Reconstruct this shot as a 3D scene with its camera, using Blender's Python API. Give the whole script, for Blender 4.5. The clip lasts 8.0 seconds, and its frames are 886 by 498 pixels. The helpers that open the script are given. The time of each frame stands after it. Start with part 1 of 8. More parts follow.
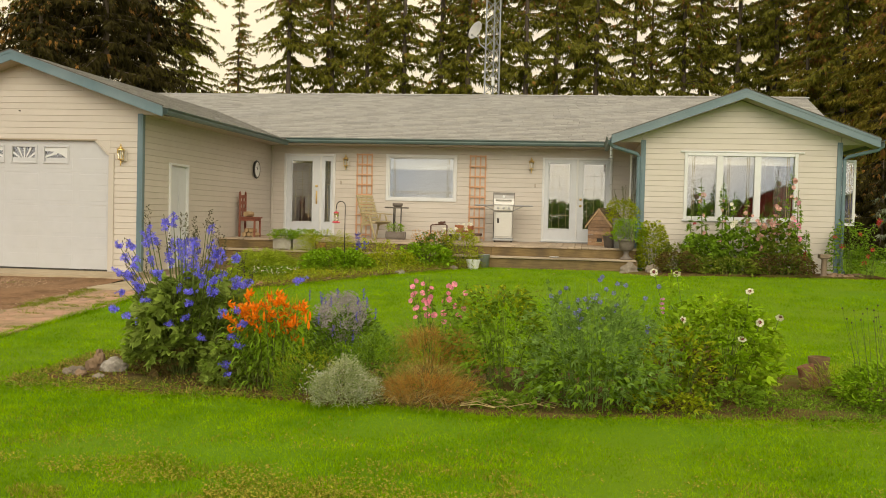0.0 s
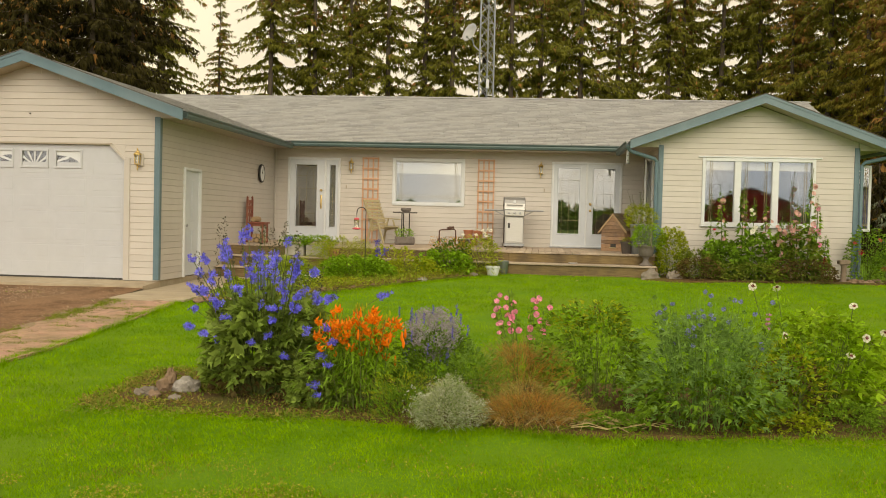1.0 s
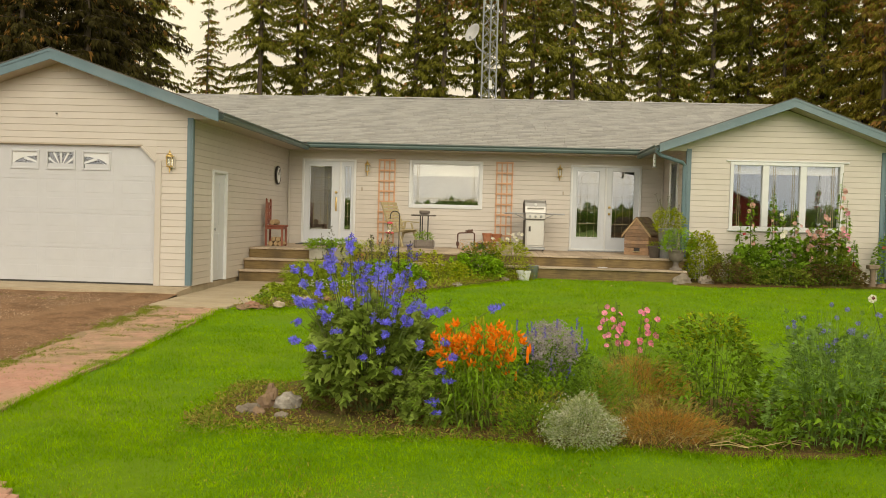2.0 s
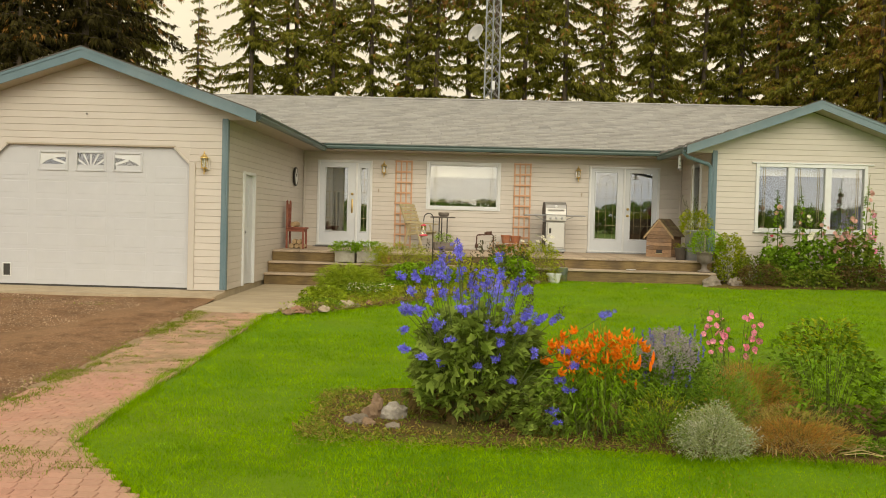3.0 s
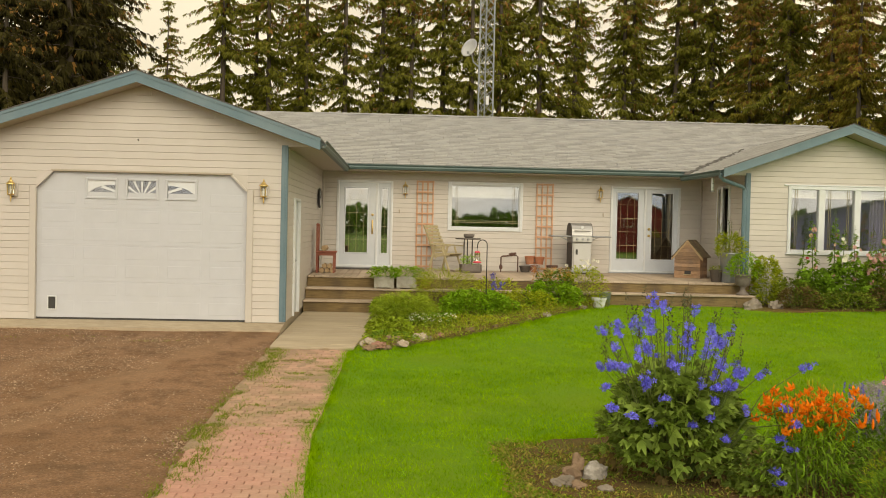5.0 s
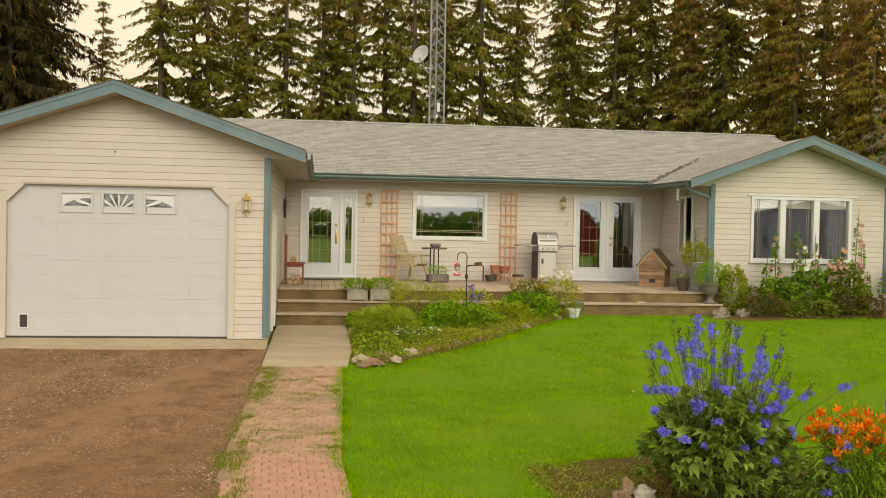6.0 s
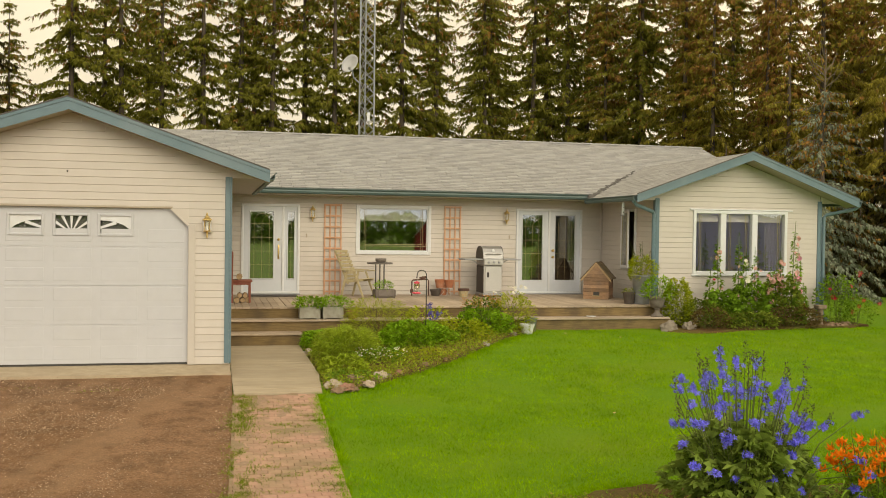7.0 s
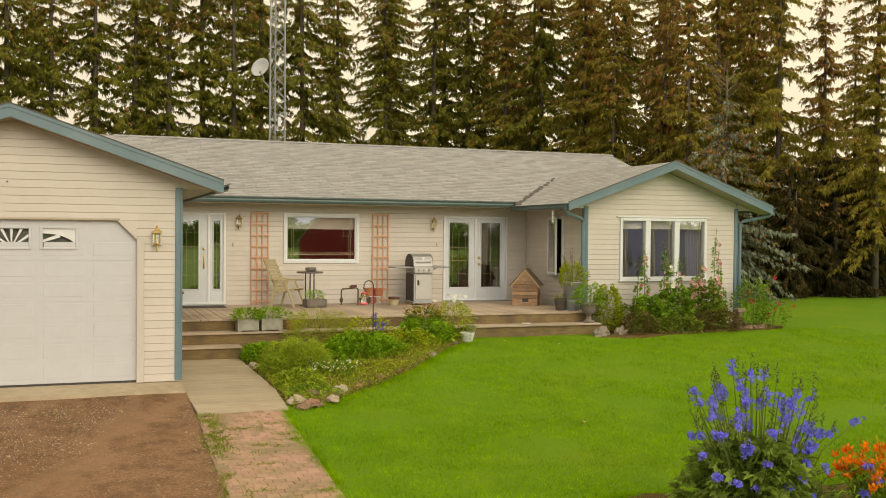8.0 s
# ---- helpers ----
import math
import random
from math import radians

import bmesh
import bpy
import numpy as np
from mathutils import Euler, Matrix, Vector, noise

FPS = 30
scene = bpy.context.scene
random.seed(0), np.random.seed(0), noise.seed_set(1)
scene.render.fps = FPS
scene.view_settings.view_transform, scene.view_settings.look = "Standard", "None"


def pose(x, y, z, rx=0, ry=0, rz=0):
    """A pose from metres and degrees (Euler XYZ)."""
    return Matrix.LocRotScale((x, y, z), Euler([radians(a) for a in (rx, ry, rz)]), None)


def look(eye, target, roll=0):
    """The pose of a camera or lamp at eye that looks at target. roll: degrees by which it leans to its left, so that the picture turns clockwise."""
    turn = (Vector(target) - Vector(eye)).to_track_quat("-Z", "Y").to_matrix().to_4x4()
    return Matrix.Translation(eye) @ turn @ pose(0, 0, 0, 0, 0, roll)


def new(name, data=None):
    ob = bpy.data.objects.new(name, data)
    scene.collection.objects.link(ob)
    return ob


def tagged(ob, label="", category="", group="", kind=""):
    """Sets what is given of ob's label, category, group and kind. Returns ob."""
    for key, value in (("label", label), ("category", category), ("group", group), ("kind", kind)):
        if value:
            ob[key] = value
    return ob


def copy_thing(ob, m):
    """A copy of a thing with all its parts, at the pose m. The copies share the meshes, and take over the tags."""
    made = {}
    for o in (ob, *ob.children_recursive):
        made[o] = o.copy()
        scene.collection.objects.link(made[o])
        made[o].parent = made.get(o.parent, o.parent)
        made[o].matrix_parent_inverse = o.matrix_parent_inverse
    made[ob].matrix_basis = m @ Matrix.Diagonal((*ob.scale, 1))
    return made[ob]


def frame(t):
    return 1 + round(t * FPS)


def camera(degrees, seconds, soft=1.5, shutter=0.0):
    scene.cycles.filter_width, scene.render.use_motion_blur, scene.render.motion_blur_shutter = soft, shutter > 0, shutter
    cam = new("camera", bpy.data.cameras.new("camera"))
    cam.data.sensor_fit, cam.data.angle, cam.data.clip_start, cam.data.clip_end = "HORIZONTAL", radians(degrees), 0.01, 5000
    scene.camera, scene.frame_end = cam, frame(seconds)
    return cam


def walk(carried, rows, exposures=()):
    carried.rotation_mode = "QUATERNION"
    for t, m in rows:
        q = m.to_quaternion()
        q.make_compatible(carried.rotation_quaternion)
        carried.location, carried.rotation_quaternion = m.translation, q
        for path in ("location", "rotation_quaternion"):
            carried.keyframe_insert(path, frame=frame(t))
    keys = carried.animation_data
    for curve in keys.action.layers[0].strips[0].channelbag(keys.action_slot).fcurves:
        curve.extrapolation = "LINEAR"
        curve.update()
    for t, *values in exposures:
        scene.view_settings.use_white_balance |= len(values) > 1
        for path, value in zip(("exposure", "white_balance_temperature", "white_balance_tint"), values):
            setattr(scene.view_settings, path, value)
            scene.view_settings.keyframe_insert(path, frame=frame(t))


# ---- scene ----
cam = camera(48.2, 8.0, soft=0.95)
PATH = [
    (0, (7.994, -17.15, 1.177), (7.716, -15.17, 1.11), 1.4),
    (0.5, (7.393, -17.045, 1.23), (7.158, -15.06, 1.164), 1.4),
    (1, (6.755, -16.946, 1.256), (6.558, -14.956, 1.192), 1.4),
    (1.5, (6.068, -16.848, 1.309), (5.91, -14.855, 1.245), 1.5),
    (3, (4.158, -16.601, 1.325), (4.101, -14.603, 1.263), 1.5),
    (3.5, (3.558, -16.539, 1.396), (3.534, -14.54, 1.337), 1.5),
    (4, (2.977, -16.411, 1.502), (2.969, -14.412, 1.446), 1.5),
    (4.5, (2.421, -16.329, 1.612), (2.453, -14.33, 1.559), 1.4),
    (6, (0.796, -16.064, 1.856), (1.046, -14.08, 1.811), 1.1),
    (6.5, (0.343, -15.886, 2.013), (0.693, -13.917, 1.972), 1.0),
    (7, (-0.226, -15.711, 2.116), (0.223, -13.762, 2.079), 0.8),
    (7.5, (-0.833, -15.503, 2.193), (-0.275, -13.583, 2.159), 0.7),
    (8, (-1.412, -15.295, 2.239), (-0.724, -13.418, 2.209), 0.5),
]
walk(cam, [(t, look(eye, target, roll)) for t, eye, target, roll in PATH], exposures=[(0, 0.06, 8050, 7), (3.5, 0.05, 7950, 6), (8, 0.05, 8100, 7)])

# ---- world and light ----
world = bpy.data.worlds.new("overcast_sky")
scene.world = world
world.use_nodes = True
wn, wl = world.node_tree.nodes, world.node_tree.links
wn.clear()
w_out = wn.new("ShaderNodeOutputWorld")
w_bg = wn.new("ShaderNodeBackground")
w_sky = wn.new("ShaderNodeTexSky")
w_sky.sky_type = 'NISHITA'
w_sky.sun_disc = False
w_sky.sun_elevation = radians(27)
w_sky.sun_rotation = radians(171)
w_sky.air_density = 1.0
w_sky.dust_density = 6.0
w_hsv = wn.new("ShaderNodeHueSaturation")
w_hsv.inputs["Saturation"].default_value = 0.25
w_cloud = wn.new("ShaderNodeTexNoise")
w_cloud.inputs["Scale"].default_value = 2.2
w_cloud.inputs["Detail"].default_value = 6
w_ramp = wn.new("ShaderNodeValToRGB")
w_ramp.color_ramp.elements[0].position = 0.35
w_ramp.color_ramp.elements[0].color = (5.2, 4.85, 4.2, 1)
w_ramp.color_ramp.elements[1].position = 0.68
w_ramp.color_ramp.elements[1].color = (7.9, 7.15, 5.65, 1)
w_mix = wn.new("ShaderNodeMix")
w_mix.data_type = 'RGBA'
w_mix.inputs[0].default_value = 0.8
w_co = wn.new("ShaderNodeTexCoord")
wl.new(w_co.outputs["Generated"], w_cloud.inputs["Vector"])
wl.new(w_cloud.outputs["Fac"], w_ramp.inputs["Fac"])
wl.new(w_sky.outputs["Color"], w_hsv.inputs["Color"])
wl.new(w_hsv.outputs["Color"], w_mix.inputs[6])
wl.new(w_ramp.outputs["Color"], w_mix.inputs[7])
# heavier, bluer cloud towards the south
w_heavy = wn.new("ShaderNodeTexNoise")
w_heavy.inputs["Scale"].default_value = 3.4
w_heavy.inputs["Detail"].default_value = 5
w_hramp = wn.new("ShaderNodeValToRGB")
w_hramp.color_ramp.elements[0].position = 0.38
w_hramp.color_ramp.elements[0].color = (4.2, 5.1, 6.8, 1)
w_hramp.color_ramp.elements[1].position = 0.66
w_hramp.color_ramp.elements[1].color = (10.5, 10.2, 9.6, 1)
w_xyz = wn.new("ShaderNodeSeparateXYZ")
w_south = wn.new("ShaderNodeMapRange")
w_south.inputs[1].default_value, w_south.inputs[2].default_value = -0.15, -0.75
w_mix2 = wn.new("ShaderNodeMix")
w_mix2.data_type = 'RGBA'
wl.new(w_co.outputs["Generated"], w_heavy.inputs["Vector"])
wl.new(w_heavy.outputs["Fac"], w_hramp.inputs["Fac"])
wl.new(w_co.outputs["Generated"], w_xyz.inputs[0])
wl.new(w_xyz.outputs[1], w_south.inputs[0])
wl.new(w_south.outputs[0], w_mix2.inputs[0])
wl.new(w_mix.outputs[2], w_mix2.inputs[6])
wl.new(w_hramp.outputs["Color"], w_mix2.inputs[7])
wl.new(w_mix2.outputs[2], w_bg.inputs["Color"])
w_bg.inputs["Strength"].default_value = 0.167
wl.new(w_bg.outputs[0], w_out.inputs[0])

sun = new("sun", bpy.data.lights.new("sun", 'SUN'))
sun.data.energy = 1.45
sun.data.angle = radians(40)
sun.data.color = (1.0, 0.93, 0.80)
sun.matrix_world = look((4.5, -29.5, 15), (0, 0, 0))

# ---- materials ----


def mat(name, c1, c2=None, scale=6.0, rough=0.7, bump=0.15, bscale=None, metal=0.0, stain=None, sscale=0.6,
        sfac=0.35, rand=0.0, island=0.0, stretch=(1, 1, 1), spec=0.5, bdist=0.01, trans=0.0, coat=0.0, detail=5):
    """Two-scale surface: fine grain between c1 and c2, broad stains, relief, and piece-to-piece variation."""
    m = bpy.data.materials.new(name)
    m.use_nodes = True
    n, l = m.node_tree.nodes, m.node_tree.links
    b = n["Principled BSDF"]
    c2 = c2 or tuple(c * 0.8 for c in c1)
    geo = n.new("ShaderNodeNewGeometry")
    mp = n.new("ShaderNodeMapping")
    mp.inputs["Scale"].default_value = stretch
    l.new(geo.outputs["Position"], mp.inputs["Vector"])
    t1 = n.new("ShaderNodeTexNoise")
    t1.inputs["Scale"].default_value = scale
    t1.inputs["Detail"].default_value = detail
    t1.inputs["Roughness"].default_value = 0.65
    l.new(mp.outputs[0], t1.inputs["Vector"])
    r1 = n.new("ShaderNodeMapRange")
    r1.inputs[1].default_value, r1.inputs[2].default_value = 0.3, 0.7
    l.new(t1.outputs["Fac"], r1.inputs[0])
    mx = n.new("ShaderNodeMix")
    mx.data_type = 'RGBA'
    mx.inputs[6].default_value, mx.inputs[7].default_value = (*c1, 1), (*c2, 1)
    l.new(r1.outputs[0], mx.inputs[0])
    col = mx.outputs[2]
    if stain:
        t2 = n.new("ShaderNodeTexNoise")
        t2.inputs["Scale"].default_value = sscale
        t2.inputs["Detail"].default_value = 4
        l.new(geo.outputs["Position"], t2.inputs["Vector"])
        r2 = n.new("ShaderNodeMapRange")
        r2.inputs[1].default_value, r2.inputs[2].default_value = 0.42, 0.68
        r2.inputs[4].default_value = sfac
        l.new(t2.outputs["Fac"], r2.inputs[0])
        m2 = n.new("ShaderNodeMix")
        m2.data_type = 'RGBA'
        m2.inputs[7].default_value = (*stain, 1)
        l.new(r2.outputs[0], m2.inputs[0])
        l.new(col, m2.inputs[6])
        col = m2.outputs[2]
    if rand or island:
        hv = n.new("ShaderNodeHueSaturation")
        mr = n.new("ShaderNodeMapRange")
        k = rand or island
        mr.inputs[3].default_value, mr.inputs[4].default_value = 1 - k, 1 + k
        if rand:
            oi = n.new("ShaderNodeObjectInfo")
            l.new(oi.outputs["Random"], mr.inputs[0])
        else:
            l.new(geo.outputs["Random Per Island"], mr.inputs[0])
        l.new(mr.outputs[0], hv.inputs["Value"])
        l.new(col, hv.inputs["Color"])
        col = hv.outputs["Color"]
    l.new(col, b.inputs["Base Color"])
    b.inputs["Roughness"].default_value = rough
    b.inputs["Metallic"].default_value = metal
    b.inputs["Specular IOR Level"].default_value = spec
    b.inputs["Coat Weight"].default_value = coat
    if bump:
        t3 = n.new("ShaderNodeTexNoise")
        t3.inputs["Scale"].default_value = bscale or scale * 4
        t3.inputs["Detail"].default_value = 4
        l.new(mp.outputs[0], t3.inputs["Vector"])
        bp = n.new("ShaderNodeBump")
        bp.inputs["Strength"].default_value = bump
        bp.inputs["Distance"].default_value = bdist
        l.new(t3.outputs["Fac"], bp.inputs["Height"])
        l.new(bp.outputs[0], b.inputs["Normal"])
    if trans:
        tr = n.new("ShaderNodeBsdfTranslucent")
        l.new(col, tr.inputs["Color"])
        ms = n.new("ShaderNodeMixShader")
        ms.inputs[0].default_value = trans
        l.new(b.outputs[0], ms.inputs[1])
        l.new(tr.outputs[0], ms.inputs[2])
        l.new(ms.outputs[0], n["Material Output"].inputs["Surface"])
    return m


def glass_mat(name, ior, tint):
    m = bpy.data.materials.new(name)
    m.use_nodes = True
    b = m.node_tree.nodes["Principled BSDF"]
    b.inputs["Base Color"].default_value = (*tint, 1)
    b.inputs["Roughness"].default_value = 0.015
    b.inputs["Transmission Weight"].default_value = 1.0
    b.inputs["IOR"].default_value = ior
    return m


def gravel_mat(name):
    """Packed earth with scattered stones; wheels have pressed smooth pale tracks into it."""
    m = bpy.data.materials.new(name)
    m.use_nodes = True
    n, l = m.node_tree.nodes, m.node_tree.links
    b = n["Principled BSDF"]
    geo = n.new("ShaderNodeNewGeometry")

    def noise_fac(scale, detail, lo, hi, to=1.0):
        t = n.new("ShaderNodeTexNoise")
        t.inputs["Scale"].default_value = scale
        t.inputs["Detail"].default_value = detail
        t.inputs["Roughness"].default_value = 0.7
        l.new(geo.outputs["Position"], t.inputs["Vector"])
        r = n.new("ShaderNodeMapRange")
        r.inputs[1].default_value, r.inputs[2].default_value, r.inputs[4].default_value = lo, hi, to
        l.new(t.outputs["Fac"], r.inputs[0])
        return r.outputs[0]

    def maths(op, a, c):
        k = n.new("ShaderNodeMath")
        k.operation = op
        for i, v in enumerate((a, c)):
            if isinstance(v, (int, float)):
                k.inputs[i].default_value = v
            else:
                l.new(v, k.inputs[i])
        return k.outputs[0]

    def blend(fac, a, c):
        k = n.new("ShaderNodeMix")
        k.data_type = 'RGBA'
        l.new(fac, k.inputs[0])
        for i, v in ((6, a), (7, c)):
            if isinstance(v, tuple):
                k.inputs[i].default_value = (*v, 1)
            else:
                l.new(v, k.inputs[i])
        return k.outputs[2]

    xyz = n.new("ShaderNodeSeparateXYZ")
    l.new(geo.outputs["Position"], xyz.inputs[0])
    wob = maths('MULTIPLY', noise_fac(1.1, 6, 0.2, 0.8), 0.8)
    track = None
    for c0, c1, half in ((0.72, 0.457, 0.22), (-0.05, 0.22, 0.2), (-1.05, 0.42, 0.24)):
        d = maths('ADD', maths('SUBTRACT', xyz.outputs[0], maths('MULTIPLY', xyz.outputs[1], c1)), -c0)
        d = maths('ABSOLUTE', maths('ADD', d, wob), 0)
        r = n.new("ShaderNodeMapRange")
        r.interpolation_type = 'SMOOTHSTEP'
        r.inputs[1].default_value, r.inputs[2].default_value = half, half * 0.35
        l.new(d, r.inputs[0])
        track = r.outputs[0] if track is None else maths('MAXIMUM', track, r.outputs[0])
    earth = blend(noise_fac(38, 8, 0.36, 0.64), (0.37, 0.215, 0.125), (0.16, 0.085, 0.046))
    earth = blend(noise_fac(0.55, 5, 0.40, 0.66, 0.6), earth, (0.165, 0.086, 0.038))
    earth = blend(noise_fac(3.2, 8, 0.46, 0.64, 0.8), earth, (0.135, 0.078, 0.042))
    earth = blend(maths('MULTIPLY', track, 0.3), earth, (0.36, 0.225, 0.135))
    vor = n.new("ShaderNodeTexVoronoi")
    vor.inputs["Scale"].default_value = 44
    l.new(geo.outputs["Position"], vor.inputs["Vector"])
    sep = n.new("ShaderNodeSeparateColor")
    l.new(vor.outputs["Color"], sep.inputs[0])
    pick = n.new("ShaderNodeMapRange")
    pick.inputs[1].default_value, pick.inputs[2].default_value = 0.70, 0.76
    l.new(sep.outputs[0], pick.inputs[0])
    core = n.new("ShaderNodeMapRange")
    core.inputs[1].default_value, core.inputs[2].default_value = 0.55, 0.35
    l.new(vor.outputs["Distance"], core.inputs[0])
    stone = maths('MULTIPLY', pick.outputs[0], core.outputs[0])
    stone = maths('MULTIPLY', stone, noise_fac(0.9, 4, 0.40, 0.62))
    stone = maths('MULTIPLY', stone, maths('SUBTRACT', 1.0, maths('MULTIPLY', track, 0.75)))
    tone = blend(sep.outputs[1], (0.42, 0.30, 0.20), (0.24, 0.14, 0.09))
    l.new(blend(stone, earth, tone), b.inputs["Base Color"])
    b.inputs["Roughness"].default_value = 0.95
    b.inputs["Specular IOR Level"].default_value = 0.2
    t3 = n.new("ShaderNodeTexNoise")
    t3.inputs["Scale"].default_value = 45
    t3.inputs["Detail"].default_value = 6
    l.new(geo.outputs["Position"], t3.inputs["Vector"])
    bp = n.new("ShaderNodeBump")
    bp.inputs["Strength"].default_value = 0.9
    bp.inputs["Distance"].default_value = 0.025
    l.new(maths('ADD', maths('MULTIPLY', stone, 0.6), t3.outputs["Fac"]), bp.inputs["Height"])
    l.new(bp.outputs[0], b.inputs["Normal"])
    return m


M = {}
M["siding"] = mat("cream_vinyl_siding", (0.555, 0.505, 0.455), (0.52, 0.47, 0.42), 3, 0.45, 0.08, 60, stain=(0.47, 0.43, 0.37), sscale=0.9, sfac=0.22, rand=0.035)
M["white"] = mat("white_painted_trim", (0.68, 0.695, 0.71), (0.63, 0.64, 0.65), 8, 0.4, 0.04, stain=(0.6, 0.57, 0.5), sscale=2.0, sfac=0.2)
M["door_white"] = mat("white_steel_door", (0.525, 0.53, 0.555), (0.495, 0.50, 0.525), 5, 0.38, 0.06, 40, stain=(0.50, 0.495, 0.485), sscale=1.2, sfac=0.25)
M["door_cool"] = mat("cool_white_steel_door", (0.60, 0.625, 0.665), (0.56, 0.585, 0.62), 5, 0.35, 0.05, 40, stain=(0.55, 0.55, 0.54), sscale=1.5, sfac=0.2)
M["teal"] = mat("teal_green_metal_trim", (0.115, 0.185, 0.215), (0.095, 0.16, 0.19), 4, 0.42, 0.05, stain=(0.19, 0.24, 0.26), sscale=1.5, sfac=0.35)
M["gutter"] = mat("dark_green_metal_gutter", (0.075, 0.125, 0.118), (0.06, 0.10, 0.098), 4, 0.45, 0.05, stain=(0.11, 0.155, 0.14), sscale=1.5, sfac=0.4)
M["urnish"] = mat("dark_tarnished_metal", (0.10, 0.085, 0.07), (0.07, 0.06, 0.05), 20, 0.6, 0.1)
M["soffit"] = mat("beige_metal_soffit", (0.42, 0.36, 0.28), (0.37, 0.31, 0.24), 9, 0.5, 0.08)
M["shingle"] = mat("weathered_asphalt_shingles", (0.41, 0.405, 0.395), (0.295, 0.29, 0.282), 30, 0.95, 0.5, 90, stain=(0.30, 0.285, 0.26), sscale=0.7, sfac=0.16, island=0.13, spec=0.2)
M["shingle_edge"] = mat("dark_shingle_edge", (0.13, 0.12, 0.11), (0.09, 0.085, 0.08), 20, 0.95, 0.3)
M["concrete"] = mat("worn_concrete", (0.50, 0.41, 0.29), (0.40, 0.32, 0.215), 7, 0.9, 0.3, 60, stain=(0.30, 0.23, 0.165), sscale=0.9, sfac=0.5)
M["deckwood"] = mat("weathered_deck_boards", (0.52, 0.415, 0.315), (0.40, 0.31, 0.23), 9, 0.85, 0.3, 30, stretch=(1, 6, 6), stain=(0.17, 0.13, 0.10), sscale=1.1, sfac=0.5, rand=0.1)
# weathered lumber, with the shade under the nosings put into its colour
M["stepwood"] = mat("weathered_lumber_darkened_for_shade", (0.26, 0.18, 0.078), (0.115, 0.073, 0.03), 9, 0.85, 0.5, 25, stretch=(0.35, 6, 6), stain=(0.085, 0.06, 0.034), sscale=2.6, sfac=0.75, rand=0.08)
M["interior"] = mat("room_paint_darkened_for_dimness", (0.20, 0.18, 0.15), (0.16, 0.14, 0.12), 2, 0.9, 0)
M["glass"] = glass_mat("window_glass", 2.6, (0.93, 0.96, 0.97))
M["came"] = mat("brass_came", (0.55, 0.47, 0.30), (0.45, 0.38, 0.22), 30, 0.35, 0.05, metal=0.8)
M["brass"] = mat("polished_brass", (0.74, 0.54, 0.22), (0.58, 0.39, 0.13), 30, 0.35, 0.1, metal=0.7)
M["black"] = mat("black_iron", (0.03, 0.028, 0.026), (0.045, 0.04, 0.035), 30, 0.5, 0.1)
M["grass"] = mat("mown_lawn", (0.15, 0.30, 0.009), (0.10, 0.225, 0.007), 26, 0.9, 0.6, 160, stain=(0.18, 0.27, 0.012), sscale=0.5, sfac=0.6, bdist=0.03, spec=0.2)
M["gravel"] = gravel_mat("packed_gravel_drive")
M["soil"] = mat("garden_soil", (0.085, 0.045, 0.017), (0.165, 0.095, 0.038), 22, 0.95, 0.9, 60, stain=(0.13, 0.15, 0.03), sscale=1.3, sfac=0.6, bdist=0.03, spec=0.2)
M["sand"] = mat("sand_bedding", (0.37, 0.25, 0.17), (0.27, 0.18, 0.12), 26, 0.95, 0.6, 80, stain=(0.20, 0.17, 0.07), sscale=3.0, sfac=0.6)
M["paver"] = mat("red_concrete_paver", (0.50, 0.27, 0.21), (0.42, 0.225, 0.17), 24, 0.92, 0.4, 90, stain=(0.42, 0.29, 0.205), sscale=1.3, sfac=0.5, rand=0.07)
M["paver_dusty"] = mat("sandy_worn_paver", (0.47, 0.28, 0.205), (0.40, 0.25, 0.175), 20, 0.95, 0.4, 80, stain=(0.26, 0.20, 0.11), sscale=2.2, sfac=0.85, island=0.12)
M["bark"] = mat("spruce_bark", (0.12, 0.092, 0.068), (0.07, 0.052, 0.04), 14, 0.95, 0.8, 30, stretch=(3, 3, 0.7))
M["needle"] = mat("spruce_needles", (0.155, 0.16, 0.020), (0.24, 0.225, 0.031), 0.9, 0.75, 0, island=0.4, trans=0.38, spec=0.25)
# needles coloured darker for the deep shade these spruces stand in
M["needle_shaded"] = mat("shade_darkened_spruce_needles", (0.036, 0.031, 0.008), (0.056, 0.046, 0.010), 0.9, 0.8, 0, island=0.5, trans=0.2, spec=0.15)
M["needle_olive"] = mat("olive_spruce_needles", (0.24, 0.21, 0.032), (0.33, 0.27, 0.042), 0.9, 0.75, 0, island=0.42, trans=0.42, spec=0.2)
M["galv"] = mat("galvanised_steel", (0.40, 0.41, 0.42), (0.30, 0.31, 0.32), 18, 0.5, 0.1, metal=0.6)


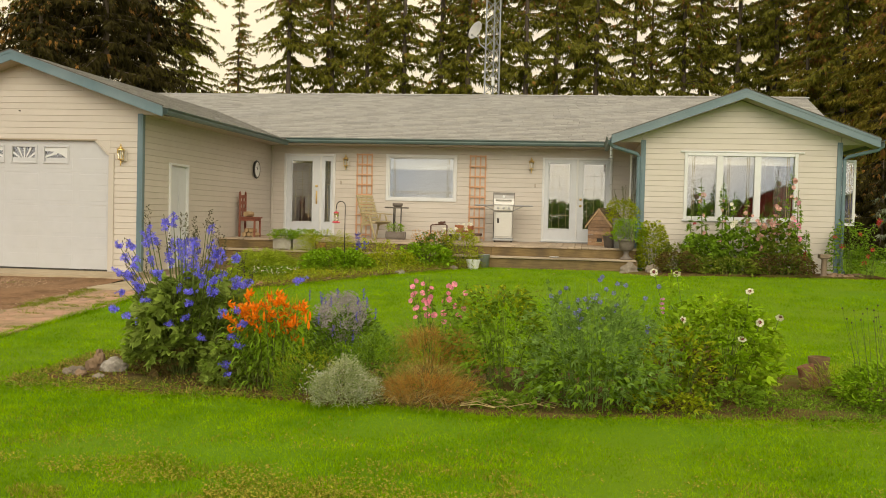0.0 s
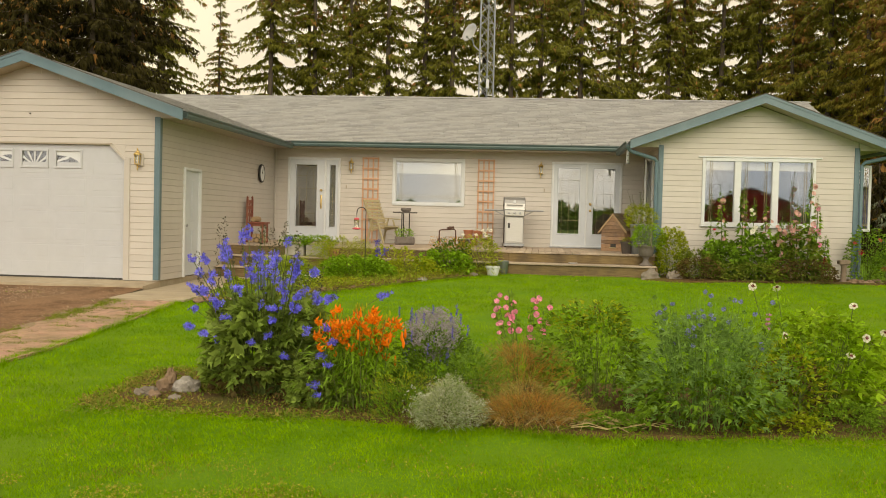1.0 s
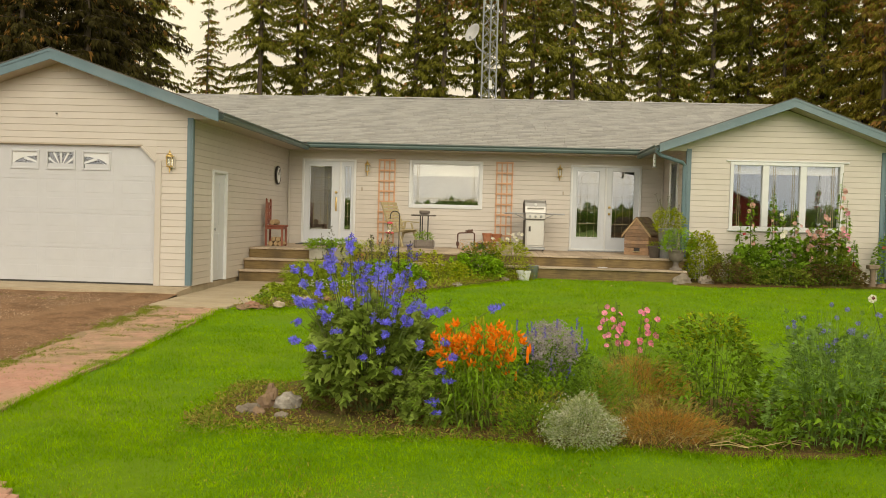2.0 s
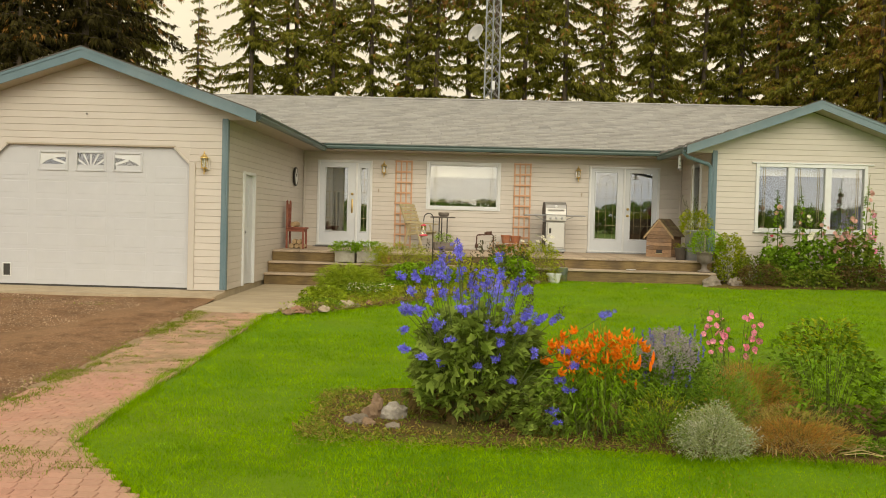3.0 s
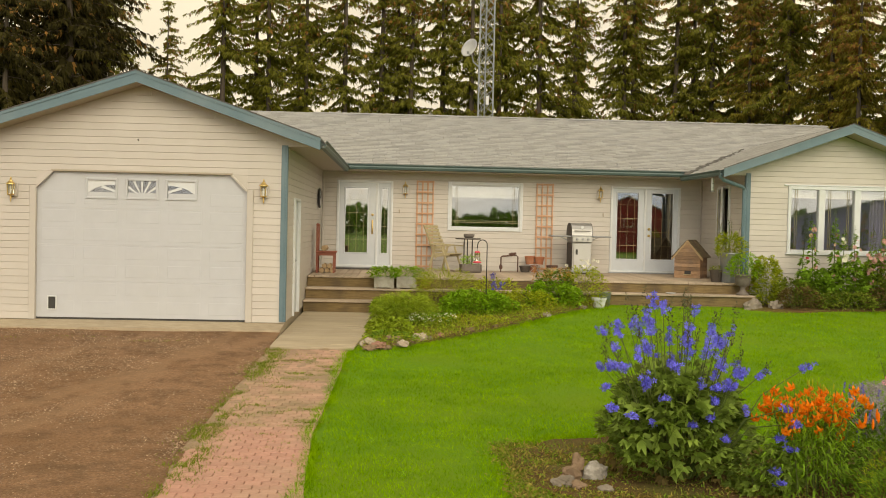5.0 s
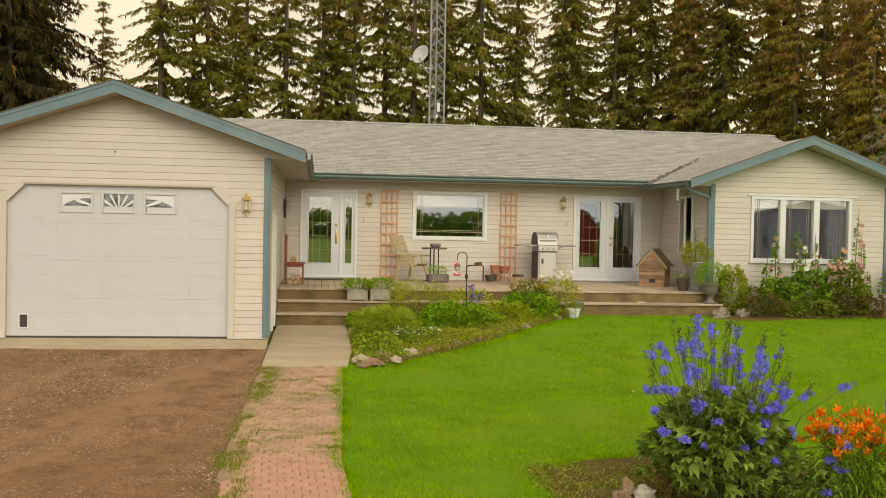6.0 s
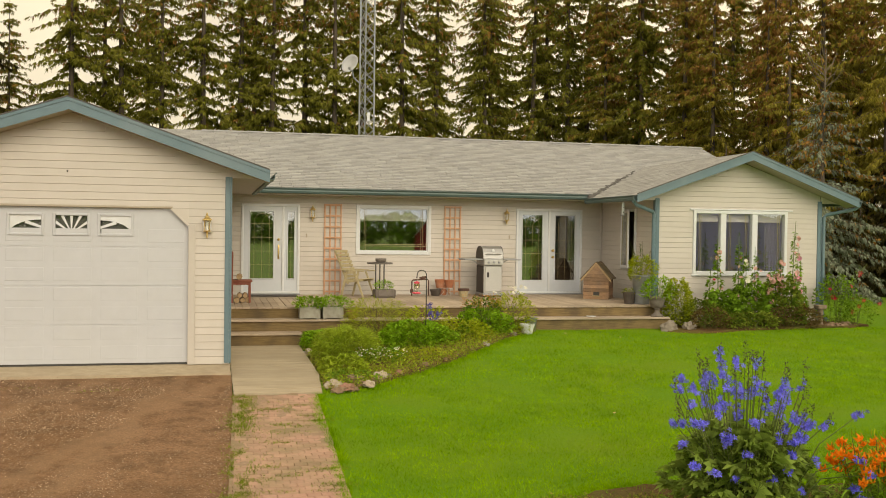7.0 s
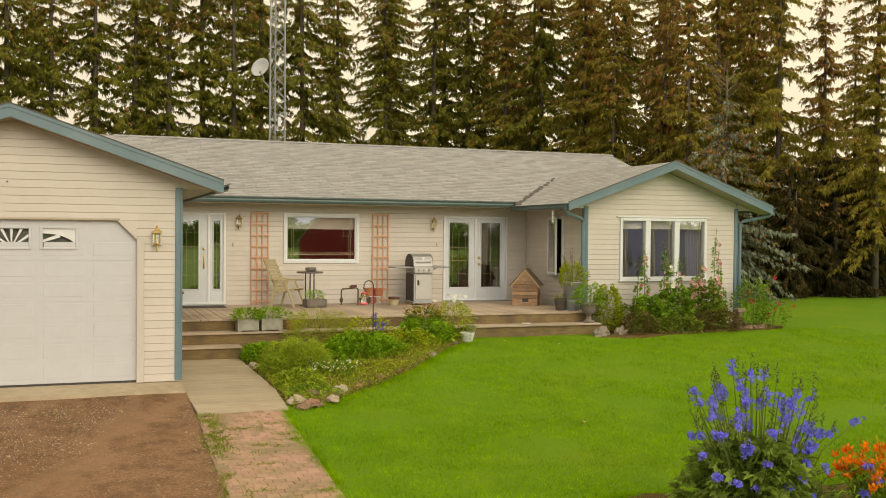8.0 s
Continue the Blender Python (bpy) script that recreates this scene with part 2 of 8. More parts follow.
# ---- mesh helpers ----
class Geo:
    """Collects vertices and faces of one part."""

    def __init__(self):
        self.v, self.f = [], []

    def add(self, vs, fs):
        o = len(self.v)
        self.v.extend([tuple(p) for p in vs])
        self.f.extend([tuple(i + o for i in f) for f in fs])
        return self

    def box(self, a, b, ch=0.0):
        (x0, y0, z0), (x1, y1, z1) = [min(p, q) for p, q in zip(a, b)], [max(p, q) for p, q in zip(a, b)]
        if ch <= 0:
            return self.add([(x, y, z) for z in (z0, z1) for y in (y0, y1) for x in (x0, x1)],
                            [(0, 2, 3, 1), (4, 5, 7, 6), (0, 1, 5, 4), (1, 3, 7, 5), (3, 2, 6, 7), (2, 0, 4, 6)])
        ch = min(ch, (x1 - x0) * 0.45, (y1 - y0) * 0.45, (z1 - z0) * 0.45)
        vs, idx = [], {}
        for sx in (0, 1):
            for sy in (0, 1):
                for sz in (0, 1):
                    c = [(x0, x1)[sx], (y0, y1)[sy], (z0, z1)[sz]]
                    inn = [c[i] + (ch if s == 0 else -ch) for i, s in enumerate((sx, sy, sz))]
                    for ax in range(3):
                        p = list(inn)
                        p[ax] = c[ax]
                        idx[(sx, sy, sz, ax)] = len(vs)
                        vs.append(p)
        fs = []
        for ax in range(3):
            o1, o2 = [i for i in range(3) if i != ax]
            for s in (0, 1):
                q = []
                for u, w in ((0, 0), (1, 0), (1, 1), (0, 1)):
                    k = [0, 0, 0]
                    k[ax], k[o1], k[o2] = s, u, w
                    q.append(idx[(*k, ax)])
                fs.append(q)
            for u in (0, 1):
                for w in (0, 1):
                    q = []
                    for s, a2 in ((0, o1), (1, o1), (1, o2), (0, o2)):
                        k = [0, 0, 0]
                        k[ax], k[o1], k[o2] = s, u, w
                        q.append(idx[(*k, a2)])
                    fs.append(q)
        for sx in (0, 1):
            for sy in (0, 1):
                for sz in (0, 1):
                    fs.append([idx[(sx, sy, sz, a)] for a in range(3)])
        return self.add(vs, fs)

    def tube(self, pts, rad, seg=8, cap=True):
        pts = [Vector(p) for p in pts]
        rad = rad if isinstance(rad, (list, tuple)) else [rad] * len(pts)
        vs, fs = [], []
        side = None
        for i, p in enumerate(pts):
            d = (pts[min(i + 1, len(pts) - 1)] - pts[max(i - 1, 0)]).normalized()
            if side is None:
                side = d.orthogonal().normalized()
            side = (side - d * side.dot(d)).normalized()
            up = d.cross(side)
            for k in range(seg):
                a = 2 * math.pi * k / seg
                vs.append(p + (side * math.cos(a) + up * math.sin(a)) * rad[i])
        for i in range(len(pts) - 1):
            for k in range(seg):
                a, b = i * seg + k, i * seg + (k + 1) % seg
                fs.append((a, b, b + seg, a + seg))
        if cap:
            fs.append(tuple(range(seg))[::-1])
            fs.append(tuple((len(pts) - 1) * seg + k for k in range(seg)))
        return self.add(vs, fs)

    def lathe(self, prof, seg=16, at=(0, 0, 0), axis='z'):
        vs, fs = [], []
        for r, h in prof:
            for k in range(seg):
                a = 2 * math.pi * k / seg
                c, s = r * math.cos(a), r * math.sin(a)
                p = (c, s, h) if axis == 'z' else ((c, h, s) if axis == 'y' else (h, c, s))
                vs.append([p[j] + at[j] for j in range(3)])
        for i in range(len(prof) - 1):
            for k in range(seg):
                a, b = i * seg + k, i * seg + (k + 1) % seg
                fs.append((a, b, b + seg, a + seg))
        fs.append(tuple(range(seg))[::-1])
        fs.append(tuple((len(prof) - 1) * seg + k for k in range(seg)))
        return self.add(vs, fs)

    def prism(self, poly, a, b):
        """Closed solid between the polygon moved by a and by b."""
        n = len(poly)
        vs = [[p[i] + a[i] for i in range(3)] for p in poly] + [[p[i] + b[i] for i in range(3)] for p in poly]
        fs = [tuple(range(n)), tuple(range(2 * n - 1, n - 1, -1))]
        fs += [(i, i + n, (i + 1) % n + n, (i + 1) % n) for i in range(n)]
        return self.add(vs, fs)

    def beam(self, p, q, w, h, ch=0.0):
        """Rectangular bar from p to q, w wide sideways and h high."""
        p, q = Vector(p), Vector(q)
        d = (q - p)
        ln = d.length
        d.normalize()
        s = Vector((0, 0, 1)).cross(d)
        s = s.normalized() if s.length > 1e-4 else Vector((1, 0, 0))
        u = d.cross(s)
        g = Geo().box((0, -w / 2, -h / 2), (ln, w / 2, h / 2), ch)
        return self.add([p + d * v[0] + s * v[1] + u * v[2] for v in g.v], g.f)

    def moved(self, m):
        g = Geo()
        g.v = [tuple(m @ Vector(p)) for p in self.v]
        g.f = list(self.f)
        return g

    def mesh(self, name, smooth=False):
        me = bpy.data.meshes.new(name)
        me.from_pydata(self.v, [], self.f)
        me.validate()
        if smooth:
            me.polygons.foreach_set("use_smooth", [True] * len(me.polygons))
        bm = bmesh.new()
        bm.from_mesh(me)
        if len(bm.faces) < 20000:
            bmesh.ops.recalc_face_normals(bm, faces=bm.faces)
        bm.to_mesh(me)
        bm.free()
        return me


def part(name, g, material, parent=None, label="", smooth=False):
    me = g.mesh(name, smooth)
    me.materials.append(material)
    ob = new(name, me)
    ob.parent = parent
    return tagged(ob, label) if label else ob


def thing(name, loc=(0, 0, 0), label="", category="", group="", kind="", rz=0.0):
    ob = new(name)
    ob.empty_display_size = 0.1
    ob.matrix_basis = pose(*loc, 0, 0, rz)
    return tagged(ob, label, category, group, kind)


def strew(name, verts, faces, material, parent=None, label="", kind=""):
    """One mesh from arrays: verts (n, 3), faces (m, k)."""
    me = bpy.data.meshes.new(name)
    k = faces.shape[1]
    me.vertices.add(len(verts))
    me.vertices.foreach_set("co", np.asarray(verts, dtype=np.float32).ravel())
    me.loops.add(len(faces) * k)
    me.loops.foreach_set("vertex_index", np.asarray(faces, dtype=np.int32).ravel())
    me.polygons.add(len(faces))
    me.polygons.foreach_set("loop_start", np.arange(0, len(faces) * k, k, dtype=np.int32))
    me.update(calc_edges=True)
    me.materials.append(material)
    ob = new(name, me)
    ob.parent = parent
    return tagged(ob, label, "", "", kind or "stuff")


GY = [-400, -60, -30, -17, -10.5, -9, -6, -4.2, -1.6, 1, 3.2, 8, 40, 400]
GZ = [-1.6, -1.5, -1.2, -0.86, -0.53, -0.44, -0.41, -0.31, -0.14, 0.02, 0.12, 0.2, 0.2, 0.2]


def plate(u0, u1, z0, z1, holes, at, o0, o1):
    """One connected slab with rectangular holes; at(u, z, o) places a point."""
    us = sorted({u0, u1, *[u for h in holes for u in h[:2] if u0 < u < u1]})
    zs = sorted({z0, z1, *[z for h in holes for z in h[2:] if z0 < z < z1]})
    solid = {}
    for i in range(len(us) - 1):
        for j in range(len(zs) - 1):
            um, zm = (us[i] + us[i + 1]) / 2, (zs[j] + zs[j + 1]) / 2
            solid[i, j] = not any(h[0] < um < h[1] and h[2] < zm < h[3] for h in holes)
    g, idx = Geo(), {}

    def v(i, j, k):
        if (i, j, k) not in idx:
            idx[i, j, k] = len(g.v)
            g.v.append(tuple(at(us[i], zs[j], (o0, o1)[k])))
        return idx[i, j, k]
    for (i, j), on in solid.items():
        if not on:
            continue
        for k in (0, 1):
            q = [v(i, j, k), v(i + 1, j, k), v(i + 1, j + 1, k), v(i, j + 1, k)]
            g.f.append(tuple(q if k == 0 else q[::-1]))
        for di, dj, a, b in ((-1, 0, (i, j), (i, j + 1)), (1, 0, (i + 1, j), (i + 1, j + 1)), (0, -1, (i, j), (i + 1, j)), (0, 1, (i, j + 1), (i + 1, j + 1))):
            if not solid.get((i + di, j + dj), False):
                g.f.append((v(*a, 0), v(*b, 0), v(*b, 1), v(*a, 1)))
    return g


def gz(y, x=20.0):
    """Height of the ground, which falls gently away from the house and lies lower beside the walkway."""
    z = float(np.interp(y, GY, GZ))
    if y > -1.8 and x < 3.4:
        low = min(z, -0.17)
        k = float(np.interp(x, [1.35, 3.4], [0.0, 1.0]))
        z = low + (z - low) * k
    return z

# ---- ground ----
def sheet(xs, ys, dz=0.0, wob=0.0):
    g = Geo()
    vs = [(x, y, gz(y, x) + dz + (wob * noise.noise((x * 0.9, y * 0.9, 3.1)) if wob else 0)) for y in ys for x in xs]
    n = len(xs)
    return g.add(vs, [(j * n + i, j * n + i + 1, (j + 1) * n + i + 1, (j + 1) * n + i) for j in range(len(ys) - 1) for i in range(n - 1)])


gx = [-1500, -300, -60, -25] + [v * 0.5 for v in range(-30, -3)] + [-1.2, -0.8, -0.4, -0.1, 0.2, 0.6, 1.0, 1.3, 1.5, 1.8, 2.2, 2.6, 3.0, 3.5] + [v * 0.5 for v in range(8, 41)] + [25, 60, 300, 1500]
gy = [-1500, -400, -60, -30] + [v * 0.5 for v in range(-44, 17)] + [12, 20, 40, 100, 400, 1500]
ground = part("ground", sheet(gx, gy, -0.01, 0.03), M["grass"])
tagged(ground, "bright green mown lawn sloping from the house", "lawn", kind="structure")

# gravel drive in front of the garage
g = Geo()
ys = [-34, -28, -22, -17, -14, -12.5, -11.5] + [-11 + 0.2 * k for k in range(52)] + [-0.62]
rows_d = []
for y in ys:
    right = 0.13 + 0.05 * math.sin(y * 2.3) + 0.09 * noise.noise((y * 2.1, 4.0, 1.0)) + float(np.interp(y, [-14, -10.2, -9.2, -8, -6.5, -4, -2], [4.0, 0.75, 0.03, -0.05, -0.12, -0.05, 0.0]))
    right = 0.028 if y > -2.05 else right
    xs_d = [-30, -18, -12, -9, -7, -5.6, -4.5, -3.5, -2.5, -1.6, -0.9, -0.4, right - 0.12, right]
    rows_d.append([(x, y, gz(y) + (0.022 if y < -2.05 else 0.0) - (0.05 if x >= right - 0.001 and y < -2.05 else 0) + 0.025 * noise.noise((x * 0.7, y * 0.5, 8.0))) for x in xs_d])
nd = len(rows_d[0])
g.add([p for r in rows_d for p in r], [(j * nd + i, j * nd + i + 1, (j + 1) * nd + i + 1, (j + 1) * nd + i) for j in range(len(ys) - 1) for i in range(nd - 1)])
tagged(part("driveway", g, M["gravel"]), "brown packed gravel driveway with wheel tracks", "driveway", kind="structure")

# ---- the house ----
W, V = 7.58, 4.46          # planes of the recessed wall and of the wing's front
GL, GR = -4.66, 0.0        # garage sides
WL, WR = 9.21, 13.27       # wing sides
SOF = 2.90                 # soffit height
DECK = 0.58
ROW = 0.114

house = thing("house", label="cream vinyl-sided bungalow with teal trim and a garage wing", category="house")


def wall(name, to_world, u0, u1, z0, z1, holes, thick=0.14, gable=None, clad=True):
    """A wall in its own (u, z) plane; boards stand off it towards the outside. gable: (apex u, apex z)."""
    g = plate(u0, u1, z0, z1, holes, to_world, -0.002, -thick)
    if gable:
        p = [to_world(u, z, k) for k in (-0.002, -thick) for u, z in ((u0, z1), (u1, z1), gable)]
        g.add(p, [(0, 1, 2), (5, 4, 3), (0, 3, 4, 1), (1, 4, 5, 2), (2, 5, 3, 0)])
    w = part(name, g, M["siding"], house)
    if not clad:
        return w
    top = gable[1] if gable else z1
    z = z0
    cache = {}
    while z < top - 0.01:
        zt = min(z + ROW, top)
        a0, a1 = u0, u1
        if gable and zt > z1:
            f = max(0.0, (gable[1] - zt) / (gable[1] - z1))
            a0, a1 = gable[0] + (u0 - gable[0]) * min(1, f), gable[0] + (u1 - gable[0]) * min(1, f)
            if a1 - a0 < 0.15:
                break
        us = sorted({a0, a1, *[u for h in holes for u in h[:2] if a0 < u < a1 and h[2] < zt and h[3] > z]})
        runs = []
        for a, b in zip(us, us[1:]):
            lo, hi = z, zt
            for h in holes:
                if h[0] <= (a + b) / 2 <= h[1] and h[2] < hi and h[3] > lo:
                    if h[2] <= lo + 0.012:
                        lo = min(hi, h[3])
                    else:
                        hi = max(lo, h[2])
            if hi - lo < 0.008:
                continue
            if runs and abs(runs[-1][1] - a) < 1e-6 and abs(runs[-1][2] - lo) < 1e-6 and abs(runs[-1][3] - hi) < 1e-6:
                runs[-1][1] = b
            else:
                runs.append([a, b, lo, hi])
        for a, b, lo, hi in runs:
            def off(zz):
                return 0.0108 - 0.0085 * (zz - z) / ROW
            key = (round(b - a, 4), round(lo - z, 4), round(hi - z, 4))
            bg = Geo()
            lip = lo + (0.0028 if lo < z + 0.001 and hi - lo > 0.03 else 0.0)
            prof = [(lo, 0.0), (lip, off(lo) - 0.004), (lip + 0.005, off(lo)), (hi, off(hi)), (hi, 0.0)]
            base = to_world(a, lo, 0)
            vs = [to_world(u, zz, o) for u in (a, b) for zz, o in prof]
            if key not in cache:
                bg.add([[q[i] - base[i] for i in range(3)] for q in vs],
                       [(i, i + 1, i + 6, i + 5) for i in range(4)] + [(4, 0, 5, 9), (0, 1, 2, 3, 4), (9, 8, 7, 6, 5)])
                me = bg.mesh("siding_board")
                me.materials.append(M["siding"])
                cache[key] = me
            ob = new("siding_board", cache[key])
            ob.parent = w
            ob.location = base
        z += ROW
    return w


def front(yy):
    return lambda u, z, o: (u, yy - o, z)


def side_east(xx):
    return lambda u, z, o: (xx + o, u, z)


def side_west(xx):
    return lambda u, z, o: (xx - o, u, z)


GE, GA = 2.985, 3.975      # garage gable: eave and apex of its roof
WE, WA = 2.94, 3.925       # wing gable

GD = (-4.0, -0.62, 0.0, 2.40)
ENT = (0.36, 1.70, DECK + 0.02, 2.68)
WIN = (3.02, 4.83, 1.53, 2.70)
FRD = (6.97, 8.68, DECK + 0.02, 2.68)
WWIN = (10.10, 12.42, 1.23, 2.65)
SWIN = (5.45, 6.25, 1.28, 2.68)
PAS = (1.20, 2.12, 0.0, 2.08)

wall("garage_front_wall", front(0.0), GL, GR, 0.0, 3.03, [GD], gable=(-2.33, 3.81))
wall("garage_side_wall", side_east(GR), 0.0, W, 0.0, SOF, [PAS])
wall("main_front_wall", front(W), GR, WL, 0.1, SOF, [ENT, WIN, FRD])
wall("wing_side_wall", side_west(WL), V, W, 0.1, SOF, [SWIN])
wall("wing_front_wall", front(V), WL, WR, 0.1, 3.03, [WWIN], gable=(11.24, 3.75))
wall("wing_end_wall", side_east(WR), V, 16.4, 0.1, SOF, [], clad=False)
wall("garage_end_wall", side_west(GL), 0.0, 16.4, 0.0, SOF, [], clad=False)
wall("back_wall", front(16.4), GL, WR, 0.1, SOF, [], clad=False)
part("foundation", Geo().box((GL + 0.03, 0.03, -0.3), (GR - 0.03, 8, 0.0)).box((0, 7.61, -0.3), (WL, 16.3, 0.1)).box((WL + 0.03, V + 0.03, -0.3), (WR - 0.03, 16.3, 0.1)), M["concrete"], house, "grey concrete footing")

# rooms behind the glass; their dimness is put into one dark paint
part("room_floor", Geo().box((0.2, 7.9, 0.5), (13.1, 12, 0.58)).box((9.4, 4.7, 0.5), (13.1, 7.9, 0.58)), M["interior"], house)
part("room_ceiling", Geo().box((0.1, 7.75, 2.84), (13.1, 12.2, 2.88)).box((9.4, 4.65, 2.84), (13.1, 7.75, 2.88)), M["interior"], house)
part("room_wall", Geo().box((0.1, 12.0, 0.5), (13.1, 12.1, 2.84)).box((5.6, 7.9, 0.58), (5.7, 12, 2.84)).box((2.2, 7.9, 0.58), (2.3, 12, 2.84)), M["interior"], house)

# ---- roof ----
E0 = 3.05


def slope(name, p_eave0, p_eave1, p_ridge1, p_ridge0, cut=None, seed=1, thick=1.0):
    """One roof slope: a thick deck and courses of overlapping tabs. cut(q) tells whether a tab is kept."""
    rnd = random.Random(seed)
    a, b, c, d = [Vector(p) for p in (p_eave0, p_eave1, p_ridge1, p_ridge0)]
    nrm = (b - a).cross(d - a).normalized()
    if nrm.z < 0:
        nrm = -nrm
    g = Geo()
    lo = [p - nrm * 0.06 for p in (a, b, c, d)]
    hi = [p - nrm * 0.008 for p in (a, b, c, d)]
    g.add(lo + hi, [(0, 1, 2, 3), (7, 6, 5, 4), (0, 4, 5, 1), (1, 5, 6, 2), (2, 6, 7, 3), (3, 7, 4, 0)])
    r = part(name, g, M["shingle_edge"], house)
    t = Geo()
    up = (d - a)
    run = (b - a)
    ln, n = up.length, int(up.length / 0.14)
    un, rn = up / ln, run.normalized()
    for k in range(n + 1):
        s0, s1 = k * ln / (n + 1), (k + 1) * ln / (n + 1)
        u = -rnd.random() * 0.3
        while u < run.length:
            w = rnd.choice((0.30, 0.33, 0.30, 0.27))
            e0, e1 = max(u, 0), min(u + w, run.length)
            u += w
            if e1 - e0 < 0.03:
                continue
            e0, e1 = e0 + 0.004, e1 - 0.004
            mid = a + rn * ((e0 + e1) / 2) + un * s1
            if cut and not cut(mid):
                continue
            th = (0.012 + rnd.random() * 0.008) * thick
            st = s0 - (0.02 if k == 0 else rnd.random() * 0.008)
            q = [a + rn * e + un * s + nrm * o for e in (e0, e1) for s, o in ((st, th), (s1 + 0.01, 0.003), (st, -0.004))]
            t.add(q, [(0, 1, 4, 3), (0, 3, 5, 2), (0, 2, 1), (3, 4, 5)])
    sh = part("shingles", t, M["shingle"], r, "weathered grey asphalt shingles")
    tagged(sh, kind="stuff")
    return r


def main_z(y):
    return E0 + (y - 6.93) * (1.70 / 5.07)


slope("main_roof_front", (-5.3, 6.93, E0), (14.12, 6.93, E0), (14.12, 12.0, 4.75), (-5.3, 12.0, 4.75),
      cut=lambda q: not (8.62 < q.x < 13.86 and q.z < WA - 0.366 * abs(q.x - 11.24) - 0.03) and not (q.x < 0.58 and q.z < GA - abs(q.x + 2.33) * 0.342 - 0.03), seed=3)
slope("main_roof_back", (14.12, 17.07, E0), (-5.3, 17.07, E0), (-5.3, 12.0, 4.75), (14.12, 12.0, 4.75), cut=lambda q: False)
slope("garage_roof_east", (0.57, -0.43, GE), (0.57, 9.9, GE), (-2.33, 9.9, GA), (-2.33, -0.43, GA), cut=lambda q: q.z > main_z(q.y) - 0.02, seed=5)
slope("garage_roof_west", (-5.23, 9.9, GE), (-5.23, -0.43, GE), (-2.33, -0.43, GA), (-2.33, 9.9, GA), cut=lambda q: False)
slope("wing_roof_west", (8.55, 9.7, WE), (8.55, 3.95, WE), (11.24, 3.95, WA), (11.24, 9.7, WA), cut=lambda q: q.z > main_z(q.y) - 0.02, seed=7, thick=0.4)
slope("wing_roof_east", (13.9, 3.95, WE), (13.9, 9.7, WE), (11.24, 9.7, WA), (11.24, 3.95, WA), cut=lambda q: True, seed=9)

cap = Geo()
rnd = random.Random(4)
x = -0.6
while x < 14.1:
    w = 0.22
    z = 4.765 + rnd.random() * 0.008
    cap.add([(x, 11.84, z - 0.045), (x, 12, z + 0.012), (x, 12.16, z - 0.045), (x + w, 11.84, z - 0.055), (x + w, 12, z), (x + w, 12.16, z - 0.055)],
            [(0, 3, 4, 1), (1, 4, 5, 2)])
    x += w * 0.92
part("ridge_cap", cap, M["shingle"], house)


# ragged, lifted shingle ends along the valley between the wing's roof and the main roof
rnd = random.Random(21)
rag = Geo()
for k in range(34):
    f = (k + rnd.uniform(-0.3, 0.3)) / 40
    c = Vector((8.56, 6.60, WE + 0.016)).lerp(Vector((11.16, 9.49, WA + 0.01)), max(0.0, f))
    ln, wd = rnd.uniform(0.05, 0.16) * (1.1 - 0.7 * f), rnd.uniform(0.012, 0.03) * (1.15 - 0.8 * f)
    side = rnd.choice((-1, 1)) * rnd.uniform(0, 0.05)
    q = [c + Vector((side - ln, 0.01, 0)), c + Vector((side + ln * 0.3, -0.01, 0.004)), c + Vector((side + ln * 0.3, wd * 2.2, 0.012 + wd * 0.75)), c + Vector((side - ln * 0.6, wd * 1.6, 0.004 + wd * 0.55))]
    rag.prism(q, (0, 0, 0), (0, 0, 0.012))
tagged(part("valley_edge", rag, M["shingle_edge"], house, "dark ragged shingle ends along the valley"), kind="stuff")


# gable fascias, soffits, gutters
def gable_trim(xl, xa, xr, zl, za, yf, yw):
    for nm, p, q in (("fascia_west", (xl, zl), (xa, za)), ("fascia_east", (xa, za), (xr, zl))):
        t = (q[1] - p[1]) / (q[0] - p[0])
        poly = [(p[0], yf, p[1] - 0.005), (q[0], yf, q[1] - 0.005), (q[0], yf, q[1] - 0.175), (p[0], yf, p[1] - 0.165)]
        part("gable_fascia", Geo().prism(poly, (0, 0, 0), (0, 0.024, 0)), M["teal"], house, "teal metal fascia board")
        lip = [(p[0], yf - 0.012, p[1] + 0.012), (q[0], yf - 0.012, q[1] + 0.012), (q[0], yf - 0.012, q[1] - 0.035), (p[0], yf - 0.012, p[1] - 0.035)]
        part("drip_edge", Geo().prism(lip, (0, 0, 0), (0, 0.012, 0)), M["teal"], house)
        edge = [(p[0], yf - 0.02, p[1] + 0.032), (q[0], yf - 0.02, q[1] + 0.032), (q[0], yf - 0.02, q[1] + 0.014), (p[0], yf - 0.02, p[1] + 0.014)]
        part("shingle_edge", Geo().prism(edge, (0, 0, 0), (0, 0.06, 0)), M["shingle_edge"], house)
        sof = [(p[0], yf + 0.02, p[1] - 0.16), (q[0], yf + 0.02, q[1] - 0.165), (q[0], yw, q[1] - 0.165), (p[0], yw, p[1] - 0.16)]
        part("gable_soffit", Geo().prism(sof, (0, 0, 0), (0, 0, 0.015)), M["soffit"], house)


gable_trim(-5.24, -2.33, 0.58, GE, GA, -0.44, 0.0)
gable_trim(8.54, 11.24, 13.91, WE, WA, 3.94, V)


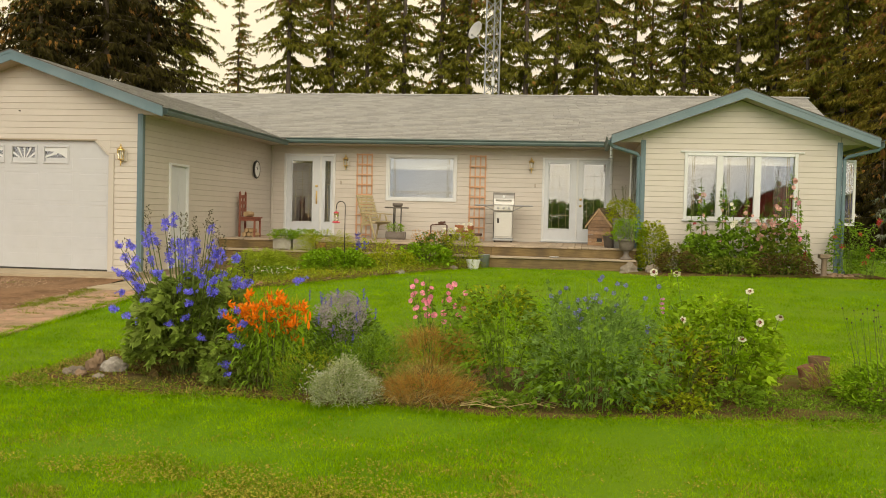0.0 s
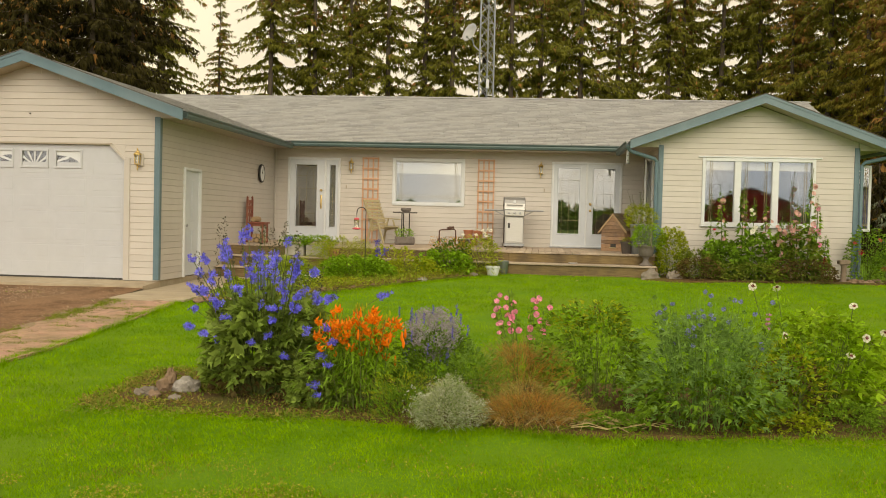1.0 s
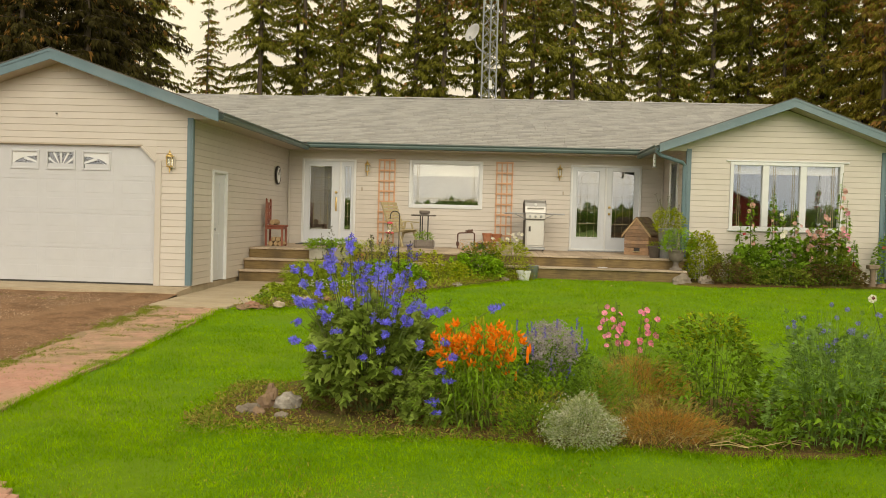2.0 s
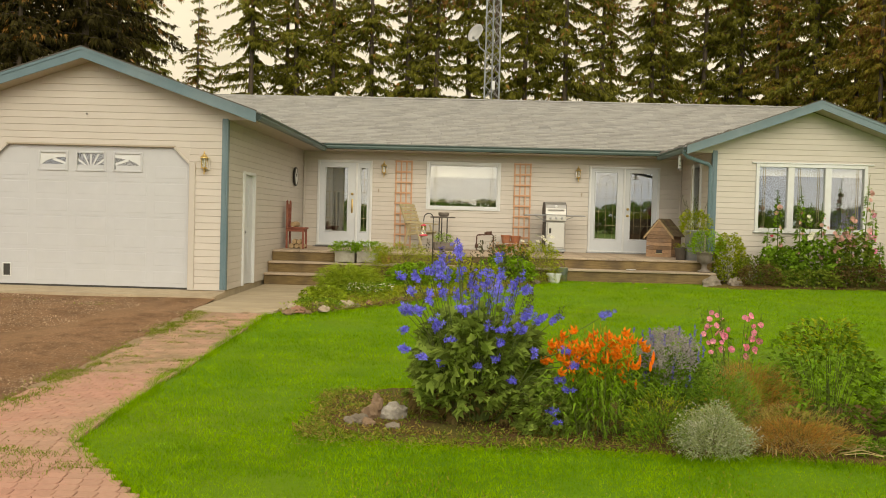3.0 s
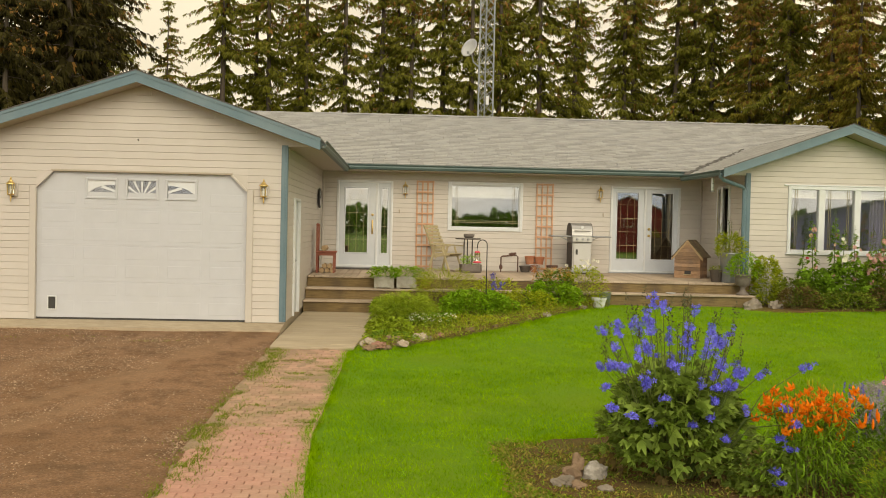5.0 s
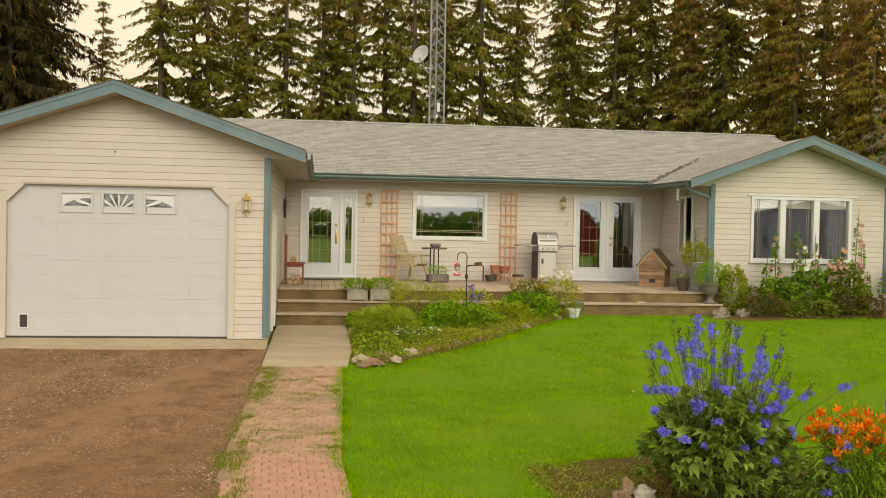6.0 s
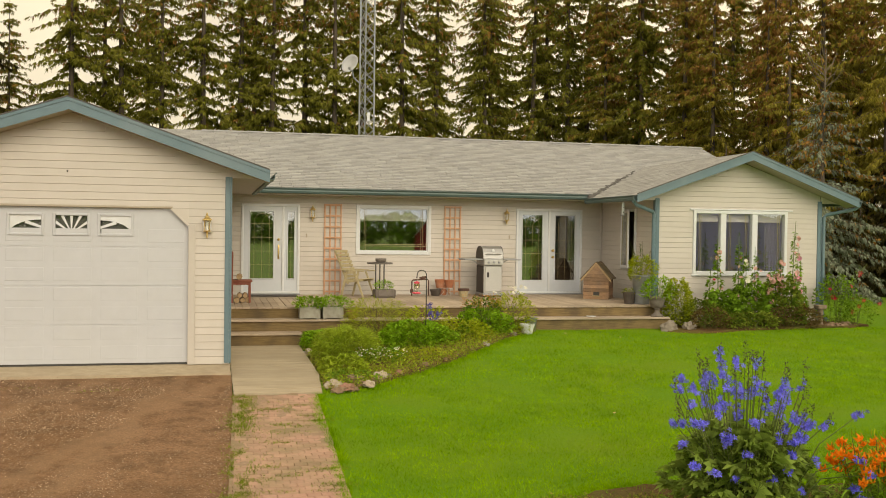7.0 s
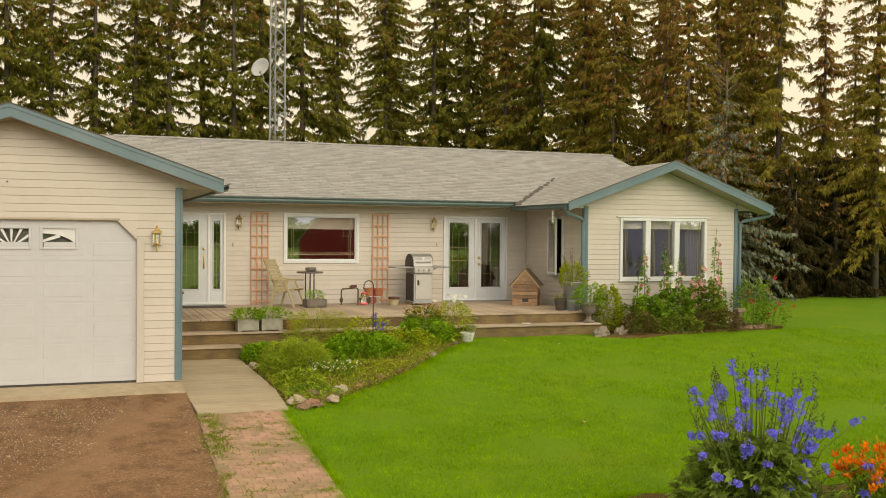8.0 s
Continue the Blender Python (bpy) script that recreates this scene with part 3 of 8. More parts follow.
def gutter(p, q, out):
    """K-style trough along an eave; out: the way it faces."""
    p, q, o = Vector(p), Vector(q), Vector(out)
    prof = [(0.0, 0.0), (0.0, -0.115), (0.075, -0.115), (0.095, -0.07), (0.085, -0.04), (0.115, -0.012), (0.115, 0.0), (0.105, 0.0), (0.105, -0.01), (0.078, -0.04), (0.085, -0.07), (0.07, -0.105), (0.008, -0.105), (0.008, 0.0)]
    n = len(prof)
    vs = [e + o * u + Vector((0, 0, z)) for e in (p, q) for u, z in prof]
    g = Geo().add(vs, [(i, (i + 1) % n, (i + 1) % n + n, i + n) for i in range(n)] + [tuple(range(n)), tuple(range(2 * n - 1, n - 1, -1))])
    return part("gutter", g, M["gutter"], house, "dark green metal eaves gutter")


gutter((0.62, 6.90, 3.03), (8.52, 6.90, 3.03), (0, -1, 0))
gutter((0.57, -0.41, GE - 0.02), (0.57, 6.85, GE - 0.02), (1, 0, 0))
gutter((8.55, 3.97, WE - 0.01), (8.55, 6.85, WE - 0.01), (-1, 0, 0))
gutter((13.9, 3.97, WE - 0.01), (13.9, 9.5, WE - 0.01), (1, 0, 0))
part("eave_soffit", Geo().box((0.0, 6.90, SOF - 0.012), (9.2, W, SOF + 0.01)), M["soffit"], house)
part("eave_soffit", Geo().box((0.0, 0.0, SOF - 0.016), (0.60, 6.90, SOF + 0.004)), M["soffit"], house)
part("eave_soffit", Geo().box((8.56, V, SOF - 0.02), (9.2, 6.90, SOF)), M["soffit"], house)
part("eave_soffit", Geo().box((13.27, V, SOF - 0.02), (13.92, 9.5, SOF)), M["soffit"], house)
for yy, pts in ((-0.022, [(0.0, 2.884), (0.57, 2.884), (0.57, 2.90), (0.0, 3.03)]), (V - 0.022, [(9.2, 2.85), (8.56, 2.85), (8.56, 2.87), (9.2, 3.02)]), (V - 0.022, [(13.28, 2.85), (13.9, 2.85), (13.9, 2.87), (13.28, 3.02)])):
    part("eave_return", Geo().prism([(x, yy, z) for x, z in pts], (0, 0, 0), (0, 0.02, 0)), M["siding"], house)

part("gable_hook", Geo().lathe([(0.012, 0.0), (0.014, -0.012), (0.008, -0.02), (0.008, -0.045)], 8, (-2.38, -0.012, 2.93), 'y'), M["urnish"], house, "small dark hook in the gable")
# corner posts
for cx, cy, sx, mn in ((GR, 0.0, -1, "teal"), (WL, V, 1, "teal"), (WR, V, -1, "teal")):
    g = Geo().box((cx, cy - 0.03, 0.02), (cx + sx * 0.075, cy - 0.001, SOF), 0.004).box((cx - sx * 0.03, cy - 0.03, 0.02), (cx - sx * 0.001, cy + 0.075, SOF), 0.004)
    part("corner_post", g, M[mn], house, "teal metal corner trim")
for cx, cy in ((GR + 0.015, W - 0.05), (WL - 0.05, W - 0.05)):
    part("inside_corner", Geo().box((cx, cy, DECK), (cx + 0.035, cy + 0.035, SOF), 0.004), M["siding"], house)

# ---- doors and windows ----
def came_lines(lines, y, r=0.006):
    g = Geo()
    for (x0, z0), (x1, z1) in lines:
        g.tube([(x0, y, z0), (x1, y, z1)], r, 5)
    return g


def ring(g, x0, x1, z0, z1, w, y0, y1, ch=0.006):
    """Four mitred-looking bars round an opening."""
    g.box((x0, y0, z0), (x0 + w, y1, z1), ch)
    g.box((x1 - w, y0, z0), (x1, y1, z1), ch)
    g.box((x0 + w, y0, z1 - w), (x1 - w, y1, z1), ch)
    g.box((x0 + w, y0, z0), (x1 - w, y1, z0 + w), ch)
    return g


def pane(name, parent, x0, x1, z0, z1, y):
    ob = part(name, Geo().box((x0, y, z0), (x1, y + 0.008, z1)), M["glass"], parent, "reflective clear glass pane")
    ob.visible_shadow = False
    return ob


def door_leaf(parent, x0, x1, z0, z1, gx0, gx1, gz0, gz1, y, arch=0):
    """Steel door leaf with a tall glass light in a raised frame."""
    g = plate(x0, x1, z0, z1, [(gx0, gx1, gz0, gz1)], lambda u, z, o: (u, o, z), y, y + 0.045)
    leaf = part("leaf", g, M["door_cool"], parent)
    part("light_frame", ring(Geo(), gx0 - 0.028, gx1 + 0.028, gz0 - 0.028, gz1 + 0.028, 0.03, y - 0.014, y + 0.006, 0.008), M["door_cool"], parent)
    pane("pane", parent, gx0, gx1, gz0, gz1, y + 0.02)
    w, h = gx1 - gx0, gz1 - gz0
    ls = []
    for k in range(1, 5):
        zz = gz0 + h * (0.0 + k * 0.205)
        ls.append(((gx0, zz), (gx1, zz)))
    if w > 0.25:
        for f in (0.17, 0.83):
            ls.append(((gx0 + w * f, gz0), (gx0 + w * f, gz0 + h * 0.86)))
        for f in (0.5,):
            ls.append(((gx0 + w * f, gz0), (gx0 + w * f, gz0 + h * 0.82)))
        arc = [(gx0 + w * (0.5 - 0.33 * math.cos(math.pi * i / 8)), gz0 + h * 0.86 + 0.33 * w * math.sin(math.pi * i / 8)) for i in range(9)]
        ls += list(zip(arc, arc[1:]))
        arc = [(gx0 + w * (0.5 + arch * 0.5 - 0.5 * arch * math.cos(math.pi * i / 12)), gz0 + h * 0.82 + 0.4 * w * math.sin(math.pi * i / 12)) for i in range(7)]
        ls += list(zip(arc, arc[1:]))
    else:
        ls = [((gx0 + w * f, gz0), (gx0 + w * f, gz1)) for f in (0.5,)] + ls
    part("came", came_lines(ls, y + 0.014, 0.004), M["came"], parent, "brass leaded came pattern")
    return leaf


def knob_set(parent, x, z, y, lever=False):
    g = Geo()
    g.lathe([(0.03, 0), (0.032, -0.006), (0.012, -0.012), (0.012, -0.03), (0.026, -0.04), (0.03, -0.055), (0.02, -0.07), (0.002, -0.073)], 14, (x, y, z), 'y')
    part("door_knob", g, M["brass"], parent, "polished brass knob", True)


# entrance door with a sidelight
door = part("entrance_door", ring(Geo(), ENT[0], ENT[1], ENT[2], ENT[3], 0.055, W - 0.045, W + 0.09), M["white"], house, "white entrance door with leaded glass and a sidelight")
part("mullion", Geo().box((1.29, W - 0.03, ENT[2] + 0.03), (1.345, W + 0.09, ENT[3] - 0.05), 0.006), M["white"], door)
door_leaf(door, 0.415, 1.29, ENT[2] + 0.055, ENT[3] - 0.055, 0.565, 1.095, 0.95, 2.50, W + 0.0, 0.8)
door_leaf(door, 1.345, 1.645, ENT[2] + 0.055, ENT[3] - 0.055, 1.43, 1.575, 0.95, 2.50, W + 0.0)
part("threshold", Geo().box((ENT[0] - 0.02, W - 0.12, DECK), (ENT[1] + 0.02, W + 0.06, DECK + 0.03), 0.008), M["galv"], door)
knob_set(door, 1.215, 1.86, W)
g = Geo().lathe([(0.022, 0), (0.024, -0.012), (0.004, -0.018)], 12, (1.215, W, 1.86), 'y')
g2 = Geo().tube([(1.215, W - 0.01, 1.66), (1.215, W - 0.05, 1.64), (1.215, W - 0.055, 1.55), (1.215, W - 0.045, 1.46), (1.215, W - 0.01, 1.43)], [0.01, 0.011, 0.012, 0.011, 0.01], 8)
g2.box((1.195, W - 0.012, 1.40), (1.235, W, 1.74), 0.005)
part("door_handle", g2, M["brass"], door, "long brass grip handle", True)

# garden doors
door = part("garden_door", ring(Geo(), FRD[0], FRD[1], FRD[2], FRD[3], 0.05, W - 0.045, W + 0.09), M["white"], house, "white double garden door with leaded glass")
door_leaf(door, 7.02, 7.805, FRD[2] + 0.05, FRD[3] - 0.05, 7.14, 7.655, 0.93, 2.53, W, 1)
door_leaf(door, 7.845, 8.63, FRD[2] + 0.05, FRD[3] - 0.05, 7.99, 8.505, 0.93, 2.53, W, -1)
part("astragal", Geo().box((7.80, W - 0.03, FRD[2] + 0.03), (7.85, W + 0.02, FRD[3] - 0.04), 0.008), M["white"], door)
part("threshold", Geo().box((FRD[0] - 0.02, W - 0.1, DECK), (FRD[1] + 0.02, W + 0.06, DECK + 0.03), 0.008), M["galv"], door)
knob_set(door, 7.925, 1.50, W)
knob_set(door, 7.925, 1.66, W)


def prairie(parent, x0, x1, z0, z1, y, sides):
    ls = []
    for s in sides:
        for d in (0.10, 0.14):
            if s == 'l':
                ls.append(((x0 + d, z0), (x0 + d, z1)))
            if s == 'r':
                ls.append(((x1 - d, z0), (x1 - d, z1)))
            if s == 'b':
                ls.append(((x0, z0 + d), (x1, z0 + d)))
            if s == 't':
                ls.append(((x0, z1 - d), (x1, z1 - d)))
    part("came", came_lines(ls, y - 0.008, 0.0045), M["came"], parent, "slim brass grille bars")


M["blind"] = mat("pale_roller_blind", (0.46, 0.45, 0.40), (0.40, 0.39, 0.34), 30, 0.8, 0.1)
M["curtain"] = mat("sheer_curtain", (0.15, 0.14, 0.135), (0.11, 0.105, 0.10), 12, 0.9, 0.2)

win = part("picture_window", ring(Geo(), WIN[0], WIN[1], WIN[2], WIN[3], 0.075, W - 0.04, W + 0.09), M["white"], house, "white-framed picture window reflecting the yard")
part("sash", ring(Geo(), WIN[0] + 0.075, WIN[1] - 0.075, WIN[2] + 0.075, WIN[3] - 0.075, 0.025, W - 0.005, W + 0.05, 0.004), M["white"], win)
pane("pane", win, WIN[0] + 0.095, WIN[1] - 0.095, WIN[2] + 0.095, WIN[3] - 0.095, W + 0.02)
prairie(win, WIN[0] + 0.1, WIN[1] - 0.1, WIN[2] + 0.1, WIN[3] - 0.1, W + 0.02, "lrb")
part("blind", Geo().box((WIN[0] + 0.1, W + 0.10, 2.33), (WIN[1] - 0.1, W + 0.112, 2.66)), M["blind"], win)

win = part("wing_window", ring(Geo(), WWIN[0], WWIN[1], WWIN[2], WWIN[3], 0.07, V - 0.04, V + 0.09), M["white"], house, "white triple-pane front window with slim grilles")
part("head_trim", Geo().box((WWIN[0] - 0.09, V - 0.05, WWIN[3] + 0.004), (WWIN[1] + 0.12, V - 0.005, WWIN[3] + 0.035), 0.006), M["white"], win)
part("window_sill", Geo().box((WWIN[0] - 0.03, V - 0.07, WWIN[2] - 0.035), (WWIN[1] + 0.03, V - 0.004, WWIN[2] - 0.002), 0.008), M["white"], win)
edges = [(10.17, 10.765), (10.90, 11.54), (11.675, 12.35)]
for a in (10.8325, 11.6075):
    part("mullion", Geo().box((a - 0.068, V - 0.035, WWIN[2] + 0.07), (a + 0.068, V + 0.09, WWIN[3] - 0.07), 0.008), M["white"], win)
for i, (a, b) in enumerate(edges):
    pane("pane", win, a, b, WWIN[2] + 0.07, WWIN[3] - 0.07, V + 0.03)
    prairie(win, a, b, WWIN[2] + 0.07, WWIN[3] - 0.07, V + 0.03, ("l", "lr", "r")[i])
    part("blind", Geo().box((a, V + 0.11, 2.40), (b, V + 0.12, WWIN[3] - 0.07)), M["blind"], win, "pale blind drawn a little way down")
cg = Geo()
n = 26
for i in range(n):
    x0, x1 = 11.98 + 0.40 * i / n, 11.98 + 0.40 * (i + 1) / n
    o0, o1 = 0.025 * math.sin(i * 1.3), 0.025 * math.sin((i + 1) * 1.3)
    cg.add([(x0, V + 0.2 + o0, 1.25), (x1, V + 0.2 + o1, 1.25), (x1, V + 0.2 + o1, 2.6), (x0, V + 0.2 + o0, 2.6),
            (x0, V + 0.203 + o0, 1.25), (x1, V + 0.203 + o1, 1.25), (x1, V + 0.203 + o1, 2.6), (x0, V + 0.203 + o0, 2.6)],
           [(0, 1, 2, 3), (7, 6, 5, 4)])
part("curtain", cg, M["curtain"], win, "drawn-back sheer curtain")

# narrow window in the wing's side, its casement standing open over the deck
def casement(parent, hinge, turn, w, z0, z1):
    """An outward-opened sash: frame, pane and grille, hinged on its edge at hinge (x, y)."""
    at = pose(hinge[0], hinge[1], 0, 0, 0, turn)
    sash = part("sash", ring(Geo(), 0.0, w, z0, z1, 0.055, -0.02, 0.02, 0.005).moved(at), M["white"], parent, "white casement sash standing open")
    ob = part("pane", Geo().box((0.05, -0.004, z0 + 0.05), (w - 0.05, 0.004, z1 - 0.05)).moved(at), M["glass"], sash)
    ob.visible_shadow = False
    lines = [((x, z0 + 0.05), (x, z1 - 0.05)) for x in (0.10, 0.13, w - 0.13, w - 0.10)] + [((0.05, z), (w - 0.05, z)) for z in (z0 + 0.13, z0 + 0.16)]
    part("came", came_lines(lines, -0.008, 0.004).moved(at), M["came"], sash, "slim brass grille bars")


sw = Geo()
for y0, y1, z0, z1 in ((SWIN[0], SWIN[0] + 0.06, SWIN[2], SWIN[3]), (SWIN[1] - 0.06, SWIN[1], SWIN[2], SWIN[3]), (SWIN[0] + 0.06, SWIN[1] - 0.06, SWIN[2], SWIN[2] + 0.06), (SWIN[0] + 0.06, SWIN[1] - 0.06, SWIN[3] - 0.06, SWIN[3])):
    sw.box((WL - 0.05, y0, z0), (WL + 0.09, y1, z1), 0.006)
win = part("side_window", sw, M["white"], house, "narrow white window facing the deck, opened")
casement(win, (WL - 0.06, SWIN[1] - 0.05), 260, 0.70, SWIN[2] + 0.03, SWIN[3] - 0.03)
# its twin on the wing's far end, swung wide open
win = part("end_window", Geo().box((WR, 5.0, 1.13), (WR + 0.03, 5.06, 2.62), 0.006).box((WR, 5.74, 1.13), (WR + 0.03, 5.8, 2.62), 0.006).box((WR, 5.06, 1.13), (WR + 0.03, 5.74, 1.19), 0.006).box((WR, 5.06, 2.56), (WR + 0.03, 5.74, 2.62), 0.006), M["white"], house, "white window on the end wall, opened")
casement(win, (WR + 0.03, 5.03), 4, 0.44, 1.17, 2.58)

# service door in the garage's side wall
door = thing("service_door")
door.parent = house
g = Geo()
for y0, y1, z0, z1 in ((PAS[0], PAS[0] + 0.05, 0.0, PAS[3]), (PAS[1] - 0.05, PAS[1], 0.0, PAS[3]), (PAS[0] + 0.05, PAS[1] - 0.05, PAS[3] - 0.05, PAS[3])):
    g.box((-0.1, y0, z0), (0.045, y1, z1), 0.005)
part("door_frame", g, M["white"], door)
g = Geo().box((-0.05, PAS[0] + 0.05, 0.02), (-0.01, PAS[1] - 0.05, PAS[3] - 0.05))
for z0, z1 in ((0.2, 0.9), (1.05, 1.85)):
    for y0, y1 in ((PAS[0] + 0.15, PAS[0] + 0.42), (PAS[0] + 0.50, PAS[1] - 0.15)):
        g.box((-0.01, y0, z0), (0.0, y1, z1), 0.008)
part("leaf", g, M["door_cool"], door, "plain white steel service door")
part("door_knob", Geo().lathe([(0.028, 0), (0.03, 0.008), (0.012, 0.014), (0.012, 0.03), (0.028, 0.042), (0.028, 0.056), (0.003, 0.066)], 12, (-0.01, PAS[0] + 0.14, 0.98), 'x'), M["galv"], door, "", True)

# overhead garage door
# grey-violet sheet added behind the panes stands for the garage's dark inside
M["unlit_backing"] = mat("unlit_garage_backing", (0.115, 0.105, 0.12), (0.085, 0.08, 0.095), 6, 0.6, 0)
M["plainglass"] = glass_mat("thin_plain_glass", 1.85, (0.95, 0.96, 0.97))
gdoor = thing("garage_door")
gdoor.parent = house
tagged(gdoor, "white sectional overhead garage door with sunburst lights")
GX0, GX1, GT = GD[0], GD[1], GD[3]
wins = [(-3.20, -2.75), (-2.56, -2.10), (-1.92, -1.47)]
sec_h = (GT - 0.03) / 4
for k in range(4):
    z0, z1 = 0.03 + k * sec_h, 0.03 + (k + 1) * sec_h - 0.002
    holes = [(a, b, 2.0, 2.27) for a, b in wins] if k == 3 else []
    g = plate(GX0, GX1, z0, z1, holes, lambda u, z, o: (u, o, z), 0.05, 0.09)
    sec = part("section", g, M["door_white"], gdoor)
    cols = 5
    pw = (GX1 - GX0) / cols
    for c in range(cols):
        for hlf in range(2):
            zz0, zz1 = z0 + 0.07 + hlf * (sec_h / 2), z0 + sec_h / 2 - 0.03 + hlf * (sec_h / 2)
            if k == 3 and hlf == 1:
                continue
            part("raised_panel", Geo().box((GX0 + c * pw + 0.07, 0.0472, zz0), (GX0 + (c + 1) * pw - 0.07, 0.056, zz1), 0.0025), M["door_white"], sec)
for (a, b) in wins:
    fr = part("light_frame", ring(Geo(), a - 0.035, b + 0.035, 1.965, 2.305, 0.038, 0.028, 0.06, 0.006), M["door_white"], gdoor, "white window frame with sunburst grille")
    ob = part("pane", Geo().box((a, 0.062, 2.0), (b, 0.067, 2.27)), M["plainglass"], fr)
    ob.visible_shadow = False
    part("backing", Geo().box((a, 0.12, 1.95), (b, 0.13, 2.3)), M["unlit_backing"], fr)
# sunburst rays, arching over the three lights
cx, cz = -2.33, 2.005
for i, (a, b) in enumerate(wins):
    rays = Geo()
    if i == 1:
        for ang in (12, 36, 63, 90, 117, 144, 168):
            t = radians(ang)
            r1 = min(0.26 / max(0.02, math.sin(t)), 0.225 / max(0.02, abs(math.cos(t))))
            e = Vector((math.cos(t), 0, math.sin(t)))
            s = Vector((-math.sin(t), 0, math.cos(t)))
            p0, p1 = Vector((cx, 0.055, cz)), Vector((cx, 0.055, cz)) + e * r1
            q = [p0 - s * 0.004, p0 + s * 0.004, p1 + s * 0.02, p1 - s * 0.02]
            rays.prism(q, (0, 0, 0), (0, 0.006, 0))
        part("sunburst", rays, M["white"], gdoor, "white sunburst grille")
    else:
        sgn = -1 if i == 0 else 1
        inner = b if i == 0 else a
        outer = a if i == 0 else b
        arc = [(inner, 0.055, 2.27)] + [(inner + sgn * 0.45 * math.sin(u * math.pi / 2 / 8), 0.055, 2.0 + 0.20 * math.cos(u * math.pi / 2 / 8)) for u in range(9)] + [(outer, 0.055, 2.27)]
        rays.prism(arc, (0, 0, 0), (0, 0.006, 0))
        rays.prism([(inner, 0.0549, 2.07), (inner, 0.0549, 2.105), (inner + sgn * 0.22, 0.0549, 2.19), (inner + sgn * 0.24, 0.0549, 2.145)], (0, 0, 0), (0, 0.006, 0))
        part("sunburst", rays, M["white"], gdoor, "white sunburst grille")
for sgn, xe in ((1, GX0), (-1, GX1)):
    part("corner_filler", Geo().prism([(xe, -0.012, GT), (xe + sgn * 0.26, -0.012, GT), (xe, -0.012, GT - 0.26)], (0, 0, 0), (0, 0.055, 0)), M["siding"], gdoor)
    part("jamb", Geo().box((xe - sgn * 0.10, -0.035, 0.0), (xe + sgn * 0.004, 0.04, GT - 0.24), 0.005), M["siding"], gdoor, "cream jamb trim")
    part("mitre_trim", Geo().beam((xe + sgn * 0.005, -0.02, GT - 0.26), (xe + sgn * 0.26, -0.02, GT - 0.005), 0.04, 0.03), M["siding"], gdoor)
part("head_jamb", Geo().box((GX0 + 0.24, -0.028, GT - 0.005), (GX1 - 0.24, 0.05, GT + 0.03), 0.005), M["soffit"], gdoor)
part("weather_seal", Geo().box((GX0, 0.045, 0.0), (GX1, 0.085, 0.032)), M["black"], gdoor, "black rubber bottom seal")
pd = part("pet_door", ring(Geo(), -3.82, -3.67, 0.15, 0.38, 0.018, 0.03, 0.052, 0.004), M["white"], gdoor)
part("flap", Geo().box((-3.80, 0.038, 0.168), (-3.69, 0.049, 0.362)), M["black"], pd, "dark pet door flap")

# ---- downspouts ----
for s, xg, xc in ((1, 8.50, WL - 0.07), (-1, 13.98, WR + 0.07)):
    g = Geo().tube([(xg, 4.05, 2.86), (xg, 4.05, 2.80), (xg + s * 0.08, 4.10, 2.73), (xc - s * 0.05, 4.38, 2.60), (xc, 4.42, 2.54), (xc, 4.42, 0.35), (xc, 4.36, 0.25), (xc, 4.2, 0.2)], 0.04, 8)
    part("downspout", g, M["teal"], house, "teal metal downspout")


# ---- wall lamps ----
M["lampglass"] = glass_mat("bevelled_lamp_glass", 1.5, (0.95, 0.93, 0.85))


def wall_lamp(x, y, z):
    t = thing("wall_lamp", (x, y, z), "brass coach lamp with glass panes on the siding", "lamp", "coach lamps")
    part("back_plate", Geo().box((-0.075, -0.016, -0.09), (0.075, 0.0, 0.13), 0.006), M["siding"], t)
    part("arm", Geo().tube([(0, -0.01, -0.09), (0, -0.07, -0.12), (0, -0.10, -0.08), (0, -0.10, -0.05)], 0.009, 8), M["brass"], t, "", True)
    g = Geo().lathe([(0.02, -0.12), (0.008, -0.17), (0.014, -0.19), (0.002, -0.23)], 10, (0, -0.10, 0.05))
    part("tail_finial", g, M["brass"], t, "", True)
    g = Geo().lathe([(0.055, -0.07), (0.06, -0.06), (0.05, -0.05)], 8, (0, -0.10, 0.0))
    for k in range(4):
        a = math.pi / 4 + k * math.pi / 2
        c, s = math.cos(a), math.sin(a)
        g.tube([(0.05 * c, -0.10 + 0.05 * s, -0.05), (0.062 * c, -0.10 + 0.062 * s, 0.11)], 0.006, 6)
    g.lathe([(0.075, 0.105), (0.07, 0.12), (0.035, 0.15), (0.03, 0.165), (0.012, 0.18), (0.016, 0.20), (0.002, 0.225)], 8, (0, -0.10, 0))
    cage = part("lantern_frame", g, M["brass"], t, "tarnished brass lantern cage")
    ob = part("lantern_glass", Geo().lathe([(0.046, -0.048), (0.058, 0.105)], 8, (0, -0.10, 0)), M["lampglass"], cage)
    ob.visible_shadow = False
    part("candle_tube", Geo().lathe([(0.012, -0.05), (0.012, 0.03), (0.016, 0.05), (0.003, 0.085)], 8, (0, -0.10, 0)), M["white"], cage)
    return t


lamp = wall_lamp(-0.345, -0.022, 2.12)
copy_thing(lamp, pose(-4.36, -0.022, 2.06))
copy_thing(lamp, pose(1.99, W - 0.022, 2.45))
copy_thing(lamp, pose(6.70, W - 0.022, 2.45))

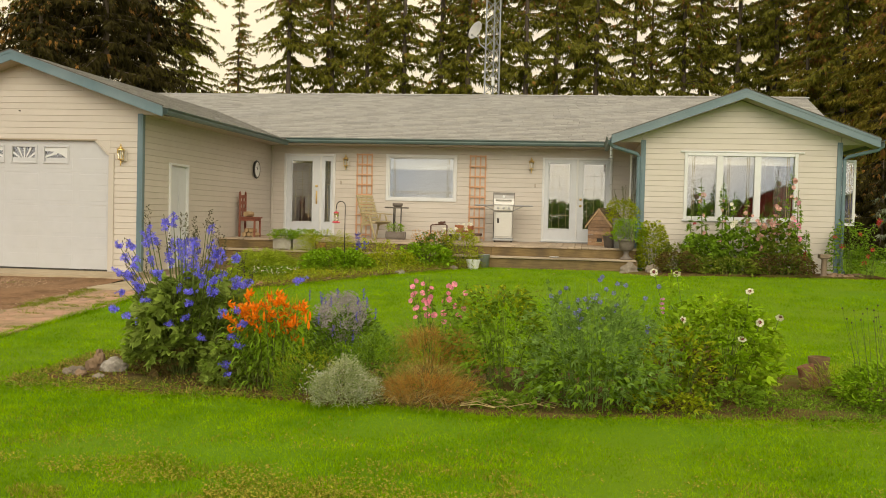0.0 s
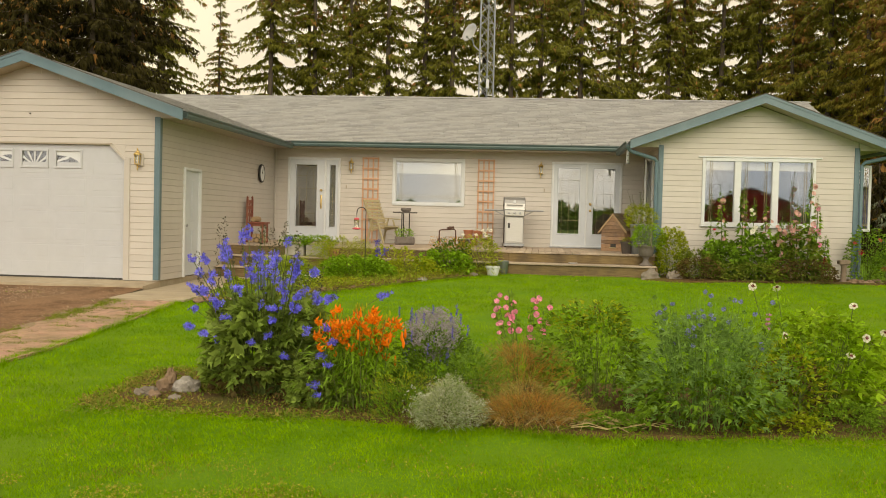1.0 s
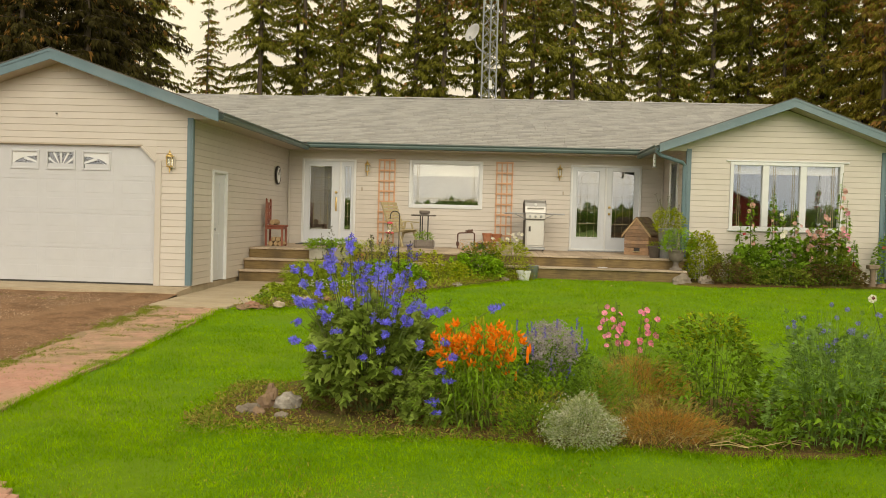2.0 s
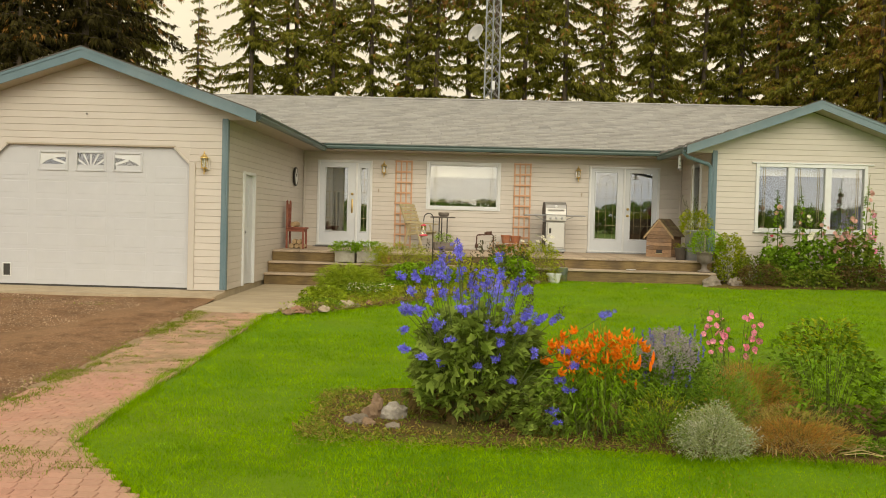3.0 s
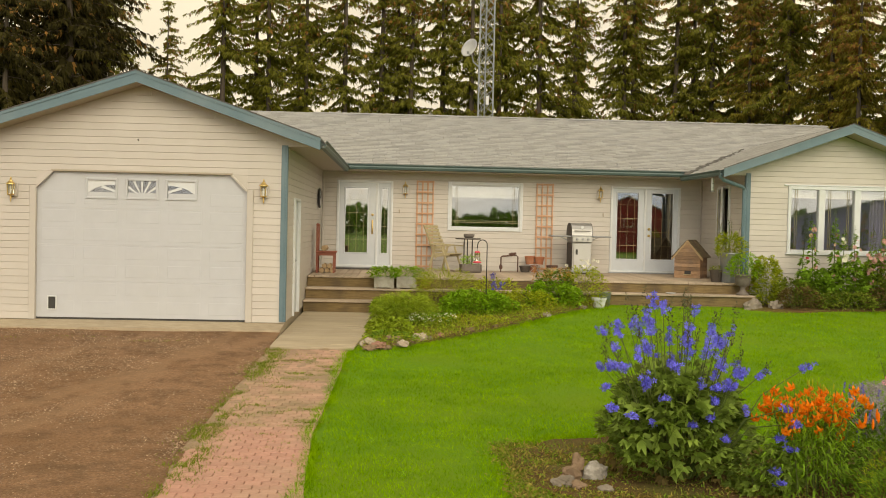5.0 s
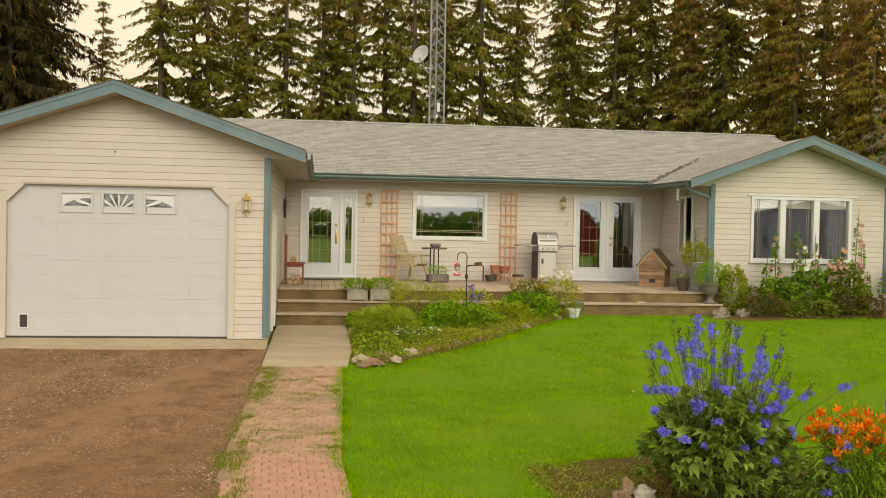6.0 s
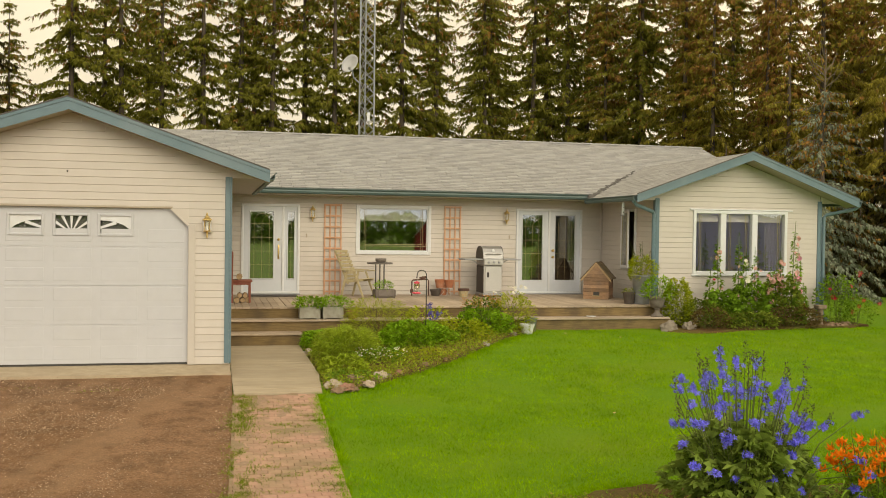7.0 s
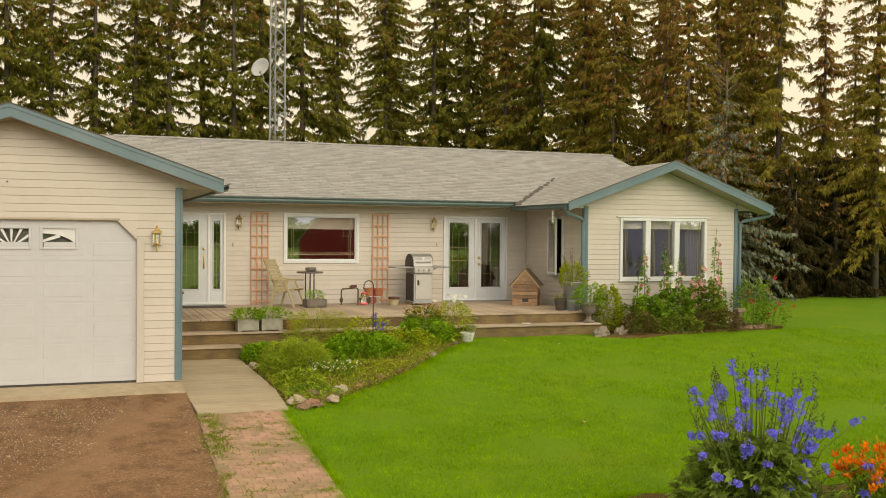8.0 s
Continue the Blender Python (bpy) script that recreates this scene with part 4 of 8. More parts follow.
# door chime buttons
for x in (1.86, 6.80):
    t = thing("door_chime_button", (x, W - 0.022, 1.96 if x < 3 else 1.98), "small tan chime button on the siding", "button")
    part("housing", Geo().box((-0.018, -0.014, -0.045), (0.018, 0, 0.045), 0.004), M["soffit"], t)

# round wall clock
t = thing("wall_clock", (0.025, 6.28, 2.20), "black-rimmed clock with a white face on the siding", "clock")
M["clockface"] = mat("white_clock_face", (0.75, 0.75, 0.73), (0.7, 0.7, 0.68), 10, 0.35, 0)
g = Geo().lathe([(0.21, 0), (0.225, 0.02), (0.215, 0.045), (0.185, 0.05), (0.18, 0.03)], 28, (0, 0, 0), 'x')
part("rim", g, M["black"], t, "thick black rim", True)
face = part("face", Geo().lathe([(0.184, 0.0), (0.184, 0.042)], 28, (0, 0, 0), 'x'), M["clockface"], t)
part("hour_hand", Geo().beam((0.045, 0, 0), (0.045, -0.06, 0.06), 0.012, 0.004), M["black"], face)
part("minute_hand", Geo().beam((0.048, 0, 0), (0.048, 0.03, 0.14), 0.010, 0.004), M["black"], face)

# trellises on the wall
M["cedar"] = mat("orange_cedar_slats", (0.64, 0.37, 0.23), (0.55, 0.30, 0.175), 10, 0.75, 0.2, stretch=(4, 4, 0.7), stain=(0.58, 0.40, 0.29), sscale=2.0, sfac=0.5)


def trellis(x, w, label):
    t = thing("trellis", (x, W - 0.03, DECK), label, "trellis", "wall trellises")
    h = 2.13
    for i in range(4):
        xx = i * (w - 0.04) / 3
        part("upright", Geo().box((xx, -0.02, 0.0), (xx + 0.04, 0.0, h), 0.003), M["cedar"], t)
    for k in range(9):
        z = 0.05 + k * (h - 0.10) / 8
        part("rung", Geo().box((-0.004, -0.034, z), (w + 0.004, -0.021, z + 0.042), 0.003), M["cedar"], t)
    return t


trellis(2.26, 0.42, "orange-brown cedar trellis standing on the deck beside the entrance")
trellis(5.15, 0.42, "orange-brown cedar trellis standing on the deck beside the barbecue")

# hanging tube bird feeder under the eave
t = thing("bird_feeder", (8.56, 4.75, 2.82), "white tube bird feeder hanging from the eave", "bird feeder")
part("hanger", Geo().tube([(0, 0, 0.07), (0, 0, -0.04)], 0.004, 6), M["black"], t)
tube = part("tube", Geo().lathe([(0.028, -0.30), (0.03, -0.29), (0.03, -0.05), (0.02, -0.03), (0.004, -0.02)], 12), M["white"], t, "", True)
part("tray", Geo().lathe([(0.03, -0.32), (0.055, -0.315), (0.058, -0.295), (0.03, -0.298)], 12), M["galv"], t)
for zz in (-0.14, -0.24):
    part("seed_port", Geo().lathe([(0.012, -0.034), (0.009, -0.038)], 8, (0, 0, zz), 'y'), M["black"], tube)

# ---- deck, steps, walkway ----
deck = thing("deck", label="weathered timber deck with long steps along the house", category="deck", kind="structure")
rnd = random.Random(11)
bw, x = 0.142, 0.03
cache = {}
while x < 9.19:
    y1 = W - 0.03 if x < 9.0 else V - 0.03
    key = round(y1, 3)
    if key not in cache:
        me = Geo().box((0, 0, -0.036), (bw - 0.007, y1 - 3.86, 0.0), 0.005).mesh("deck_board")
        me.materials.append(M["deckwood"])
        cache[key] = me
    ob = new("deck_board", cache[key])
    ob.parent = deck
    ob.location = (x, 3.86 + rnd.uniform(-0.006, 0.006), DECK + rnd.uniform(-0.002, 0.002))
    x += bw
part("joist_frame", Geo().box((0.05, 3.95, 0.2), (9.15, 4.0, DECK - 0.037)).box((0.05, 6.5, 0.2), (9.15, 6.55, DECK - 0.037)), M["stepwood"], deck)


def lumber(name, x0, x1, y0, y1, z0, z1, parent, pieces=3):
    # treads stay pale; other pieces get the shade-darkened lumber
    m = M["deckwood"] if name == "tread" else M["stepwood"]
    xs = [x0 + (x1 - x0) * k / pieces for k in range(pieces + 1)]
    for a, b in zip(xs, xs[1:]):
        part(name, Geo().box((a + 0.002, y0, z0), (b - 0.002, y1, z1), 0.006), m, parent)


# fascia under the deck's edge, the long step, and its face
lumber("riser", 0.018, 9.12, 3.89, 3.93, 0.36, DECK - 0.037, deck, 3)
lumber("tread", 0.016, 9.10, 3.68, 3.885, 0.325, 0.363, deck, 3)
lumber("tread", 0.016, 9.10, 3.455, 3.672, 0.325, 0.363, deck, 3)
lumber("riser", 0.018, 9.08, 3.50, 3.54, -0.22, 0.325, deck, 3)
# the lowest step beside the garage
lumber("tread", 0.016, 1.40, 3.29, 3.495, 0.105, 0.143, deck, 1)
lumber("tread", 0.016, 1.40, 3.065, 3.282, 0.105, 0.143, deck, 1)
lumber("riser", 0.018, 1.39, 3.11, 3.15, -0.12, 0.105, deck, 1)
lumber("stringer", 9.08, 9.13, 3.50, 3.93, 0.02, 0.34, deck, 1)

mat_ob = thing("doormat", (1.0, 7.05, DECK), "dark woven doormat lying before the entrance", "doormat")
M["mat"] = mat("dark_woven_mat", (0.05, 0.045, 0.04), (0.08, 0.07, 0.06), 80, 0.95, 0.6)
part("weave", Geo().box((-0.62, -0.28, 0.001), (0.62, 0.28, 0.016), 0.006), M["mat"], mat_ob)

# boardwalk and the garage's concrete apron
M["walkboard"] = mat("sun_bleached_walk_boards", (0.46, 0.38, 0.275), (0.38, 0.31, 0.215), 7, 0.88, 0.35, 26, stretch=(0.3, 5, 5), stain=(0.33, 0.26, 0.18), sscale=1.6, sfac=0.5, rand=0.07)
walkway = thing("walkway", label="weathered boardwalk of pale planks leading to the deck steps", category="walkway", kind="structure")
wprof = ([-2.02, -0.5, 1.0, 3.12], [-0.122, -0.11, -0.095, -0.085])
rnd = random.Random(15)
y, cache = -2.035, {}
while y < 3.05:
    wide = round(float(np.interp(y, [-2.0, -0.6], [1.20, 1.31])), 2)
    if wide not in cache:
        cache[wide] = Geo().box((0, 0.001, -0.036), (wide, 0.1375, 0.0), 0.0025).mesh("plank")
        cache[wide].materials.append(M["walkboard"])
    ob = new("plank", cache[wide])
    ob.parent = walkway
    ob.matrix_basis = pose(0.035 + rnd.uniform(-0.006, 0.006), y, float(np.interp(y + 0.07, *wprof)) + rnd.uniform(-0.002, 0.002), 0.55, rnd.uniform(-0.2, 0.2), rnd.uniform(-0.15, 0.15))
    y += 0.139
for xx in (0.05, 0.6, 1.13):
    part("bearer", Geo().box((xx, -1.98, -0.30), (xx + 0.05, 3.08, -0.165)), M["stepwood"], walkway)
part("edge_board", Geo().box((0.04, -2.0, -0.28), (1.22, -1.965, -0.16), 0.006), M["stepwood"], walkway, "weathered timber face board in shade-darkened lumber")
apron = part("apron", Geo().add([(GL - 0.05, 0.02, -0.005), (0.02, 0.02, -0.005), (0.02, -0.68, -0.045), (GL - 0.05, -0.68, -0.045), (GL - 0.05, 0.02, -0.3), (0.02, 0.02, -0.3), (0.02, -0.68, -0.3), (GL - 0.05, -0.68, -0.3)],
             [(0, 1, 2, 3), (7, 6, 5, 4), (0, 4, 5, 1), (1, 5, 6, 2), (2, 6, 7, 3), (3, 7, 4, 0)]), M["concrete"])
tagged(apron, "narrow concrete apron before the garage door", "apron", kind="structure")

# ---- things on and round the deck ----
M["redwood"] = mat("rust_red_painted_wood", (0.27, 0.072, 0.042), (0.19, 0.05, 0.03), 9, 0.7, 0.2, stretch=(3, 3, 0.8), stain=(0.32, 0.15, 0.10), sscale=4, sfac=0.4)
M["palewood"] = mat("pale_yellowed_wood", (0.50, 0.42, 0.25), (0.40, 0.33, 0.19), 9, 0.7, 0.2, stretch=(3, 3, 0.8))
M["firewood"] = mat("split_firewood", (0.46, 0.33, 0.19), (0.33, 0.22, 0.12), 16, 0.9, 0.4)
M["terracotta"] = mat("terracotta", (0.42, 0.155, 0.075), (0.34, 0.12, 0.06), 12, 0.85, 0.2, stain=(0.5, 0.3, 0.2), sscale=5, sfac=0.4)
M["zinc"] = mat("dull_zinc", (0.33, 0.355, 0.385), (0.25, 0.27, 0.295), 8, 0.5, 0.15, metal=0.55, stain=(0.36, 0.34, 0.32), sscale=3, sfac=0.5)
M["urn"] = mat("grey_brown_cast_urn", (0.20, 0.17, 0.145), (0.14, 0.115, 0.10), 14, 0.85, 0.3)
M["darkpot"] = mat("dark_brown_pot", (0.065, 0.05, 0.042), (0.09, 0.07, 0.055), 14, 0.7, 0.2)
M["stainless"] = mat("brushed_stainless", (0.54, 0.53, 0.51), (0.46, 0.45, 0.43), 40, 0.4, 0.06, metal=0.5, stretch=(0.3, 1, 6))
M["pinkplastic"] = mat("pink_feeder_plastic", (0.75, 0.10, 0.14), (0.65, 0.08, 0.12), 10, 0.25, 0)
M["cratewood"] = mat("old_barn_board", (0.40, 0.245, 0.145), (0.27, 0.16, 0.09), 10, 0.85, 0.35, stretch=(0.8, 3, 4), stain=(0.16, 0.12, 0.10), sscale=3.5, sfac=0.6, rand=0.3)
M["cedar_shake"] = mat("mossy_cedar_shakes", (0.15, 0.10, 0.06), (0.10, 0.07, 0.045), 14, 0.9, 0.5, stain=(0.16, 0.15, 0.06), sscale=6, sfac=0.6, rand=0.2)
M["whitewash"] = mat("whitewashed_planter", (0.42, 0.40, 0.34), (0.30, 0.28, 0.23), 10, 0.85, 0.25, stain=(0.2, 0.17, 0.13), sscale=4, sfac=0.5)


def log(g, p, d, r, n=9, seed=0):
    rr = random.Random(seed)
    p, d = Vector(p), Vector(d)
    g.tube([p, p + d * 0.5, p + d], [r * rr.uniform(0.9, 1.1) for _ in range(3)], n)


# red chair used as a log stand
t = thing("wooden_chair", (0.10, 5.12, DECK), "rust-red painted wooden chair holding firewood by the wall", "chair")
for y in (-0.19, 0.19):
    part("leg", Geo().box((0.36, y - 0.02, 0.0), (0.40, y + 0.02, 0.43), 0.004), M["redwood"], t)
    part("back_post", Geo().box((0.0, y - 0.022, 0.0), (0.042, y + 0.022, 1.0), 0.005), M["redwood"], t)
    part("finial", Geo().lathe([(0.02, 0), (0.026, 0.02), (0.012, 0.045), (0.002, 0.06)], 10, (0.02, y, 1.0)), M["redwood"], t, "", True)
part("seat", Geo().box((0.0, -0.23, 0.43), (0.43, 0.23, 0.465), 0.008), M["redwood"], t)
part("apron_rail", Geo().box((0.02, -0.20, 0.37), (0.40, -0.18, 0.43)).box((0.02, 0.18, 0.37), (0.40, 0.20, 0.43)).box((0.38, -0.18, 0.37), (0.40, 0.18, 0.43)), M["redwood"], t)
for z in (0.62, 0.78, 0.92):
    part("back_slat", Geo().box((0.01, -0.17, z - 0.03), (0.03, 0.17, z + 0.045), 0.006), M["redwood"], t)
part("splat", Geo().box((0.012, -0.05, 0.47), (0.026, 0.05, 0.9), 0.004), M["redwood"], t)
f = thing("firewood_on_seat", (0.14, 5.12, DECK + 0.465), "split pale firewood log lying on the chair seat", "firewood")
g = Geo()
log(g, (0.12, -0.2, 0.062), (0.02, 0.40, 0), 0.06, 8, 1)
part("billet", g, M["firewood"], f)
f = thing("firewood_pile", (0.14, 5.1, DECK), "short split logs stacked under the chair", "firewood")
for i, (x, z) in enumerate(((0.08, 0.055), (0.2, 0.055), (0.31, 0.055), (0.14, 0.15), (0.25, 0.15))):
    g = Geo()
    log(g, (x, -0.16, z), (0.0, 0.32, 0), 0.054, 7, i)
    part("billet", g, M["firewood"], f)

# folding wooden armchair
t = thing("garden_armchair", (2.78, 6.85, DECK), "pale slatted wooden folding armchair on the deck", "chair", rz=-38)
for y in (-0.26, 0.26):
    part("front_leg", Geo().beam((-0.06, y, 0.0), (0.10, y, 0.62), 0.03, 0.05, 0.004), M["palewood"], t)
    part("rear_leg", Geo().beam((0.52, y, 0.0), (0.28, y, 0.58), 0.03, 0.045, 0.004), M["palewood"], t)
    part("armrest", Geo().beam((-0.06, y, 0.62), (0.52, y, 0.60), 0.07, 0.025, 0.005), M["palewood"], t)
    part("back_rail", Geo().beam((0.10, y * 0.86, 0.30), (-0.26, y * 0.86, 1.06), 0.03, 0.04, 0.004), M["palewood"], t)
    part("seat_rail", Geo().beam((0.02, y * 0.9, 0.34), (0.50, y * 0.9, 0.40), 0.03, 0.04, 0.004), M["palewood"], t)
for k in range(9):
    f = 0.12 + k * 0.105
    x, z = 0.12 - 0.36 * f, 0.30 + 0.76 * f
    part("back_slat", Geo().beam((x + 0.02, -0.25, z), (x + 0.02, 0.25, z), 0.014, 0.062, 0.004), M["palewood"], t)
for k in range(5):
    x = 0.07 + k * 0.095
    part("seat_slat", Geo().box((x, -0.25, 0.365 + k * 0.012), (x + 0.075, 0.25, 0.382 + k * 0.012), 0.004), M["palewood"], t)

# plant stand with three legs, a pot on top and a basket below
M["slate"] = mat("grey_brown_tabletop", (0.14, 0.12, 0.105), (0.10, 0.085, 0.075), 12, 0.7, 0.2)
t = thing("plant_stand", (3.47, 6.75, DECK), "dark iron plant stand with a round top", "stand")
part("top", Geo().lathe([(0.02, 0.75), (0.29, 0.752), (0.30, 0.765), (0.295, 0.785), (0.02, 0.79)], 24), M["slate"], t)
for k in range(3):
    a = radians(20 + 120 * k)
    part("leg", Geo().tube([(0.11 * math.cos(a), 0.11 * math.sin(a), 0.75), (0.11 * math.cos(a), 0.11 * math.sin(a), 0.06), (0.24 * math.cos(a), 0.24 * math.sin(a), 0.0)], 0.014, 8), M["black"], t)
b = thing("stone_bowl", (3.49, 6.75, DECK + 0.79), "grey stone bowl on the plant stand", "bowl")
part("bowl", Geo().lathe([(0.09, 0.0), (0.125, 0.03), (0.13, 0.085), (0.105, 0.09), (0.10, 0.05), (0.02, 0.04)], 12), M["urn"], b, "", True)
t = thing("stone_trough", (3.52, 6.42, DECK), "low grey-brown stone trough with grassy plants", "planter", rz=8)
tr = Geo().box((-0.23, -0.13, 0.0), (0.23, 0.13, 0.035), 0.015)
for x0, x1, y0, y1 in ((-0.24, -0.19, -0.14, 0.14), (0.19, 0.24, -0.14, 0.14), (-0.19, 0.19, -0.14, -0.10), (-0.19, 0.19, 0.10, 0.14)):
    tr.box((x0, y0, 0.03), (x1, y1, 0.19), 0.014)
part("trough", tr, M["urn"], t)
part("earth", Geo().box((-0.19, -0.10, 0.036), (0.19, 0.10, 0.16)), M["soil"], t)

# iron hand pump stand and pots
t = thing("iron_pump_stand", (4.28, 7.05, DECK), "rusty iron hand pump on a pipe stand", "pump")
M["rust"] = mat("rusty_iron", (0.13, 0.06, 0.04), (0.08, 0.045, 0.035), 20, 0.85, 0.4)
part("pipe", Geo().tube([(0, 0, 0), (0, 0, 0.34), (0.03, 0, 0.37), (0.36, 0, 0.39), (0.40, 0, 0.36), (0.40, 0, 0.0)], 0.017, 8), M["rust"], t)
part("valve", Geo().lathe([(0.03, 0.06), (0.042, 0.09), (0.042, 0.13), (0.03, 0.16)], 10, (0, 0, 0)), M["rust"], t)
part("pump_body", Geo().lathe([(0.05, 0.38), (0.055, 0.42), (0.05, 0.44), (0.02, 0.46)], 10, (0.26, 0, 0)).tube([(0.18, 0, 0.42), (0.36, 0, 0.44)], [0.018, 0.03], 8), M["rust"], t)


def pot(name, loc, r, h, m, label, cat="pot", rim=0.02):
    t = thing(name, loc, label, cat, "clay pots" if m == "terracotta" else "")
    part("pot", Geo().lathe([(r * 0.66, 0), (r * 0.7, 0.004), (r * 0.93, h - rim * 1.6), (r, h - rim * 1.6), (r, h), (r * 0.88, h), (r * 0.84, h * 0.75), (0.01, h * 0.72)], 16), M[m], t, "", False)
    part("earth", Geo().lathe([(r * 0.84, h * 0.76), (r * 0.5, h * 0.82), (0.01, h * 0.84)], 14), M["soil"], t)
    return t


pot("flower_pot", (4.86, 7.1, DECK), 0.14, 0.15, "darkpot", "small dark clay pot on the deck")
t = pot("flower_pot", (5.45, 6.72, DECK), 0.13, 0.19, "palewood", "tan glazed pot with a dark rim before the trellis")
part("rim_band", Geo().lathe([(0.124, 0.135), (0.133, 0.14), (0.136, 0.192), (0.118, 0.193)], 16), M["rust"], t, "dark brown glazed rim")
pot("flower_pot", (2.42, 3.60, 0.363), 0.11, 0.17, "terracotta", "terracotta pot on the step beside the planter boxes")
w = thing("wire_stand", (5.10, 7.18, DECK), "white wire stand carrying clay pots", "stand")
for k in range(8):
    a = 2 * math.pi * k / 8
    part("wire", Geo().tube([(0.17 * math.cos(a), 0.12 * math.sin(a), 0.0), (0.14 * math.cos(a + 0.5), 0.10 * math.sin(a + 0.5), 0.09), (0.17 * math.cos(a), 0.12 * math.sin(a), 0.18)], 0.004, 5), M["white"], w)
part("hoop", Geo().tube([(0.18 * math.cos(2 * math.pi * k / 16), 0.13 * math.sin(2 * math.pi * k / 16), 0.18) for k in range(17)], 0.006, 5), M["white"], w)
pot("flower_pot", (4.98, 7.18, DECK + 0.18), 0.125, 0.20, "terracotta", "terracotta pot on a white wire stand")
pot("flower_pot", (5.21, 7.18, DECK + 0.18), 0.125, 0.19, "terracotta", "terracotta pot on a white wire stand")
pot("flower_pot", (5.10, 7.32, DECK + 0.0), 0.11, 0.24, "terracotta", "terracotta pot standing behind the wire stand")

# gas barbecue
t = thing("gas_barbecue", (6.09, 6.80, DECK), "stainless gas barbecue with side shelves on the deck", "barbecue", rz=4)
part("cabinet", Geo().box((-0.225, -0.24, 0.09), (0.225, 0.24, 0.74), 0.012), M["stainless"], t)
part("side_panel", Geo().box((-0.240, -0.235, 0.10), (-0.227, 0.235, 0.73), 0.004), M["black"], t, "black side panel")
cab_door = part("cabinet_door", Geo().box((-0.195, -0.262, 0.13), (0.215, -0.243, 0.72), 0.01), M["stainless"], t)
part("door_latch", Geo().box((-0.15, -0.272, 0.46), (-0.10, -0.263, 0.58), 0.004), M["black"], cab_door)
part("base", Geo().box((-0.25, -0.27, 0.03), (0.25, 0.27, 0.09), 0.012), M["galv"], t)
for x in (-0.20, 0.20):
    part("castor", Geo().lathe([(0.03, -0.02), (0.034, 0), (0.03, 0.02)], 12, (x, -0.2, 0.034), 'x'), M["black"], t)
part("firebox", Geo().box((-0.24, -0.26, 0.74), (0.24, 0.26, 0.90), 0.014), M["galv"], t)
panel = part("control_panel", Geo().box((-0.235, -0.305, 0.75), (0.235, -0.262, 0.885), 0.012), M["stainless"], t)
for x in (-0.13, 0.0, 0.13):
    part("knob", Geo().lathe([(0.026, -0.306), (0.03, -0.312), (0.024, -0.335), (0.002, -0.338)], 14, (x, 0, 0.815), 'y'), M["galv"], panel)
lid = Geo()
secs = []
for k in range(9):
    a = math.pi * k / 8
    secs.append((-0.26 * math.cos(a), 0.90 + 0.295 * min(1, math.sin(a) ** 0.75)))
vs = [(x, y, z) for x in (-0.24, 0.24) for y, z in secs]
lid.add(vs, [(i, i + 1, i + 10, i + 9) for i in range(8)] + [tuple(range(9)), tuple(range(17, 8, -1))])
M["lidsteel"] = mat("smoke_stained_steel", (0.47, 0.46, 0.45), (0.35, 0.34, 0.33), 12, 0.4, 0.06, metal=0.6, stretch=(0.3, 1, 4))
lid = part("lid", lid, M["lidsteel"], t, "domed smoke-stained steel lid")
for s_ in (-1, 1):
    part("lid_end", Geo().prism([(s_ * 0.242, y_, z_) for y_, z_ in secs], (0, 0, 0), (s_ * 0.012, 0, 0)), M["black"], lid, "black cast lid end")
part("lid_handle", Geo().tube([(-0.18, -0.24, 1.0), (-0.18, -0.30, 1.01), (0.18, -0.30, 1.01), (0.18, -0.24, 1.0)], 0.013, 8), M["stainless"], lid, "", True)
part("gauge", Geo().lathe([(0.035, -0.242), (0.035, -0.255), (0.004, -0.258)], 14, (0, 0.0, 1.09), 'y'), M["white"], lid)
for s in (-1, 1):
    shelf = part("side_shelf", Geo().box((s * 0.25, -0.24, 0.86), (s * 0.70, 0.2, 0.895), 0.012), M["galv"], t, "grey side shelf")
    part("shelf_bracket", Geo().beam((s * 0.24, 0.0, 0.76), (s * 0.45, 0.0, 0.86), 0.03, 0.02), M["galv"], shelf)

# dog house of old boards
t = thing("dog_house", (8.53, 6.05, DECK), "weathered board dog house with a shake roof", "dog house", rz=-32)
hw, dp, eh, ah = 0.295, 0.29, 0.50, 0.83
for k in range(6):
    z0 = k * eh / 6
    if k == 1:
        part("board", Geo().box((-hw, -dp - 0.02, z0 + 0.002), (-0.06, -dp, z0 + eh / 6 - 0.003), 0.004), M["cratewood"], t)
        part("board", Geo().box((0.085, -dp - 0.02, z0 + 0.002), (hw, -dp, z0 + eh / 6 - 0.003), 0.004), M["cratewood"], t)
    else:
        part("board", Geo().box((-hw, -dp - 0.02, z0 + 0.002), (hw, -dp, z0 + eh / 6 - 0.003), 0.004), M["cratewood"], t)
    for s in (-1, 1):
        part("board", Geo().box((s * hw, -dp, z0 + 0.002), (s * (hw - 0.02), dp, z0 + eh / 6 - 0.003), 0.004), M["cratewood"], t)
for k in range(4):
    z0, z1 = eh + k * (ah - eh) / 4, eh + (k + 1) * (ah - eh) / 4
    w0, w1 = hw * (ah - z0) / (ah - eh), max(0.01, hw * (ah - z1) / (ah - eh))
    part("gable_board", Geo().prism([(-w0, -dp - 0.02, z0 + 0.002), (w0, -dp - 0.02, z0 + 0.002), (w1, -dp - 0.02, z1 - 0.002), (-w1, -dp - 0.02, z1 - 0.002)], (0, 0, 0), (0, 0.02, 0)), M["cratewood"], t)
